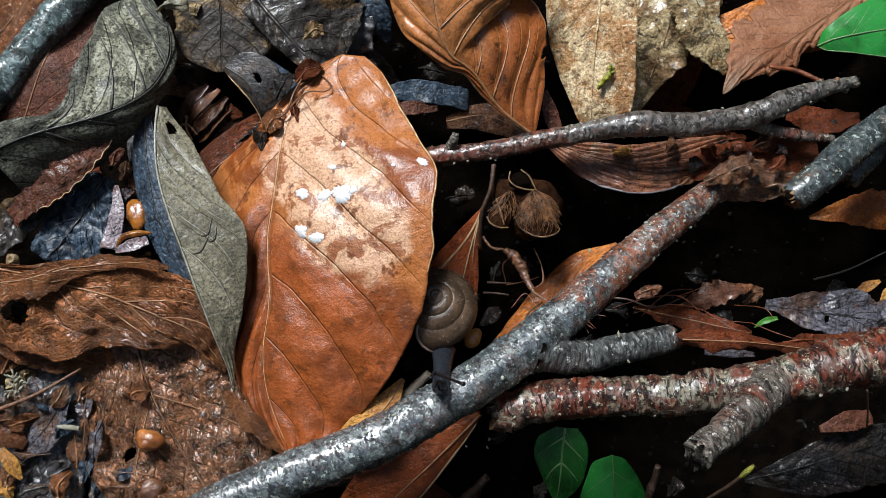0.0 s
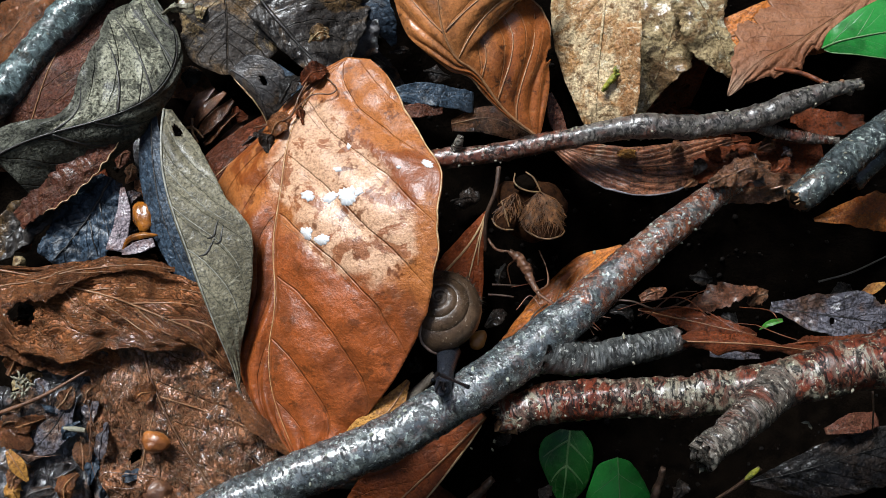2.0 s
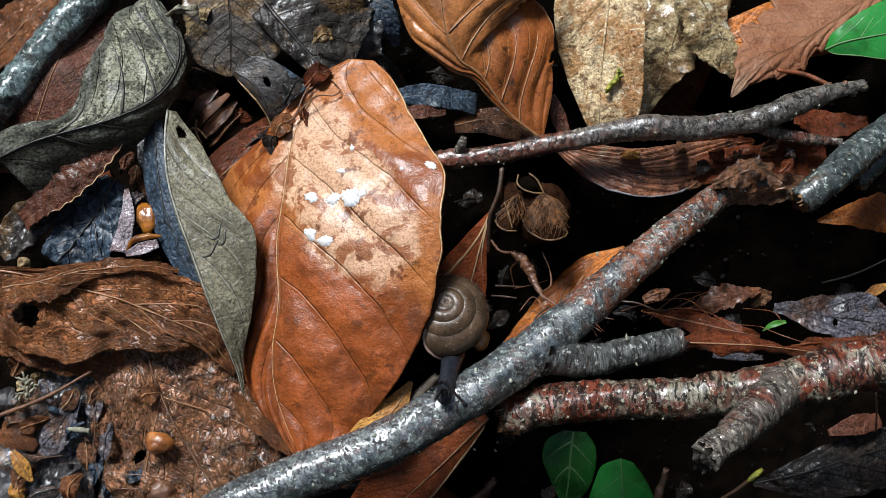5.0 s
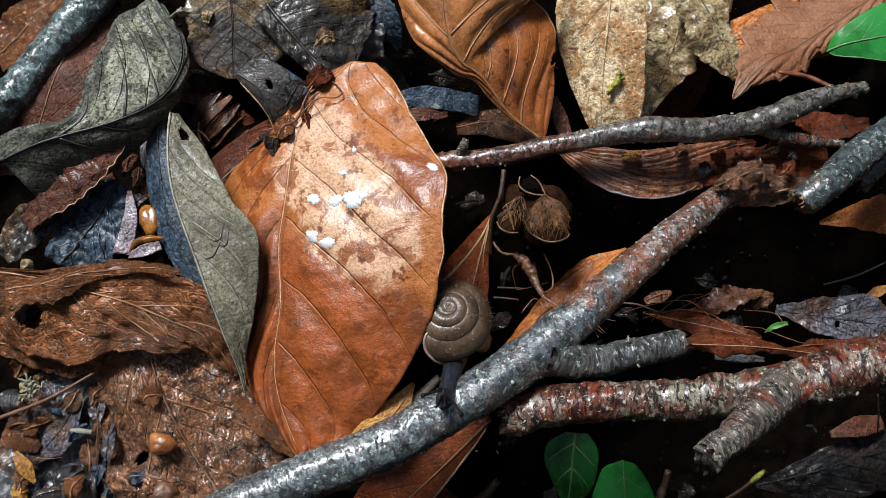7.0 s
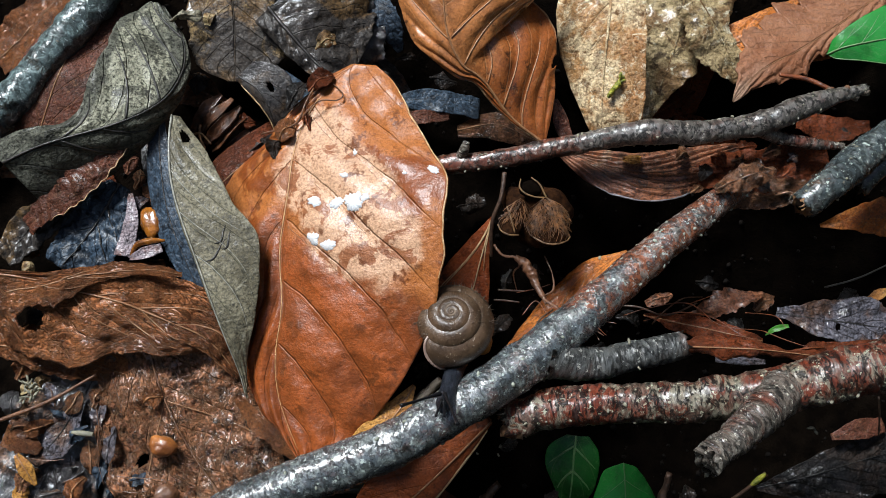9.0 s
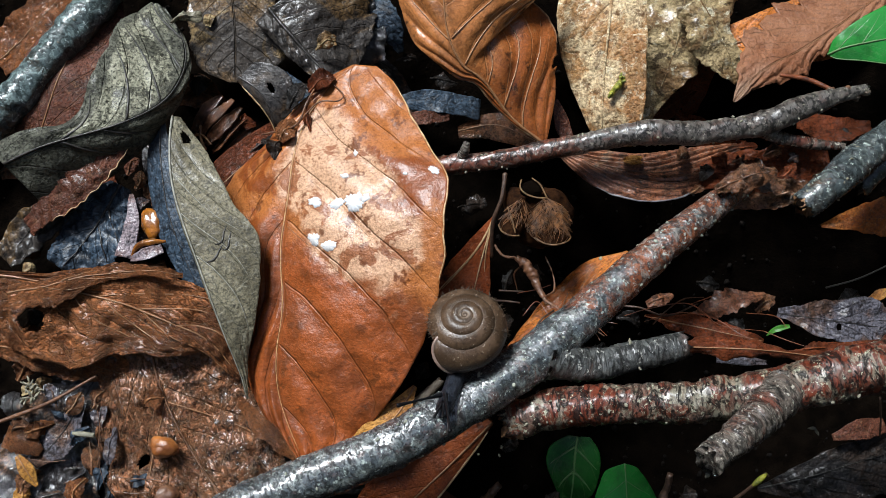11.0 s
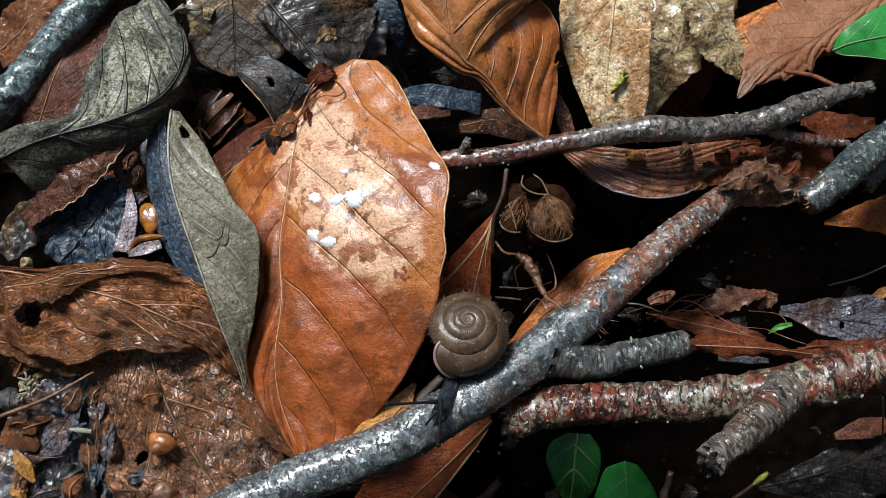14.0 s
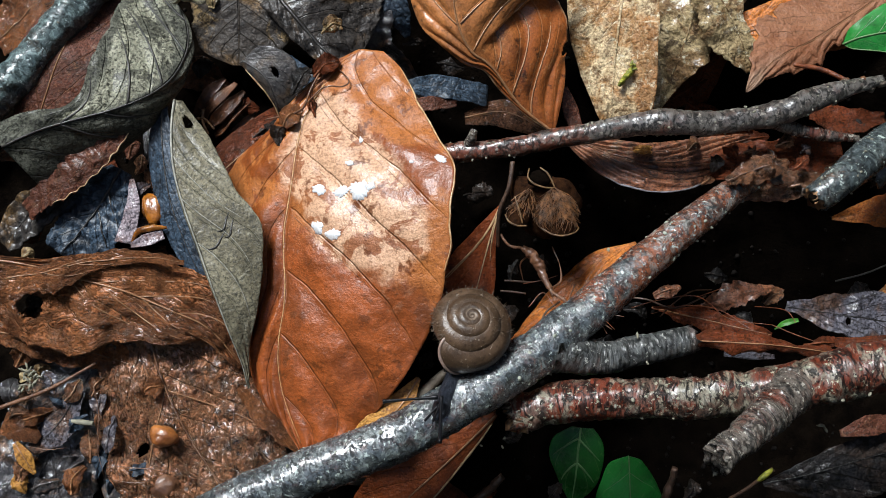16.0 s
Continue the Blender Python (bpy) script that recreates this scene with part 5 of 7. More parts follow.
leaf("russet_scrap", "russet scrap of leaf at the edge of the litter", Blade([(-0.06454, 0.00505, 0.00609), (-0.06173, 0.00426, 0.00592), (-0.05951, 0.0027, 0.00513)], (0.0016, 0.00176, 0.00064,), (0.0016, 0.00192, 0.00064,), ripple=0.001, ripple_scale=170, ragged=0.12, seed=67), M_BROWN, rows=30, cols=18)
leaf("ochre_scrap", "curled ochre scrap of leaf", Blade([(-0.06258, 0.00229, 0.00596), (-0.06118, 0.00033, 0.00585), (-0.05989, -0.00202, 0.00459)], (0.0004, 0.00112, 0.00024,), (0.0004, 0.00104, 0.00024,), fold_left=10, fold_right=10, ripple=0.0003, seed=68), M_YELLOW, M_RIBBROWN, 0.00012, rows=24, cols=14)
leaf("brown_margin_scrap", "torn tan strip of leaf along a beech leaf", Blade([(-0.03057, 0.01046, 0.00847), (-0.02724, 0.00691, 0.00848), (-0.02358, 0.0038, 0.00843), (-0.02036, 0.00017, 0.00812)], (0.00032, 0.0008, 0.00096, 0.00032,), (0.0008, 0.00176, 0.0016, 0.00032,), ripple=0.0008, ripple_scale=180, ragged=0.2, seed=69), M_BROWN, rows=40, cols=18)

leaf("blue_black_scrap", "blue-black wet piece of leaf with black veins", Blade([(-0.04983, 0.04185, 0.00854), (-0.05273, 0.03586, 0.0085), (-0.05769, 0.02904, 0.00812)], (0.0016, 0.00559, 0.00495,), (0.002, 0.00463, 0.00319,), ripple=0.0014, ripple_scale=150, ragged=0.08, crumple=0.0006, seed=71, slant=0.3, veins=4), M_BLUE, M_RIBBLACK, 0.00024, 0.00016, [(0.25, 1, 0.8), (0.45, 1, 0.8)], rows=60, cols=34)
leaf("dark_brown_scrap", "dark brown wet leaf under a toothed one", Blade([(-0.0560, 0.0398, 0.0082), (-0.0607, 0.0366, 0.0078), (-0.0634, 0.0345, 0.0076), (-0.0665, 0.0305, 0.0070)], (0.0010, 0.0026, 0.0030, 0.0016,), (0.0010, 0.0026, 0.0030, 0.0020,), crumple=0.0005, ripple=0.0012, ripple_scale=170, ragged=0.12, seed=72, veins=5, slant=0.4), M_DARK, M_RIBBLACK, 0.00014, rows=60, cols=30)
leaf("toothed_red_leaf", "red-brown leaf with a toothed pale margin", Blade([(-0.04653, 0.04809, 0.0130), (-0.05137, 0.04302, 0.0132), (-0.05479, 0.03953, 0.0130), (-0.05887, 0.03723, 0.0114), (-0.06237, 0.03494, 0.0090)], (0.0004, 0.0015, 0.0018, 0.0018, 0.0013,), (0.0012, 0.0027, 0.0029, 0.0027, 0.0014,), crumple=0.0003, ripple=0.0012, teeth=0.24, teeth_count=11, ragged=0.12, seed=73), M_RED, rows=110, cols=36, margins=[(1, 0.02, 0.8, 0.0001, M_PALERIM)])
leaf("lilac_strip", "narrow lilac-grey strip of wet leaf", Blade([(-0.04784, 0.04018, 0.00896), (-0.04728, 0.03601, 0.0096), (-0.04843, 0.03064, 0.00923)], (0.00032, 0.00112, 0.00128,), (0.00032, 0.00112, 0.00128,), ripple=0.0006, ripple_scale=200, ragged=0.06, seed=74), M_LILACPALE, rows=34, cols=16)
leaf("lilac_strip", "short lilac-grey piece of wet leaf", Blade([(-0.04672, 0.02994, 0.01061), (-0.04421, 0.03066, 0.01107), (-0.04212, 0.03151, 0.01095)], (0.00032, 0.00096, 0.00064,), (0.00032, 0.0008, 0.00064,), ripple=0.0004, ragged=0.06, seed=75), M_LILACPALE, rows=24, cols=14)
# The dark red material stands for shade on this rust-brown leaf.
leaf("rust_brown_leaf", "rust-brown leaf under the base of a beech leaf", Blade([(-0.02348, 0.05316, 0.00635), (-0.02948, 0.04813, 0.00528), (-0.03428, 0.04351, 0.00583), (-0.03852, 0.03936, 0.00495)], (0.0024, 0.00439, 0.00399, 0.0016,), (0.0016, 0.00319, 0.00359, 0.0016,), ripple=0.0006, ragged=0.04, seed=76), M_DARKRED, M_RIBBROWN, 0.00016, rows=50, cols=26)
leaf("dark_litter_leaf", "dark brown leaf in the shade under a curled one", Blade([(0.00055, 0.05453, -0.00409), (0.00695, 0.05543, -0.0039), (0.01336, 0.05274, -0.00447)], (0.0008, 0.00224, 0.00112,), (0.00112, 0.00272, 0.0016,), ripple=0.0006, ragged=0.06, seed=77), M_WETBROWN, M_RIBBROWN, 0.00012, rows=40, cols=22)
leaf("brown_tip_leaf", "small brown pointed leaf tip under a curled leaf", Blade([(0.01596, 0.0573, 0.00263), (0.01684, 0.05341, 0.0018), (0.01817, 0.0504, 0.00116)], (0.00032, 0.00128, 0.0008,), (0.00032, 0.00112, 0.0008,), ripple=0.0003, seed=78), M_RED, rows=24, cols=14)

# ---- sticks ----
stick("forked_stick", "forked grey wet stick with pale warts", [(-0.03399, -0.00738, 0.01342), (-0.02281, -0.00226, 0.0142), (-0.01084, 0.00238, 0.01472), (-0.00183, 0.00717, 0.01421), (0.00669, 0.0125, 0.01227), (0.01517, 0.01898, 0.01058), (0.02426, 0.02703, 0.00769), (0.03344, 0.03488, 0.00476), (0.04245, 0.04206, 0.00092), (0.05156, 0.04921, -0.00446)],
      (0.00311, 0.00319, 0.00319, 0.00319, 0.00327, 0.00303, 0.00272, 0.0024, 0.002, 0.00128,), M_BARK, seed=2, knobs=80, knob_radius=0.0003, knob_material=M_WART, rough=0.08, rings=0.02, around=40, steps=260, branch_material=M_BARKSTUB,
      branches=[([(0.01233, 0.01618, 0.01075), (0.01965, 0.01502, 0.00898), (0.02631, 0.01644, 0.00774), (0.0331, 0.01804, 0.00655)], (0.00351, 0.00232, 0.00216, 0.002,))])
stick("upper_stick", "thin dark stick with a reddish end and a side shoot", [(-0.00232, 0.04601, 0.00406), (0.00566, 0.04645, 0.00492), (0.01501, 0.04806, 0.00603), (0.02257, 0.04916, 0.00703), (0.02922, 0.04991, 0.00796), (0.03869, 0.05032, 0.00728), (0.04741, 0.05207, 0.00688), (0.0545, 0.05484, 0.0067), (0.06325, 0.05774, 0.00579)],
      (0.00152, 0.00144, 0.00152, 0.00152, 0.00192, 0.00176, 0.00184, 0.0016, 0.00072,), M_BARKDARK, seed=4, knobs=70, knob_radius=0.00024, rough=0.18, rings=0.03, around=26, steps=200, broken=(True, False), branch_material=M_BARKRING,
      branches=[([(0.04615, 0.05131, 0.00519), (0.0507, 0.05012, 0.00417), (0.05529, 0.04968, 0.00331), (0.06036, 0.04941, 0.00248)], (0.00112, 0.00096, 0.00088, 0.00064,)), ([(0.00094, 0.04687, 0.00501), (0.00153, 0.04766, 0.00671), (0.00186, 0.04842, 0.00764)], (0.0008, 0.00072, 0.00048,))])
upper_stick = bpy.data.objects["upper_stick"]
for k, at in enumerate(((0.0576, 0.05721, 0.0062), (0.0587, 0.05677, 0.0064), (0.05994, 0.05713, 0.0064), (0.06101, 0.05666, 0.0062), (0.06209, 0.05729, 0.006), (0.06309, 0.057, 0.0058), (0.0594, 0.05627, 0.0058), (0.06156, 0.05635, 0.0056))):
    lump("bud_scar", at, (0.0009 - 0.00005 * k, 0.0006, 0.0006), M_PALEWOOD if k % 2 else M_STEM, upper_stick, turn=35 * k, seed=60 + k, rings=8, segs=12, rough=0.5)
stick("thick_stick", "thick red flaking stick with a ringed side branch", [(0.00763, 0.0067, 0.00797), (0.01384, 0.00863, 0.00992), (0.02147, 0.00923, 0.01158), (0.03047, 0.00935, 0.01314), (0.03928, 0.01037, 0.01489), (0.04638, 0.01136, 0.01663), (0.05361, 0.01313, 0.01777), (0.06338, 0.01515, 0.01974)],
      (0.0024, 0.00272, 0.00272, 0.0028, 0.00288, 0.00335, 0.00351, 0.00367,), M_BARKRED, seed=6, knobs=45, knob_radius=0.00027, rough=0.14, rings=0.07, around=36, steps=240, broken=(True, False), branch_material=M_BARKRING,
      branches=[([(0.04388, 0.01056, 0.01723), (0.03988, 0.00773, 0.02123), (0.03522, 0.00428, 0.02433), (0.03107, 0.00123, 0.02629)], (0.00288, 0.00256, 0.00224, 0.002,))])
stick("grey_twig", "grey twig with a torn hollow end", [(0.05176, 0.03898, 0.0064), (0.05554, 0.04161, 0.00696), (0.06221, 0.04713, 0.00507), (0.07128, 0.05334, 0.00332)], (0.00224, 0.00256, 0.00256, 0.00256,), M_BARKTWIG, seed=8, knobs=20, knob_radius=0.00024, broken=(True, False), around=28, steps=90, rings=0.05)
stick("grey_twig", "grey twig lying beside another", [(0.06373, 0.04391, -0.00175), (0.06774, 0.04826, -0.00083), (0.07581, 0.05537, -0.00238)], (0.00176, 0.00192, 0.00192,), M_BARKTWIG, seed=9, around=22, steps=60)
# Solid black lump stands for the shade inside the torn end.
lump("hollow", (0.05116, 0.03859, 0.00785), (0.0007, 0.0009, 0.0007), M_SHADESOIL, bpy.data.objects["grey_twig"], "black lump standing for shade in the torn end", turn=40, seed=3)
for at, long, turn in (((0.0516, 0.0386, 0.0084), 0.0007, 38), ((0.0513, 0.0384, 0.0083), 0.0006, 25), ((0.0515, 0.0381, 0.0081), 0.0006, 50)):
    lump("splinter", at, (long, 0.00022, 0.0002), M_WOOD, bpy.data.objects["grey_twig"], "torn orange wood", turn=turn, seed=4, rough=0.3)
stick("lichened_twig", "grey lichen-covered twig crossing the litter", [(-0.07586, 0.04559, 0.00627), (-0.06889, 0.05467, 0.00667), (-0.0632, 0.06167, 0.00739), (-0.05772, 0.06924, 0.00747), (-0.05062, 0.07929, 0.0073)], (0.00272, 0.00272, 0.00272, 0.0028, 0.00288,), M_BARKLICHEN, seed=10, knobs=14, knob_radius=0.00024, rough=0.16, rings=0.02)
stick("orange_twig", "short smooth orange-red twig", [(0.05049, 0.06034, 0.00481), (0.05468, 0.05966, 0.00466), (0.0579, 0.05793, 0.00506)], (0.00028, 0.0004, 0.00032,), M_REDSTEM, seed=12, around=12, steps=40, rings=0.0)
stick("pale_splinter", "pale grey splinter of wood", [(-0.00899, 0.00701, 0.00651), (-0.00552, 0.00949, 0.00749), (-0.00193, 0.0129, 0.00776)], (0.00064, 0.00088, 0.00056,), M_PALEWOOD, seed=14, around=10, steps=40, rings=0.1, category="splinter")
stick("brown_stalk", "thin brown leaf stalk lying across sodden leaves", [(-0.06467, 0.00694, 0.00802), (-0.05734, 0.00963, 0.00906), (-0.05077, 0.01339, 0.0094)], (0.00032, 0.00028, 0.0002,), M_STEM, seed=16, around=10, steps=40, rings=0.0, category="stalk")
stick("pale_needle", "short pale straw lying on sodden leaves", [(-0.05418, 0.00538, 0.00769), (-0.05264, 0.00522, 0.00797), (-0.05098, 0.00506, 0.00793)], (0.00024, 0.0004, 0.00032,), M_CREAM, seed=17, around=8, steps=16, rings=0.0, category="straw")
stick("dark_rootlet", "thin dark curved stem", [(0.00764, 0.04418, 0.00597), (0.00713, 0.04061, 0.00521), (0.00583, 0.03724, 0.00296), (0.00577, 0.03283, -0.00104)], (0.0004, 0.00032, 0.00032, 0.00024,), M_ROOT, seed=18, around=8, steps=40, rings=0.0, category="stem")
stick("knobbly_rootlet", "knobbly brown rootlet with fine threads", [(0.00925, 0.03173, 0.00333), (0.01106, 0.03025, 0.00378), (0.01227, 0.02731, 0.00392), (0.01364, 0.02435, 0.00482)], (0.0004, 0.00072, 0.00048, 0.00024,), M_STEM, seed=20, around=14, steps=70, rough=0.6, rough_scale=700, rings=0.0, category="root",
      branches=[([(0.01339, 0.02492, 0.00495), (0.01565, 0.02302, 0.00684), (0.01814, 0.02114, 0.00951), (0.02113, 0.01883, 0.01055)], (0.00024, 0.00016, 0.00016, 0.00008,)), ([(0.00925, 0.03173, 0.00333), (0.00737, 0.03237, 0.00193), (0.00614, 0.03421, 0.00079)], (0.00024, 0.0002, 0.00016,)),
                ([(0.01298, 0.02541, 0.00505), (0.01479, 0.02665, 0.00378), (0.01476, 0.0294, 0.00283), (0.0138, 0.03221, 0.00189)], (0.0001, 0.00011, 0.0001, 0.00008,))])
for pts in ([(0.00608, 0.02567, 0.0005), (0.0078, 0.02558, 0.00049), (0.00994, 0.02533, 0.00043)], [(0.00688, 0.02797, -0.00361), (0.00891, 0.02788, -0.00363), (0.01111, 0.0278, -0.00364)], [(0.0248, 0.02612, -0.00707), (0.02902, 0.02562, -0.00564), (0.03347, 0.02431, -0.00592), (0.03872, 0.02648, -0.00699)],
            [(0.01143, 0.01925, 0.00221), (0.01281, 0.02235, 0.00133), (0.01508, 0.02424, 0.0002)], [(0.0606, 0.0106, 0.0065), (0.06131, 0.00792, 0.0044), (0.06177, 0.00518, 0.00228)]):
    stick("rootlet", "fine pale rootlet in the litter", pts, (0.00016, 0.00016, 0.00012,), M_ROOT, seed=22, around=6, steps=20, rings=0.0, category="root")
for pts in ([(0.01448, 0.0215, 0.00422), (0.01664, 0.02261, 0.00522), (0.01914, 0.02128, 0.00801), (0.0205, 0.0182, 0.01042)], [(0.01227, 0.02049, 0.00247), (0.01423, 0.02191, 0.00431), (0.01688, 0.02118, 0.00645)], [(0.01541, 0.01918, 0.00603), (0.01647, 0.02102, 0.00642), (0.01589, 0.02354, 0.00465), (0.01706, 0.0265, 0.00221)],
            [(0.01037, 0.03095, 0.00163), (0.00917, 0.02998, -0.00011), (0.0097, 0.02771, -0.00213)], [(0.01779, 0.0229, 0.00605), (0.01985, 0.02149, 0.00882), (0.023, 0.02064, 0.01017)], [(0.03095, 0.02279, -0.00471), (0.03316, 0.02495, -0.00425), (0.03614, 0.02693, -0.00536), (0.03962, 0.02744, -0.00679)]):
    stick("root_fibre", "thin orange-brown root fibre beside a stick", pts, (0.0001, 0.00012, 0.00006,), M_STEM, seed=27, around=6, steps=24, rings=0.0, rough=0.3, category="root")
for pts in (
        [(0.02647, 0.02402, -0.00400), (0.03047, 0.02518, -0.00400), (0.03667, 0.02589, -0.00400), (0.04160, 0.02266, -0.00500), (0.04787, 0.02163, -0.00400)],
        [(0.02951, 0.02313, -0.00400), (0.03484, 0.02447, -0.00400), (0.04034, 0.02391, -0.00500), (0.04433, 0.02110, -0.00400), (0.04808, 0.01880, -0.00100)],
        [(0.04598, 0.02478, -0.00600), (0.05090, 0.02439, -0.00700), (0.05223, 0.02226, -0.00600)],
        [(0.04787, 0.02163, -0.00400), (0.05095, 0.02009, -0.00300), (0.05381, 0.01863, -0.00100)],
        [(0.03690, 0.02597, -0.00500), (0.04057, 0.02748, -0.00700), (0.04333, 0.02875, -0.00800)],
        [(0.01017, 0.02295, 0.00300), (0.01230, 0.02508, 0.00300), (0.01427, 0.02254, 0.00400), (0.01652, 0.02125, 0.00600)],
        [(0.01195, 0.02937, 0.00300), (0.01318, 0.02679, 0.00300), (0.01452, 0.02374, 0.00600), (0.01730, 0.02164, 0.01000)],
        [(0.01730, 0.02164, 0.01000), (0.01953, 0.02052, 0.01100), (0.02146, 0.01877, 0.01100)],
        [(0.00968, 0.02724, -0.00200), (0.01266, 0.02768, -0.00100), (0.01485, 0.02838, -0.00100)]):
    stick("root_fibre", "thin orange-brown root fibre over decayed leaves", pts, (0.00006, 0.00008, 0.00004), M_REDSTEM, seed=28, around=6, steps=30, rings=0.0, rough=0.3, category="root")
stick("grass_blade", "yellow-green stem in a dark hollow", [(0.04173, -0.00588, -0.01694), (0.04546, -0.00314, -0.01329), (0.04859, -0.00006, -0.00957)], (0.00024, 0.00032, 0.0004,), M_ROOT, seed=23, around=8, steps=30, rings=0.0, category="stem")
lump("green_shoot", (0.04722, -0.00092, -0.00898), (0.0016, 0.00048, 0.0004,), M_MOSS, label="yellow-green tip of a shoot", turn=38, seed=4)
tagged(bpy.data.objects["green_shoot"], "yellow-green tip of a shoot", "shoot")
stick("pink_rootlet", "pinkish rough stem in a dark hollow", [(0.03199, -0.00666, -0.01403), (0.03302, -0.00311, -0.01175), (0.0336, -0.00006, -0.00957)], (0.00056, 0.00064, 0.0004,), M_ROOT, seed=24, around=10, steps=30, rough=0.4, rough_scale=900, rings=0.0, category="stem")
stick("red_rootlet", "dark red broken stem in a hollow", [(0.00145, -0.00672, -0.01558), (0.00458, -0.0042, -0.01351), (0.00694, -0.00181, -0.01147)], (0.0008, 0.00072, 0.00056,), M_ROOT, seed=25, around=10, steps=30, rough=0.4, rough_scale=900, rings=0.0, category="stem")

for pts in ([(-0.051, 0.0104, 0.00922), (-0.05011, 0.00651, 0.0087), (-0.05016, 0.00187, 0.00802), (-0.04906, -0.00198, 0.00766)], [(-0.04828, 0.01274, 0.00956), (-0.04694, 0.00883, 0.00919), (-0.04679, 0.00729, 0.00887)], [(-0.04812, -0.00059, 0.00842), (-0.0445, -0.0009, 0.00866), (-0.04113, -0.00105, 0.00863), (-0.0391, -0.00136, 0.00825)],
            [(-0.03107, 0.00804, 0.00933), (-0.03132, 0.00495, 0.00898), (-0.03251, 0.0011, 0.00847)], [(-0.06114, 0.0019, 0.00588), (-0.05782, 0.00143, 0.00609), (-0.05514, 0.00174, 0.00585)], [(-0.04762, -0.00258, 0.0083), (-0.04489, -0.00289, 0.00824), (-0.04254, -0.00273, 0.00827)], [(-0.04591, 0.00187, 0.00848), (-0.0434, 0.00379, 0.00889)], [(-0.04311, 0.00378, 0.00904), (-0.04178, 0.00186, 0.00863)]):
    stick("leaf_thread", "thin brown thread of a decayed leaf", pts, (0.00004, 0.00007, 0.00003,), M_STEM, seed=26, around=6, steps=20, rings=0.0, category="thread")

# Black instead of rootlet brown: the hollow's shade put into colour.
stick("rootlet", "rootlet in a hollow, blackened to stand for shade", [(0.06112, 0.03001, -0.01237), (0.06671, 0.03156, -0.01205), (0.07389, 0.03487, -0.01287)], (0.00016, 0.00016, 0.00012,), M_RIBBLACK, seed=22, around=6, steps=20, rings=0.0, category="root")

# ---- seeds, nuts, painted glints ----
def seed_thing(name, at, size, material, label, category, turn=0, tilt=0, seed=0, taper=0.2, rough=0.12):
    return tagged(lump(name, at, size, material, turn=turn, tilt=tilt, seed=seed, taper=taper, rough=rough, rings=14, segs=22), label, category)


seed_thing("amber_nut", (-0.0409, 0.00342, 0.0082), (0.00216, 0.00152, 0.00128,), M_NUT, "shiny amber-brown nut on sodden leaves", "nut", turn=-8, seed=1, rough=0.2)
seed_thing("amber_nut", (-0.04112, -0.00325, 0.0054), (0.00208, 0.00176, 0.00112,), M_STEM, "dull amber nut half sunk in wet leaves", "nut", turn=10, seed=2, rough=0.2)
seed_thing("amber_husk", (-0.0442, 0.03561, 0.0096), (0.0017, 0.0024, 0.0011,), M_AMBER, "translucent amber seed husk, wet", "husk", turn=20, seed=3, taper=0.0, rough=0.25)
seed_thing("ochre_seed", (0.00445, 0.01823, 0.00506), (0.0016, 0.00112, 0.0008,), M_SEED, "ochre seed beside the snail", "seed", turn=55, seed=5)
leaf("amber_strip", "curved amber strip of husk", Blade([(-0.04682, 0.03039, 0.0104), (-0.04582, 0.03184, 0.01132), (-0.04372, 0.03241, 0.01175), (-0.04164, 0.03254, 0.01117)], (0.00032, 0.00064, 0.00064, 0.00024,), (0.00032, 0.00064, 0.00064, 0.00024,), fold_left=-20, fold_right=-20, curl_left=-40, curl_right=-40, ragged=0.05, seed=80), M_AMBER, rows=24, cols=12, category="husk")
moss = thing("moss_sprig", (0.02428, 0.05718, 0.00414), "yellow-green moss sprig on a tan leaf", "moss")
tube("stem", [(0.02389, 0.05682, 0.00437), (0.02504, 0.05836, 0.00515), (0.02625, 0.05989, 0.00548)], (0.00024, 0.00048, 0.00032,), M_MOSS, moss, steps=24, around=10, rough=0.7, rough_scale=900)
lump("leaflet", (0.02561, 0.05977, 0.00622), (0.00056, 0.00024, 0.00016,), M_MOSS, moss, turn=70, seed=3)
lump("leaflet", (0.02609, 0.05904, 0.00576), (0.00048, 0.0002, 0.00016,), M_MOSS, moss, turn=20, seed=5)
lump("leaflet", (0.02412, 0.05723, 0.00522), (0.00048, 0.00024, 0.00016,), M_MOSS, moss, turn=40, seed=6)
leaf("green_leaflet", "bright green torn leaflet on wet leaves", Blade([(0.04973, 0.02157, -0.0088), (0.05103, 0.02243, -0.00785), (0.05319, 0.02296, -0.00774)], (0.00008, 0.00048, 0.00024,), (0.00008, 0.00048, 0.00032,), ripple=0.0004, ripple_scale=300, ragged=0.15, seed=81), M_GREENBIT, M_GREENBIT, 0.00008, rows=20, cols=12, category="leaflet", group="")
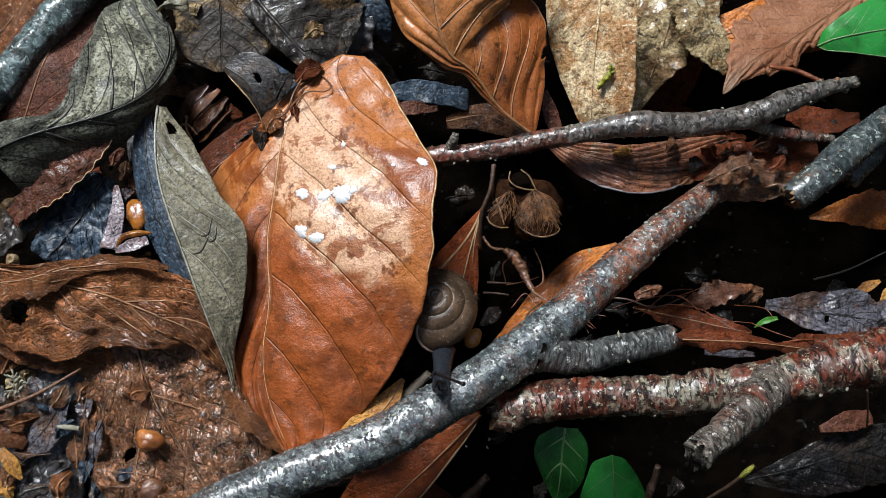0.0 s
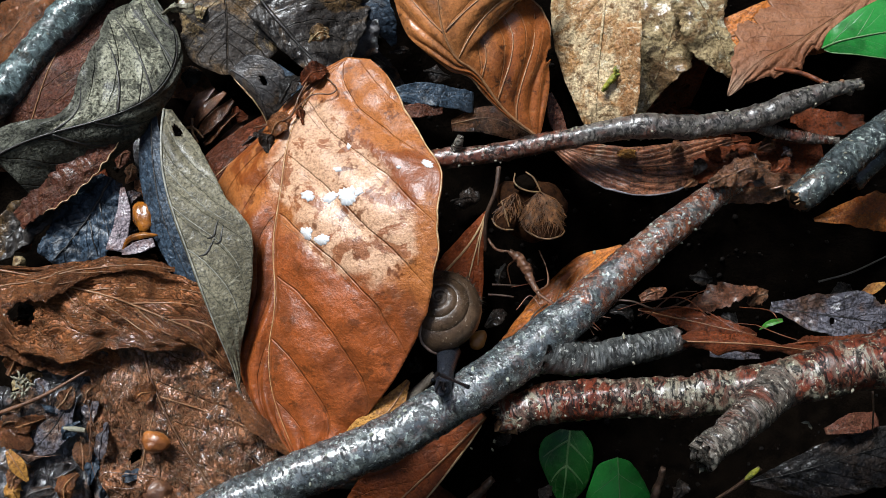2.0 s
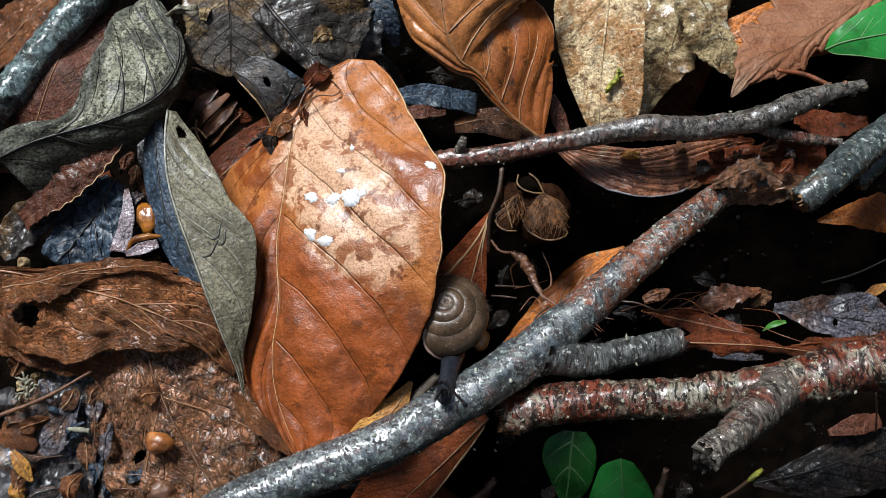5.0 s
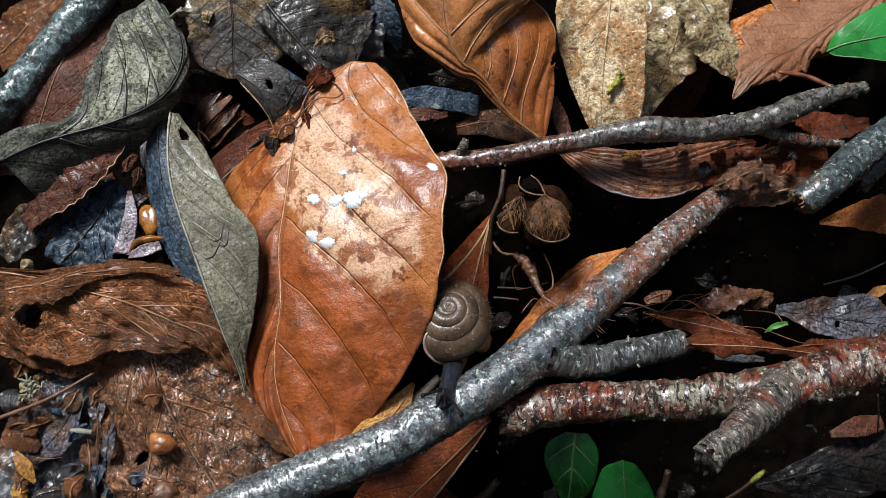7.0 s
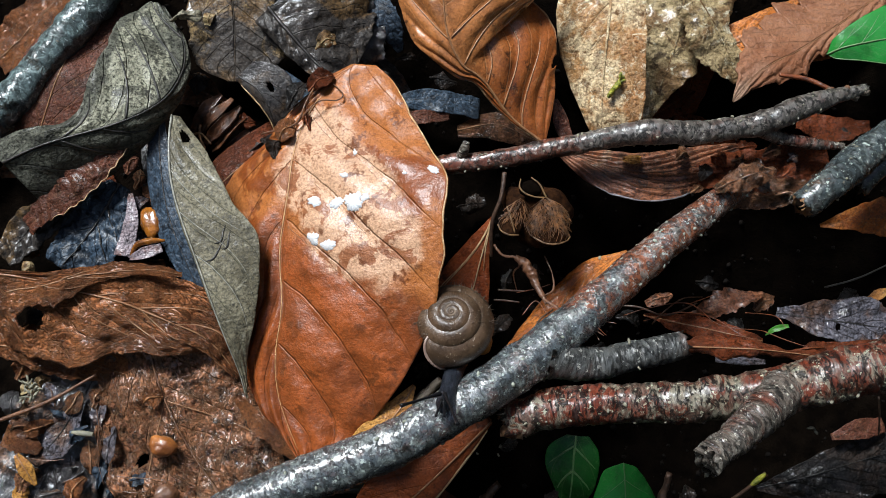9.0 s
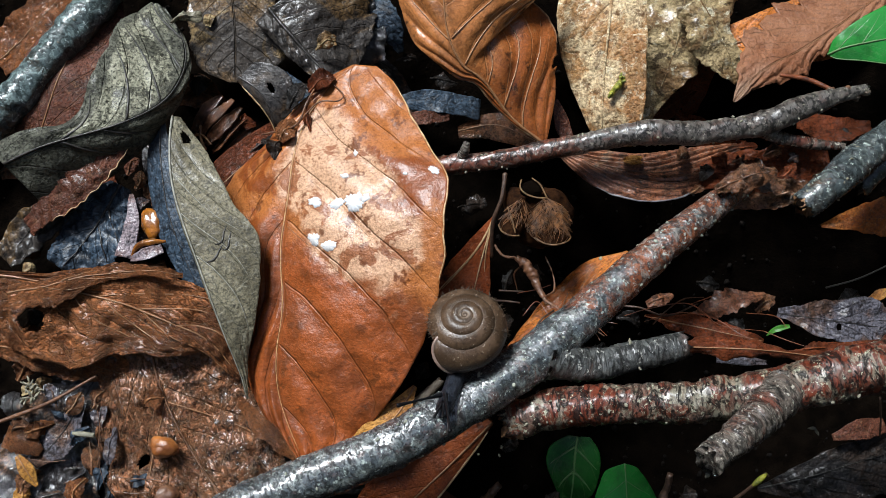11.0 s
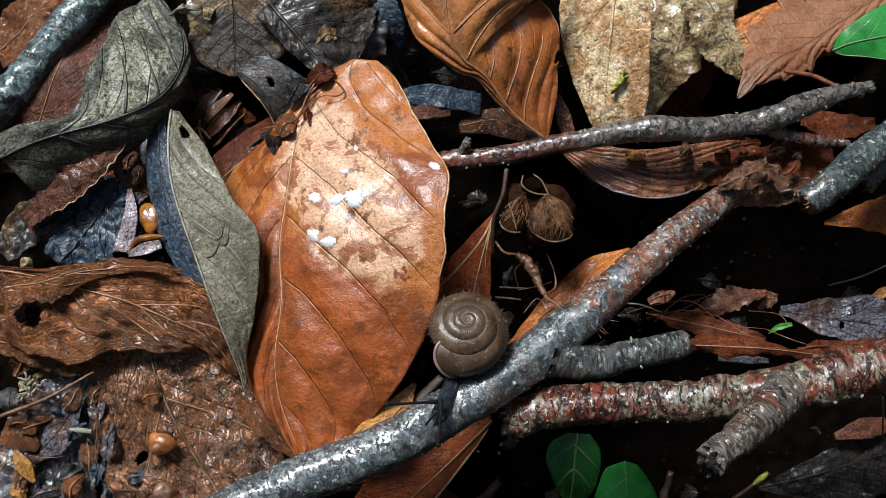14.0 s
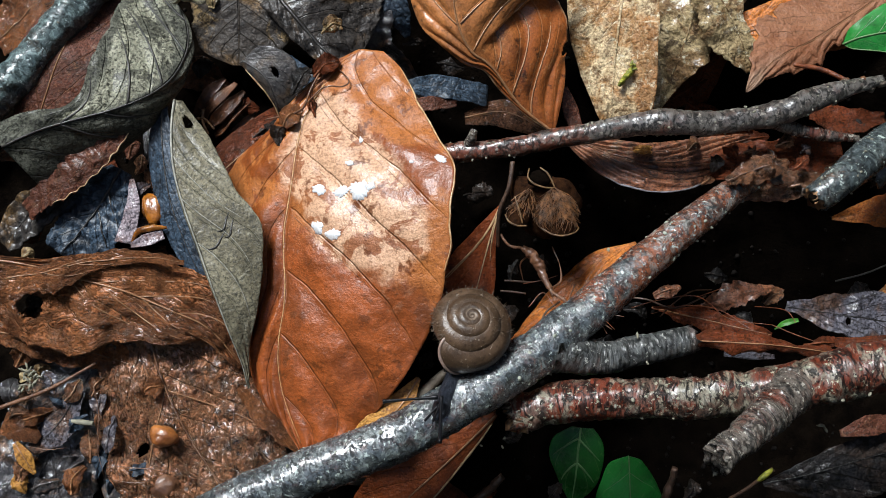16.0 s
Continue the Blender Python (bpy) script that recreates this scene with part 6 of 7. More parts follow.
for k, (at, size) in enumerate((((0.00485, 0.0137, 0.00946), (0.00064, 0.0004, 0.00032,)), ((-0.00712, 0.00614, 0.01015), (0.00056, 0.00032, 0.00024,)), ((0.02198, 0.03164, 0.00331), (0.00048, 0.0004, 0.00032,)), ((0.00737, 0.00415, -0.01174), (0.00048, 0.00032, 0.00024,)), ((0.00701, 0.00283, -0.01202), (0.00048, 0.00024, 0.00024,)), ((0.00362, 0.00295, -0.00892), (0.0004, 0.00024, 0.00024,)),
                                ((0.04882, 0.006, 0.01166), (0.00096, 0.00032, 0.00032,)), ((0.04978, 0.0055, 0.01079), (0.00032, 0.00072, 0.00032,)), ((0.03168, -0.00026, 0.0226), (0.00072, 0.00048, 0.0004,)), ((0.02471, 0.01805, 0.01039), (0.00072, 0.00032, 0.00024,)), ((0.02586, 0.01417, 0.01109), (0.00048, 0.00024, 0.00024,)))):
    seed_thing("pale_crumb", at, [0.6 * x for x in size], M_CREAM, "small pale crumb among the litter", "crumb", turn=30 * k, seed=20 + k, rough=0.5)
def on_beech(at):
    """The place on the beech leaf's blade that lies under a point, as s and t."""
    best = min(((Vector(beech_blade.point(i / 80, j / 40)[0]) - Vector(at)).xy.length, i / 80, j / 40) for i in range(8, 60) for j in range(-20, 40))
    return best[1], best[2]


# Flat white patches stand for sky reflections on the wet beech leaf.
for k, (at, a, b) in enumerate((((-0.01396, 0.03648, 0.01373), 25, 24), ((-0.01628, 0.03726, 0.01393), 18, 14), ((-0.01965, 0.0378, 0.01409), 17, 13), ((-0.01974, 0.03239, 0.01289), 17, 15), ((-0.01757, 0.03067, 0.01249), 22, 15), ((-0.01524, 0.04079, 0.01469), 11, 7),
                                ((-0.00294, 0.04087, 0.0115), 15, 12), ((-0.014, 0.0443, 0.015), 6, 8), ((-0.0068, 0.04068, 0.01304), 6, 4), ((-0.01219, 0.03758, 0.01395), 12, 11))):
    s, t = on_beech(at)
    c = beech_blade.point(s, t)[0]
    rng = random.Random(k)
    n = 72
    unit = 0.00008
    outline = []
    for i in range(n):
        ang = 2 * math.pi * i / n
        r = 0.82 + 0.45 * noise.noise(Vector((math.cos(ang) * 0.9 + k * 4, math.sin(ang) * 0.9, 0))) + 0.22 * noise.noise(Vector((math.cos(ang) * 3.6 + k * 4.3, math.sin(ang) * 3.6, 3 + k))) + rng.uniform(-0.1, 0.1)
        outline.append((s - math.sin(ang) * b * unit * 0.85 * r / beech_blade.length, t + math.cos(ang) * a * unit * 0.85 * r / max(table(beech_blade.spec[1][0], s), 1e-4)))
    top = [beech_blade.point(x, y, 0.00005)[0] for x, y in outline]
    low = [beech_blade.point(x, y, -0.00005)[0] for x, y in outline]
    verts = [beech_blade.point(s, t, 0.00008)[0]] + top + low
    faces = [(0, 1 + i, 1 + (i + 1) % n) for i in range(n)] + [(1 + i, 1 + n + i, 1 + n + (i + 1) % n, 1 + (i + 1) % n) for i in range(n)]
    tagged(mesh_object("white_flake", verts, faces, M_WHITE, origin=c), "jagged white patch standing for a reflection on the beech leaf", "flake", "white flakes")

# ---- pale lichen tuft among the sodden leaves ----
tuft = thing("lichen_tuft", (-0.06088, 0.01058, 0.0068), "pale olive lichen tuft on sodden leaves", "lichen")
rng = random.Random(41)
base = Vector((-0.06075, 0.01118, 0.00724))
for k in range(22):
    a, l = rng.uniform(0, 6.28), 0.00008 * rng.uniform(10, 26)
    root = base + Vector((rng.uniform(-1, 1), rng.uniform(-1, 1), 0)) * 0.00112
    tip = root + Vector((math.cos(a) * l, math.sin(a) * l * 0.7, 0.00008 * rng.uniform(2, 12)))
    bend = root.lerp(tip, 0.55) + Vector((rng.uniform(-1, 1), rng.uniform(-1, 1), 1.5)) * 0.00032
    tube("strand", [root, bend, tip], (0.00013, 0.00016, 0.00007,), M_CREAM, tuft, steps=12, around=7, rough=0.5, rough_scale=900, seed=k)

# ---- beech husk: bristly cup with pale rims ----
husk = thing("beech_husk", (0.01287, 0.03401, -0.00232), "open bristly brown beech husk", "husk")
hc = Vector((0.0127, 0.03846, 0.003))
lump("cup", hc, (0.0049, 0.0048, 0.0042), M_HUSK, husk, turn=20, seed=8, rings=18, segs=28, rough=0.3, taper=0.15)
rng = random.Random(12)
bv, bf = [], []
VALVES = (Blade([(0.01342, 0.0399, 0.0078), (0.01374, 0.03742, 0.0084), (0.014, 0.03499, 0.0086), (0.0143, 0.0325, 0.0084)], (0.0004, 0.00269, 0.00321, 0.0034, 0.00329, 0.0012), (0.0004, 0.0030, 0.0036, 0.0034, 0.0026, 0.0008), -4, -4, -45, -45, ragged=0.05, ripple=0.0003, ripple_scale=300, seed=95, straight=0.8),
          Blade([(0.0101, 0.03969, 0.0076), (0.00905, 0.03769, 0.008), (0.00827, 0.03577, 0.0082), (0.00793, 0.03411, 0.008)], (0.0003, 0.0021, 0.0025, 0.0025, 0.002, 0.0008), (0.0003, 0.00114, 0.00128, 0.00144, 0.00168, 0.0006), -4, -4, -45, -45, ragged=0.05, ripple=0.0003, ripple_scale=300, seed=96, straight=0.8))
for k in range(340):
    valve = VALVES[0] if k % 5 < 4 else VALVES[1]
    s0, t0 = rng.uniform(0.0, 0.6), rng.uniform(-1, 1)
    run, lean, keep = rng.uniform(0.15, 0.4), rng.uniform(-0.7, 0.7), []
    for i in range(6):
        u = i / 5
        s, t = min(s0 + run * u, 1.04), t0 * (0.55 + 0.45 * u) + lean * u * u
        c, out = valve.point(min(s, 1.0), max(min(t, 1.0), -1.0), 0.00008 + (0.0005 * u * u if k % 3 == 0 else 0.0001))
        side = valve.frame_at(s)[1] * 0.00004 * (1 - 0.7 * u)
        bv += [c - side, c + side, c + out * 0.0001]
        keep.append(len(bv) - 3)
    for a0, b0 in zip(keep, keep[1:]):
        for x, y in ((0, 1), (1, 2), (2, 0)):
            bf.append((a0 + x, a0 + y, b0 + y, b0 + x))
tagged(mesh_object("bristles", bv, bf, M_BRISTLE, husk, "fine pale-brown bristles"), kind="stuff")
for pts in ([(0.00989, 0.04238, 0.0088), (0.00971, 0.04108, 0.0088), (0.0106, 0.04005, 0.009), (0.01209, 0.03954, 0.009), (0.01358, 0.03954, 0.0088)], [(0.01147, 0.04264, 0.0086), (0.01262, 0.0416, 0.0088), (0.01358, 0.03962, 0.0088)],
            [(0.00642, 0.03562, 0.0082), (0.00691, 0.0346, 0.0085), (0.00805, 0.03393, 0.0086), (0.00953, 0.03393, 0.0084)], [(0.01158, 0.03367, 0.0084), (0.0132, 0.03266, 0.0087), (0.01484, 0.03249, 0.0087), (0.01649, 0.03308, 0.0083), (0.01708, 0.03384, 0.0078)],
            [(0.00777, 0.03817, 0.0088), (0.00833, 0.03647, 0.009), (0.00888, 0.03426, 0.0088)]):
    tube("rim", pts, (0.0001, 0.00014, 0.0001,), M_HUSKRIM, husk, steps=24, around=8)
def flap(name, blade, material, parent, thick=0.0004, rows=16, cols=12):
    """A small curved flap with thickness, as a part of another thing."""
    vv, vf = [], []
    for i in range(rows + 1):
        for j in range(cols + 1):
            vv.append(blade.point(i / rows, -1 + 2 * j / cols)[0])
    one, per = len(vv), cols + 1
    vv += [v - Vector((0, 0, thick)) for v in vv]
    for i in range(rows):
        for j in range(cols):
            q = (i * per + j, (i + 1) * per + j, (i + 1) * per + j + 1, i * per + j + 1)
            vf += [q, tuple(x + one for x in q[::-1])]
    rim = [j for j in range(per)] + [i * per + cols for i in range(1, rows + 1)] + [rows * per + j for j in range(cols - 1, -1, -1)] + [i * per for i in range(rows - 1, 0, -1)]
    for x, y in zip(rim, rim[1:] + rim[:1]):
        vf.append((x, y, y + one, x + one))
    return mesh_object(name, vv, vf, material, parent)


for valve in VALVES:
    flap("valve", valve, M_HUSK, husk, thick=0.0005, rows=24, cols=18)
# No opening is modelled; a dark lump stands for the mouth's shade.
lump("mouth", (0.01147, 0.04117, 0.0079), (0.0018, 0.0013, 0.0006), M_SHADESOIL, husk, "dark lump standing for shade in the mouth", turn=10, seed=9)

# ---- ribbed brown pod ----
pod = thing("seed_pod", (-0.03791, 0.05077, 0.00277), "split brown ribbed seed pod", "seed pod")
for rib_pts, wl, turned in (([(-0.04088, 0.05214, 0.00306), (-0.03876, 0.05452, 0.0051), (-0.03616, 0.05734, 0.00494)], (0.0004, 0.00104, 0.0004,), 30), ([(-0.03964, 0.05087, 0.00356), (-0.03702, 0.05299, 0.00631), (-0.03426, 0.05638, 0.0055)], (0.0004, 0.00112, 0.0004,), -25), ([(-0.03841, 0.04961, 0.00406), (-0.03558, 0.0518, 0.00637), (-0.03305, 0.0552, 0.00525)], (0.00048, 0.00104, 0.0004,), 25),
                            ([(-0.03756, 0.04866, 0.00309), (-0.03451, 0.05058, 0.00549), (-0.03234, 0.05376, 0.00418)], (0.00048, 0.00112, 0.0004,), -30), ([(-0.03651, 0.04804, 0.00219), (-0.03357, 0.04961, 0.00406), (-0.03145, 0.05291, 0.00323)], (0.0004, 0.00088, 0.00032,), 20)):
    valve = Blade(rib_pts, wl, wl, fold_left=-10 + turned, fold_right=-10 - turned, curl_left=50, curl_right=50, ragged=0.12, ripple=0.0004, ripple_scale=200, seed=90 + turned)
    flap("valve", valve, M_POD, pod, rows=24, cols=14)
for pts in ([(-0.03993, 0.05048, 0.00578), (-0.03857, 0.05038, 0.00606), (-0.03719, 0.04897, 0.00546)], [(-0.0389, 0.0519, 0.00608), (-0.03883, 0.04988, 0.00596), (-0.03804, 0.0483, 0.00531)]):
    tube("thread", pts, (0.00024, 0.0002, 0.00016,), M_HUSKRIM, pod, steps=14, around=6)
stick("curled_stalk", "thin curled leaf stalk at the beech leaf's base", [(-0.02862, 0.04901, 0.01007), (-0.02327, 0.04963, 0.0125), (-0.02163, 0.05284, 0.01318), (-0.01988, 0.05731, 0.01183)], (0.00013, 0.00016, 0.00016, 0.00013,), M_STEM, seed=31, around=8, steps=30, rings=0.0, category="stalk",
      branches=[([(-0.02327, 0.04963, 0.0125), (-0.01989, 0.05257, 0.01389), (-0.01704, 0.05281, 0.01394), (-0.01631, 0.05404, 0.01344), (-0.01863, 0.0569, 0.01174)], (0.0001, 0.00011, 0.0001, 0.00008,))])


# ---- dim scraps of rotted leaf in the gaps ----
def litter_scraps():
    rng = random.Random(77)
    kinds = ((M_BLACKWET, "black rotted scrap of leaf in a gap"), (M_WETBROWN, "sodden brown scrap of leaf in a gap"), (M_DARKRED, "dark red scrap of leaf in a gap"), (M_BLACKWET, "black rotted scrap of leaf in a gap"))
    for k in range(50):
        x, y = rng.uniform(-0.068, 0.072), rng.uniform(-0.012, 0.074)
        a, l = rng.uniform(0, 6.28), rng.uniform(0.004, 0.010)
        if (x > 0.012 and y < 0.046) or (-0.004 < x < 0.022 and 0.025 < y < 0.062):
            continue
        z = [ground_height(x + math.cos(a) * l * u, y + math.sin(a) * l * u) + 0.0007 for u in (-1, 0, 1)]
        rib = [(x - math.cos(a) * l, y - math.sin(a) * l, z[0]), (x, y, z[1] + 0.001), (x + math.cos(a) * l, y + math.sin(a) * l, z[2])]
        w = l * rng.uniform(0.3, 0.6)
        m, label = kinds[k % 4]
        leaf("leaf_scrap", label, Blade(rib, (w * 0.2, w, w * 0.3), (w * 0.2, w * 0.8, w * 0.2), rng.uniform(-20, 20), rng.uniform(-20, 20), rng.uniform(-30, 30), rng.uniform(-30, 30), ripple=0.0008, ripple_scale=220, ragged=0.15, seed=200 + k),
             m, m, 0.0002, rows=22, cols=12, group="leaf scraps")


DEBRIS = (
    ((-0.02338, 0.05429, 0.0128), 60, 0.0048, 0.0017, M_CHAR), ((-0.02141, 0.05085, 0.0131), 100, 0.0042, 0.0014, M_DARKRED), ((-0.02439, 0.04886, 0.0125), 50, 0.0036, 0.0014, M_BROWN),
    ((-0.01967, 0.05605, 0.0132), 35, 0.0044, 0.0014, M_DARKRED), ((-0.02582, 0.04622, 0.0122), 80, 0.0032, 0.0012, M_CHAR),
    ((-0.06124, 0.01118, 0.00724), 15, 0.0024, 0.00088, M_LICHEN),
    ((-0.01915, 0.06185, 0.01402), 25, 0.00319, 0.00136, M_LICHEN),
    ((-0.0552, 0.00981, 0.00633), 60, 0.00351, 0.00144, M_WETBROWN),
    ((-0.05074, 0.00816, 0.00721), 85, 0.00479, 0.00112, M_LILAC),
    ((0.00281, 0.04251, -0.00512), 10, 0.00479, 0.00208, M_CHAR),
    ((0.00863, 0.03025, -0.00619), 70, 0.00399, 0.00112, M_CHAR),
    ((0.00748, 0.02301, -0.0062), 40, 0.00399, 0.00112, M_CHAR),
    ((0.01027, 0.01654, 0.0001), 140, 0.00351, 0.00144, M_RUSSET),
    ((0.01357, 0.03157, -0.00591), 100, 0.00288, 0.00144, M_CHAR),
    ((0.02151, 0.0188, -0.00096), 10, 0.00319, 0.00128, M_CHAR),
    ((0.02754, 0.02355, -0.00685), -20, 0.00367, 0.00128, M_CHAR),
    ((0.03349, 0.02768, -0.0098), 20, 0.00479, 0.00128, M_RIBBED),
    ((0.04609, 0.0231, -0.01001), -30, 0.00399, 0.00176, M_CHAR),
    ((0.05088, 0.02703, -0.01147), 30, 0.00367, 0.0016, M_WETBROWN),
    ((0.05608, 0.01917, -0.00548), 5, 0.00559, 0.00112, M_DARKRED),
    ((0.0659, 0.02844, -0.01424), 15, 0.00439, 0.00176, M_CHAR),
    ((0.0424, 0.0312, -0.01366), -10, 0.00399, 0.0016, M_CHAR),
    ((0.07166, 0.02161, -0.01263), 0, 0.00399, 0.00192, M_CHAR),
    ((0.04658, 0.05132, -0.00248), 10, 0.00479, 0.00144, M_DARKRED),
    ((0.05812, 0.04543, -0.00066), 30, 0.00399, 0.0016, M_WETBROWN),
    ((0.06415, 0.05364, -0.00428), 60, 0.00319, 0.00144, M_CHAR),
    ((0.05432, 0.04134, -0.00077), 0, 0.0024, 0.00112, M_CHAR),
    ((-0.00174, 0.06304, -0.00229), -10, 0.00479, 0.00176, M_CHAR),
    ((-0.01148, 0.06236, 0.00217), 30, 0.00319, 0.0016, M_BLACKWET),
    ((-0.03966, 0.05915, 0.00455), 60, 0.00319, 0.0016, M_CHAR),
    ((-0.04599, 0.04883, 0.00313), 80, 0.00359, 0.00176, M_BLACKWET),
    ((-0.04985, 0.04626, 0.00411), 60, 0.00319, 0.00144, M_RED),
    ((-0.0607, 0.0266, 0.0122), 70, 0.00272, 0.00104, M_YELLOW), ((-0.05979, 0.00623, 0.00619), 20, 0.00399, 0.00128, M_BROWN), ((-0.05394, -0.0028, 0.00488), 70, 0.00431, 0.00128, M_BROWN), ((-0.06173, -0.0032, 0.00434), 100, 0.00319, 0.00128, M_YELLOW),
    ((-0.06314, 0.03249, 0.00655), 40, 0.00319, 0.00176, M_BROWN),
    ((-0.06205, 0.02796, 0.01019), 20, 0.00176, 0.00112, M_LICHEN),
    ((-0.05576, 0.01469, 0.00584), 10, 0.00399, 0.00176, M_CHAR),
    ((-0.05947, 0.01238, 0.00627), 50, 0.00192, 0.00072, M_LICHEN),
    ((-0.04877, -0.00341, 0.00536), 70, 0.00256, 0.00144, M_BLUE),
    ((-0.05502, -0.00085, 0.00453), 30, 0.00351, 0.00192, M_BLACKWET),
    ((-0.04282, 0.01004, 0.00868), 20, 0.00272, 0.0016, M_BROWN),
    ((-0.00506, 0.01544, -0.00167), 60, 0.00319, 0.00144, M_CHAR),
    ((0.00878, 0.00468, -0.01469), 20, 0.00319, 0.00128, M_CHAR),
    ((0.01636, -0.00428, -0.02426), 50, 0.00319, 0.00128, M_CHAR),
    ((0.03715, -0.00338, -0.0164), 70, 0.00351, 0.00144, M_CHAR),
    ((0.0046, -0.00422, -0.01428), 30, 0.00319, 0.00128, M_DARKRED),
    ((0.02296, 0.01011, 0.0018), 10, 0.00319, 0.0008, M_CHAR),
    ((-0.02834, 0.04891, 0.00698), 60, 0.00319, 0.00144, M_CHAR),
    ((-0.03236, 0.05241, 0.00465), 20, 0.00288, 0.00128, M_DARKRED),
    ((-0.04107, 0.04061, 0.00521), 80, 0.00399, 0.00128, M_CHAR),
    ((-0.04828, 0.04351, 0.00583), 80, 0.00319, 0.00096, M_WETBROWN),
    ((-0.04089, 0.02839, 0.00798), 70, 0.00399, 0.00112, M_CHAR),
    ((-0.06084, 0.02086, 0.00868), 10, 0.00399, 0.00176, M_CHAR),
    ((-0.05571, 0.02193, 0.00968), 60, 0.0024, 0.00096, M_BROWN),
    ((-0.0263, 0.06722, 0.0078), 30, 0.00479, 0.0024, M_CHAR),
    ((-0.00751, 0.06467, 0.00189), 0, 0.00367, 0.00072, M_CHAR),
    ((-0.04026, 0.06626, 0.01373), 10, 0.00479, 0.00128, M_GREY), ((-0.03725, 0.06742, 0.01091), 80, 0.00192, 0.00072, M_LICHEN), ((-0.04652, 0.03395, 0.00763), 80, 0.00351, 0.0016, M_LILAC), ((-0.0411, 0.03216, 0.00802), 70, 0.00399, 0.00112, M_BLACKWET),
    ((0.0359, 0.04804, 0.00219), 20, 0.00272, 0.00112, M_WETBROWN), ((0.03834, 0.04543, 0.0024), 80, 0.0024, 0.00096, M_CHAR), ((0.04114, 0.04753, 0.00208), 140, 0.00288, 0.00112, M_DARKRED), ((0.04399, 0.04781, 0.00291), 30, 0.0024, 0.00104, M_WETBROWN),
    ((0.04681, 0.04648, 0.0034), 100, 0.00272, 0.00096, M_BLACKWET), ((0.04921, 0.04841, 0.00304), 10, 0.00272, 0.00112, M_WETBROWN), ((0.05113, 0.04564, 0.00322), 60, 0.00256, 0.00096, M_DARKRED), ((0.04767, 0.0431, 0.00268), 150, 0.0024, 0.00096, M_BLACKWET), ((0.05293, 0.04804, 0.00219), 30, 0.0024, 0.00104, M_LILAC),
    ((0.03765, 0.04326, 0.00118), 40, 0.00224, 0.0008, M_WETBROWN), ((0.05094, 0.04245, 0.00177), 20, 0.0024, 0.00096, M_WETBROWN), ((0.0276, 0.04753, 0.00208), 0, 0.0024, 0.00088, M_YELLOW),
    ((-0.06275, 0.01457, 0.00704), 70, 0.00351, 0.00144, M_BROWN), ((-0.06362, 0.00939, 0.00655), 90, 0.00399, 0.00144, M_BLACKWET), ((-0.0626, 0.00584, 0.0061), 20, 0.00319, 0.00128, M_WETBROWN), ((-0.05812, 0.01054, 0.00726), 120, 0.00319, 0.00104, M_LILAC), ((-0.05383, 0.00502, 0.00685), 45, 0.00351, 0.00112, M_BLUE), ((-0.05053, -0.00045, 0.00599), 80, 0.00399, 0.00112, M_BLUE),
    ((-0.04571, 0.04144, 0.00692), 100, 0.00479, 0.00112, M_WETBROWN), ((-0.0465, 0.039, 0.00794), 60, 0.00272, 0.0008, M_LILAC), ((-0.04473, 0.04394, 0.00439), 40, 0.0024, 0.00096, M_DARKRED),
    ((-0.04184, 0.04778, 0.00214), 30, 0.00399, 0.00144, M_WETBROWN), ((-0.03835, 0.04693, 0.00196), 140, 0.00367, 0.00112, M_DARKRED), ((-0.03004, 0.04849, 0.00689), 40, 0.00288, 0.0008, M_BLACKWET),
    ((-0.06133, -0.00124, 0.00475), 60, 0.00399, 0.00176, M_WETBROWN), ((-0.05234, 0.0019, 0.00588), 100, 0.00479, 0.00144, M_WETBROWN), ((-0.0575, 0.00821, 0.0063), 150, 0.00319, 0.00112, M_BLUE), ((-0.04878, 0.00383, 0.00736), 80, 0.00559, 0.00096, M_LILAC),
    ((-0.04506, -0.00106, 0.00678), 10, 0.00319, 0.00112, M_BLUE), ((-0.05074, 0.01051, 0.00771), 60, 0.00351, 0.00112, M_WETBROWN), ((-0.05842, -0.00361, 0.00348), 20, 0.00399, 0.0016, M_BLACKWET),
)
DEBRIS_LABELS = {"dark_ribbed_leaf": "dark red-brown torn piece of leaf", "ochre_leaf": "ochre piece of fallen leaf", "grey_green_leaf": "pale grey-green piece of leaf", "black_decayed_leaf": "black decayed piece of leaf", "dark_red_leaf": "dark red decayed piece of leaf", "sodden_brown_leaf": "sodden brown piece of leaf", "russet_leaf": "russet piece of fallen leaf",
                 "rotted_black_leaf": "wet black rotted piece of leaf", "red_brown_leaf": "red-brown piece of fallen leaf", "wrinkled_brown_leaf": "wrinkled brown piece of leaf", "mouldy_leaf": "pale mouldy piece of leaf", "blue_black_leaf": "blue-black wet piece of leaf", "lilac_grey_leaf": "lilac-grey wet piece of leaf"}


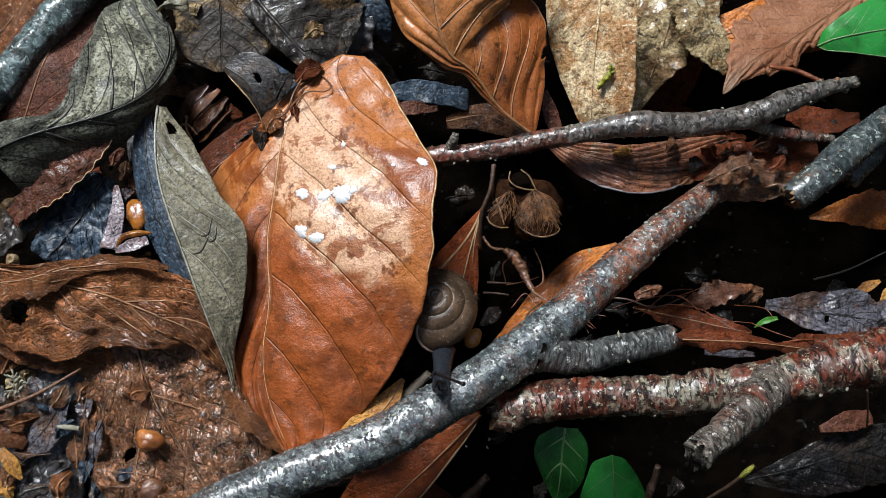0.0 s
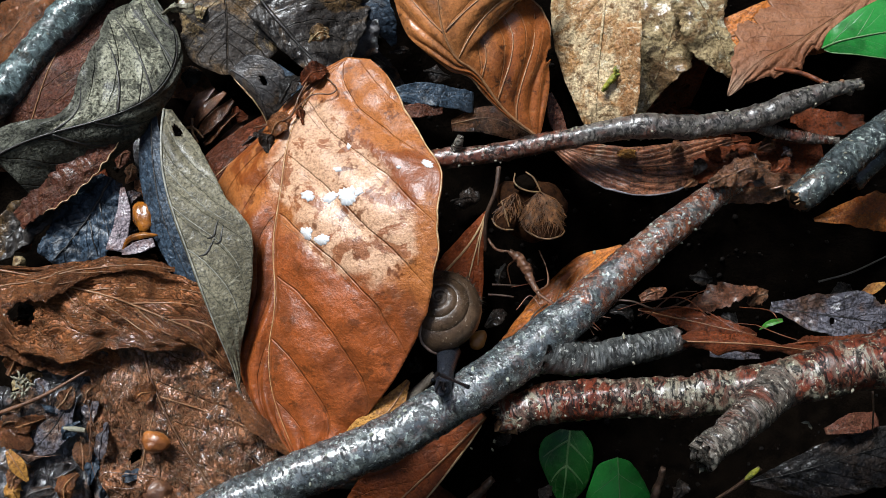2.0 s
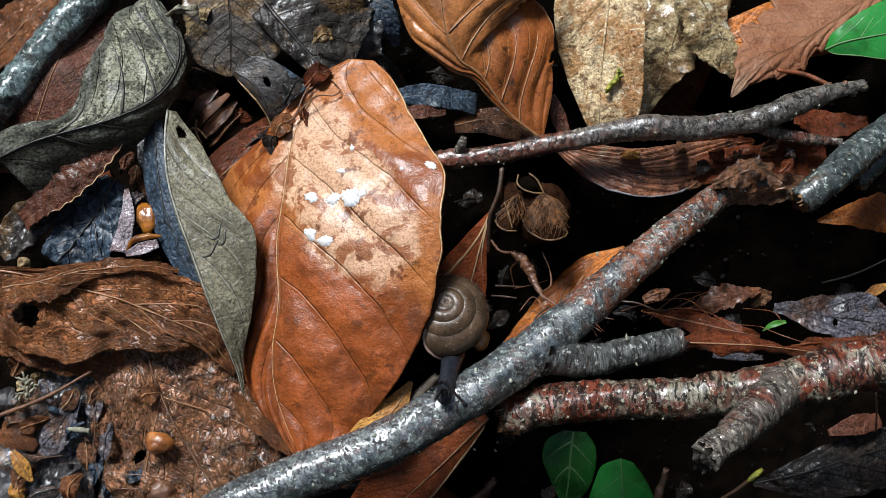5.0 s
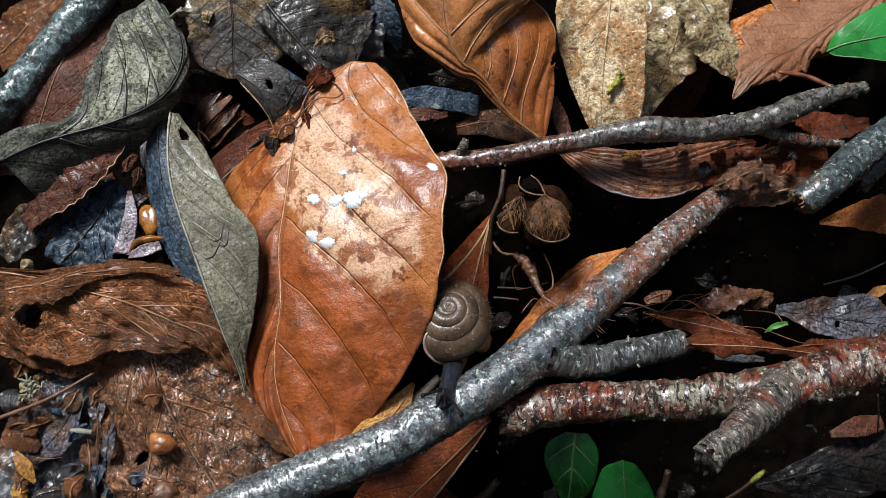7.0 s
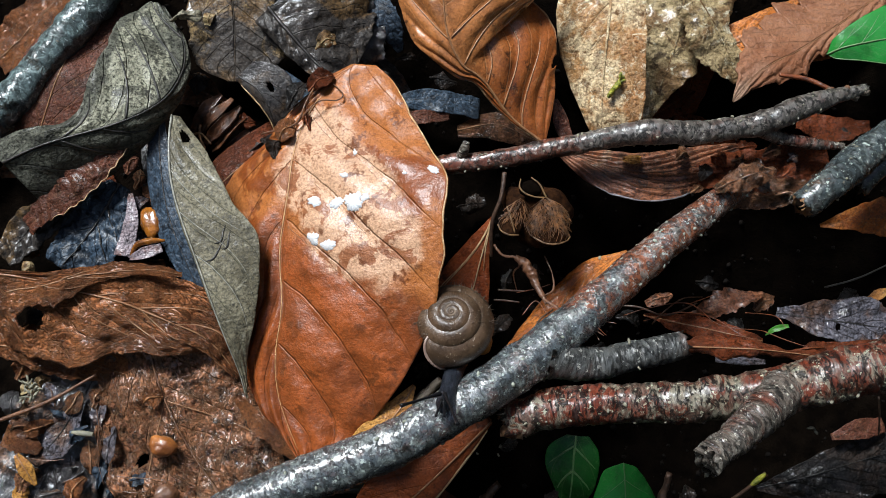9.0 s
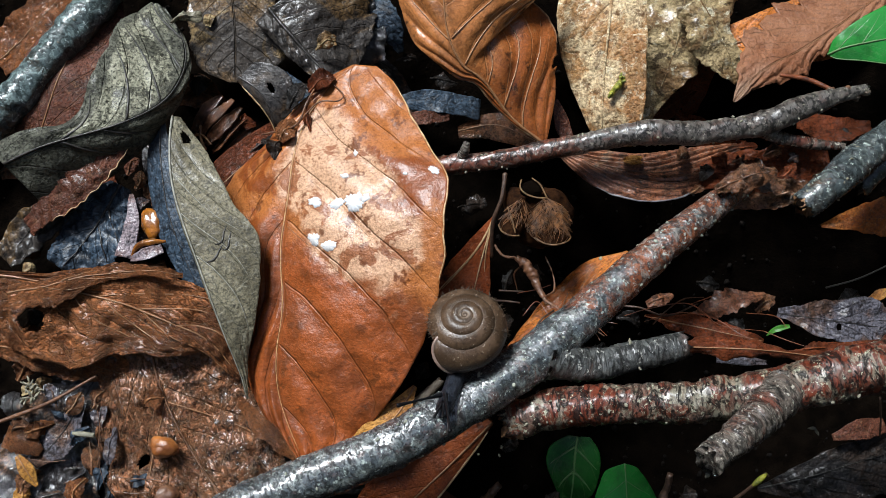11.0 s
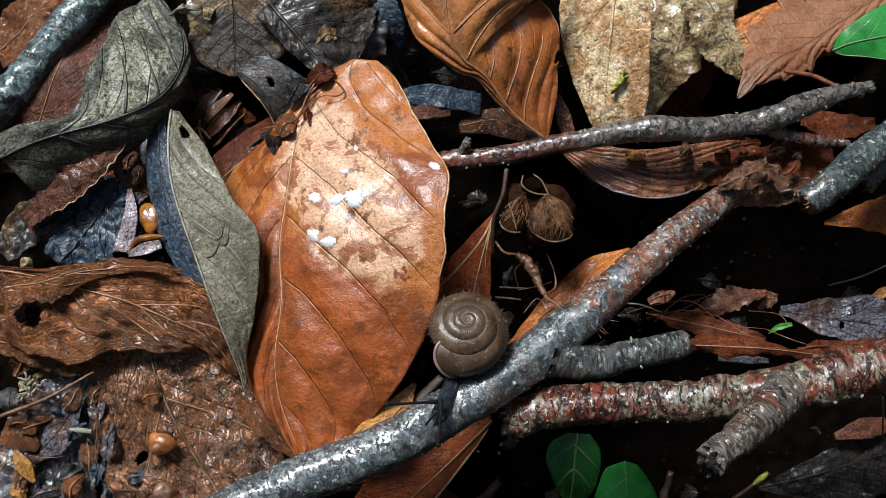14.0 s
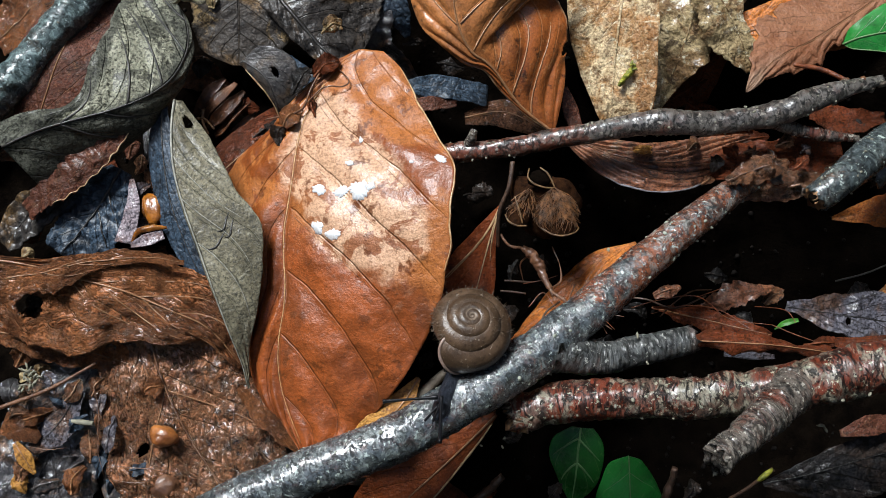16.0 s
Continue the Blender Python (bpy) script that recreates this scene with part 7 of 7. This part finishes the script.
def debris():
    """Decayed pieces of leaf that fill the gaps between the large leaves."""
    rng = random.Random(19)
    for k, ((x, y, z), turn, l, w, m) in enumerate(DEBRIS):
        a = radians(turn)
        dx, dy = math.cos(a) * l * 0.5, math.sin(a) * l * 0.5
        rib = [(x - dx, y - dy, z - 0.0008), (x + rng.uniform(-1, 1) * 0.0006, y + rng.uniform(-1, 1) * 0.0006, z), (x + dx, y + dy, z - 0.0012)]
        leaf("leaf_piece", DEBRIS_LABELS[m.name], Blade(rib, (w * 0.25, w, w * 0.3), (w * 0.2, w * 0.9, w * 0.25), rng.uniform(-25, 15), rng.uniform(-25, 15), rng.uniform(-40, 20), rng.uniform(-40, 20),
             ripple=0.0014, ripple_scale=200, ragged=0.22, crumple=0.0003, seed=300 + k), m, m, 0.00018, rows=34, cols=18, group="leaf pieces")


debris()
litter_scraps()


# ---- snail ----
R_SHELL = 0.0061


def build_shell(root):
    """A low, tightly coiled shell: a growing tube wound round the z axis, clockwise seen from the tip."""
    holder = new("shell")
    holder.parent = root
    tagged(holder, "horn-brown hairy coiled shell")
    turns, per, ring = 5.2, 44, 20
    steps = int(turns * per)
    verts, faces, uvs = [], [], []
    for i in range(steps + 1):
        u = i / steps
        ang = -2 * math.pi * turns * (u - 1)
        grow = 0.035 + 0.965 * u ** 1.75
        mid = R_SHELL * 0.65 * grow
        r = R_SHELL * 0.385 * (0.14 + 0.86 * u ** 1.4)
        z = R_SHELL * (0.39 - 0.59 * grow ** 2)
        flare = 1.0 + 0.10 * max(0.0, (u - 0.985) / 0.015)
        for k in range(ring):
            b = 2 * math.pi * k / ring
            turned = ang - radians(47) * max(0.0, (u - 0.9) / 0.1) ** 1.5 * (0.5 + 0.5 * math.sin(b))
            out = Vector((math.cos(turned), math.sin(turned), 0))
            c = out * mid + Vector((0, 0, z))
            verts.append(c + (out * math.cos(b) + Vector((0, 0, 1)) * math.sin(b) * 1.02) * r * flare)
            uvs.append((u * turns * (0.3 + u), b))
    for i in range(steps):
        for k in range(ring):
            n = (k + 1) % ring
            faces.append((i * ring + k, (i + 1) * ring + k, (i + 1) * ring + n, i * ring + n))
    me_ob = mesh_object("coil", verts, faces, M_SHELL, None, "", uvs)
    me_ob.parent = holder
    lip = [verts[steps * ring + k] for k in range(ring)] + [verts[steps * ring], verts[steps * ring + 1]]
    lip_ob = tube("lip", lip, (0.00021,), M_LIP, None, "pale shell lip", steps=60, around=8)
    lip_ob.data.transform(lip_ob.matrix_world)
    lip_ob.matrix_world = Matrix()
    lip_ob.parent = holder
    rng = random.Random(3)
    hv, hf = [], []
    for _ in range(330):
        u = rng.uniform(0.72, 0.96)
        ang = -2 * math.pi * turns * (u - 1)
        grow = 0.035 + 0.965 * u ** 1.75
        mid = R_SHELL * 0.65 * grow
        r = R_SHELL * 0.385 * (0.14 + 0.86 * u ** 1.4)
        z = R_SHELL * (0.39 - 0.59 * grow ** 2)
        b = rng.uniform(-0.9, 1.3)
        out = Vector((math.cos(ang), math.sin(ang), 0))
        way = out * math.cos(b) + Vector((0, 0, 1)) * math.sin(b)
        a = Vector((math.cos(ang) * mid, math.sin(ang) * mid, z)) + way * r * 0.98
        tip = a + (way + Vector((rng.uniform(-0.5, 0.5), rng.uniform(-0.5, 0.5), rng.uniform(-0.3, 0.5)))).normalized() * 0.00072 * rng.uniform(0.6, 1.3)
        side = way.cross(Vector((0.3, 0.5, 0.8))).normalized() * 0.00006
        over = way.cross(side).normalized() * 0.00006
        i = len(hv)
        hv += [a - side, a + side, a + over, tip]
        hf += [(i, i + 1, i + 3), (i + 1, i + 2, i + 3), (i + 2, i, i + 3)]
    hair = mesh_object("hairs", hv, hf, M_HAIR, None, "short bristly hairs")
    hair.parent = holder
    return holder


def shell_turn(lean_to, lean, spin):
    """The shell's turn: its tip leans by lean degrees towards the compass angle lean_to; spin about its own axis."""
    a = radians(lean_to)
    return Matrix.Rotation(radians(lean), 4, Vector((-math.sin(a), math.cos(a), 0))) @ Matrix.Rotation(radians(spin), 4, "Z")


def aim(at, to, home):
    """A pose at a place, x axis towards another, both given in the world, in the space of a thing at home."""
    d = Vector(to) - Vector(at)
    return Matrix.Translation(Vector(at) - Vector(home)) @ d.to_track_quat("X", "Z").to_matrix().to_4x4()


def point_tentacle(at, to, home, length):
    """As aim(); a tentacle seen shorter than it is rises out of the plane."""
    a, d = Vector(at), Vector(to) - Vector(at)
    flat = d.length
    d.z += math.sqrt(max(length * length - flat * flat, 0.0)) * 0.9
    return aim(a, a + d, home)


TENTACLE, SHORT = 0.00703, 0.00272
snail = thing("snail", (0.00032, 0.02216, 0.00819), "small hairy brown-shelled snail creeping over a stick", "snail")
shell = build_shell(snail)


def body_piece(name, rows, material, label=""):
    """A soft body piece along x, with rings of (x, half width, half height, z)."""
    verts, faces, uvs = [], [], []
    n = 18
    fine = 26
    for i in range(fine + 1):
        s = i / fine
        x, w, h, z = (table([r[k] for r in rows], s) for k in range(4))
        for k in range(n):
            b = 2 * math.pi * k / n
            bump = 1 + 0.06 * noise.noise(Vector((x * 2600, math.cos(b) * 2.5, math.sin(b) * 2.5)))
            verts.append(Vector((x, math.cos(b) * w * bump, z + math.sin(b) * h * bump)))
            uvs.append((x, b))
    for i in range(fine):
        for k in range(n):
            m = (k + 1) % n
            faces.append((i * n + k, (i + 1) * n + k, (i + 1) * n + m, i * n + m))
    for i, turn in ((0, 1), (fine, -1)):
        faces.append(tuple(i * n + k for k in range(n))[::turn])
    ob = mesh_object(name, verts, faces, material, None, label, uvs)
    ob.parent = snail
    return ob


neck = body_piece("neck", [(-0.00272, 0.00176, 0.00128, 0), (0, 0.00144, 0.00112, 0), (0.00359, 0.0012, 0.00104, 0), (0.00687, 0.00112, 0.00096, -0.00008), (0.00878, 0.00104, 0.00088, -0.00016), (0.0099, 0.00032, 0.00032, -0.00024)], M_SNAILSKIN, "blue-black wet neck and head")
foot = body_piece("foot", [(-0.00559, 0.00024, 0.00016, 0), (-0.00319, 0.00144, 0.00064, 0), (0, 0.00192, 0.00096, 0), (0.00319, 0.00192, 0.00096, 0), (0.00495, 0.00064, 0.00048, 0)], M_SNAILPALE, "grey wet foot under the shell")


def tentacle(name, length, r, knob):
    verts, faces, uvs = tube_data([(0, 0, 0), (length * 0.5, 0, 0), (length, 0, 0)], (r * 1.5, r * 0.9, r * 0.75, r * 0.9, knob), steps=26, around=10, rough=0.05)
    ob = mesh_object(name, verts, faces, M_TENTACLE, None, "thin black tentacle", uvs)
    ob.parent = snail
    return ob


eye_stalk_a = tentacle("eye_stalk", TENTACLE, 0.00022, 0.00029)
eye_stalk_b = tentacle("eye_stalk", TENTACLE, 0.00022, 0.00029)
feeler_a = tentacle("feeler", SHORT, 0.00019, 0.00018)
feeler_b = tentacle("feeler", SHORT, 0.00019, 0.00018)

# seconds, shell's middle, lean_to, lean, spin, neck's root, head's tip, eye stalks' roots and tips, feeler's tip
SNAIL_ROWS = [
    (0, (-0.00101, 0.02233, 0.01050), 101, 16.5, 284.5, (-0.00000, 0.01451, 0.01155), (-0.00037, 0.00951, 0.01950), (-0.00066, 0.01163, 0.02040), (0.00234, 0.00995, 0.02050), (-0.00117, 0.01170, 0.02040), (-0.00153, 0.01058, 0.02070), (-0.00007, 0.00947, 0.02010)),
    (2, (-0.00113, 0.02230, 0.01080), 101, 16.5, 282.5, (-0.00012, 0.01457, 0.01157), (-0.00077, 0.00955, 0.01950), (-0.00091, 0.01167, 0.02040), (0.00223, 0.00977, 0.02050), (-0.00143, 0.01182, 0.02040), (-0.00186, 0.01048, 0.02070), (-0.00047, 0.00951, 0.02010)),
    (4, (-0.00074, 0.02192, 0.01150), 102, 16.5, 279, (-0.00005, 0.01444, 0.01175), (-0.00093, 0.00920, 0.01950), (-0.00071, 0.01118, 0.02040), (0.00199, 0.00841, 0.02050), (-0.00130, 0.01125, 0.02040), (-0.00195, 0.00984, 0.02070), (-0.00086, 0.00901, 0.02010)),
    (7, (-0.00043, 0.02102, 0.01280), 100, 16.5, 273.5, (0.00001, 0.01386, 0.01206), (-0.00131, 0.00827, 0.01950), (-0.00094, 0.01010, 0.02040), (0.00096, 0.00676, 0.02050), (-0.00167, 0.01010, 0.02040), (-0.00364, 0.00891, 0.02070), (-0.00101, 0.00780, 0.02010)),
    (9, (-0.00026, 0.02036, 0.01450), 95, 17.5, 271, (0.00013, 0.01406, 0.01238), (-0.00140, 0.00811, 0.01950), (-0.00118, 0.00987, 0.02040), (0.00044, 0.00588, 0.02050), (-0.00176, 0.00987, 0.02040), (-0.00650, 0.00802, 0.02070), (-0.00117, 0.00691, 0.02010)),
    (10.3, (0.00067, 0.01976, 0.01620), 93, 19, 266, (0.00072, 0.01434, 0.01335), (-0.00156, 0.00760, 0.01950), (-0.00119, 0.00987, 0.02040), (-0.00031, 0.00524, 0.02050), (-0.00178, 0.00980, 0.02040), (-0.00718, 0.00810, 0.02070), (-0.00155, 0.00684, 0.02010)),
    (11.5, (0.00160, 0.01931, 0.01750), 90, 20, 262, (0.00090, 0.01469, 0.01420), (-0.00172, 0.00738, 0.01950), (-0.00134, 0.00979, 0.02040), (-0.00090, 0.00487, 0.02050), (-0.00186, 0.00972, 0.02040), (-0.00711, 0.00817, 0.02070), (-0.00163, 0.00676, 0.02010)),
    (12.5, (0.00161, 0.01921, 0.01750), 86, 19.5, 262, (0.00079, 0.01436, 0.01416), (-0.00194, 0.00701, 0.01935), (-0.00156, 0.00942, 0.02025), (-0.00147, 0.00408, 0.02035), (-0.00200, 0.00942, 0.02025), (-0.00690, 0.00881, 0.02055), (-0.00207, 0.00640, 0.01995)),
    (13.5, (0.00163, 0.01894, 0.01720), 81, 19, 263, (0.00083, 0.01408, 0.01387), (-0.00206, 0.00679, 0.01905), (-0.00154, 0.00906, 0.01995), (-0.00173, 0.00344, 0.02005), (-0.00205, 0.00905, 0.01995), (-0.00833, 0.00844, 0.02025), (-0.00233, 0.00603, 0.01965)),
    (14.5, (0.00132, 0.01839, 0.01690), 76, 19, 264, (0.00046, 0.01349, 0.01345), (-0.00241, 0.00628, 0.01875), (-0.00191, 0.00855, 0.01965), (-0.00220, 0.00296, 0.01975), (-0.00242, 0.00854, 0.01965), (-0.00910, 0.00801, 0.01995), (-0.00282, 0.00553, 0.01935)),
    (16, (0.00126, 0.01847, 0.01650), 70, 19, 265.5, (0.00018, 0.01359, 0.01305), (-0.00279, 0.00637, 0.01830), (-0.00230, 0.00872, 0.01920), (-0.00236, 0.00306, 0.01930), (-0.00281, 0.00871, 0.01920), (-0.00999, 0.00803, 0.01950), (-0.00328, 0.00563, 0.01890)),
]


def motions():
    walk(snail, [(t, Matrix.Translation(c)) for t, c, *_ in SNAIL_ROWS])
    walk(shell, [(t, shell_turn(a, b, s)) for t, _, a, b, s, *_ in SNAIL_ROWS])
    walk(neck, [(t, aim(r, h, c)) for t, c, _, _, _, r, h, *_ in SNAIL_ROWS])
    walk(foot, [(t, aim(Vector(c) - Vector((0, 0, R_SHELL * 0.75)), Vector(r) - Vector((0, 0, R_SHELL * 0.3)), c)) for t, c, _, _, _, r, *_ in SNAIL_ROWS])
    walk(eye_stalk_a, [(row[0], point_tentacle(row[7], row[8], row[1], TENTACLE)) for row in SNAIL_ROWS])
    walk(eye_stalk_b, [(row[0], point_tentacle(row[9], row[10], row[1], TENTACLE)) for row in SNAIL_ROWS])
    walk(feeler_a, [(row[0], point_tentacle(Vector(row[7]).lerp(Vector(row[6]), 0.5), row[11], row[1], SHORT)) for row in SNAIL_ROWS])
    walk(feeler_b, [(row[0], point_tentacle(Vector(row[9]).lerp(Vector(row[6]), 0.5), Vector(row[11]) - Vector((0.00112, 0, 0)), row[1], SHORT)) for row in SNAIL_ROWS])


motions()
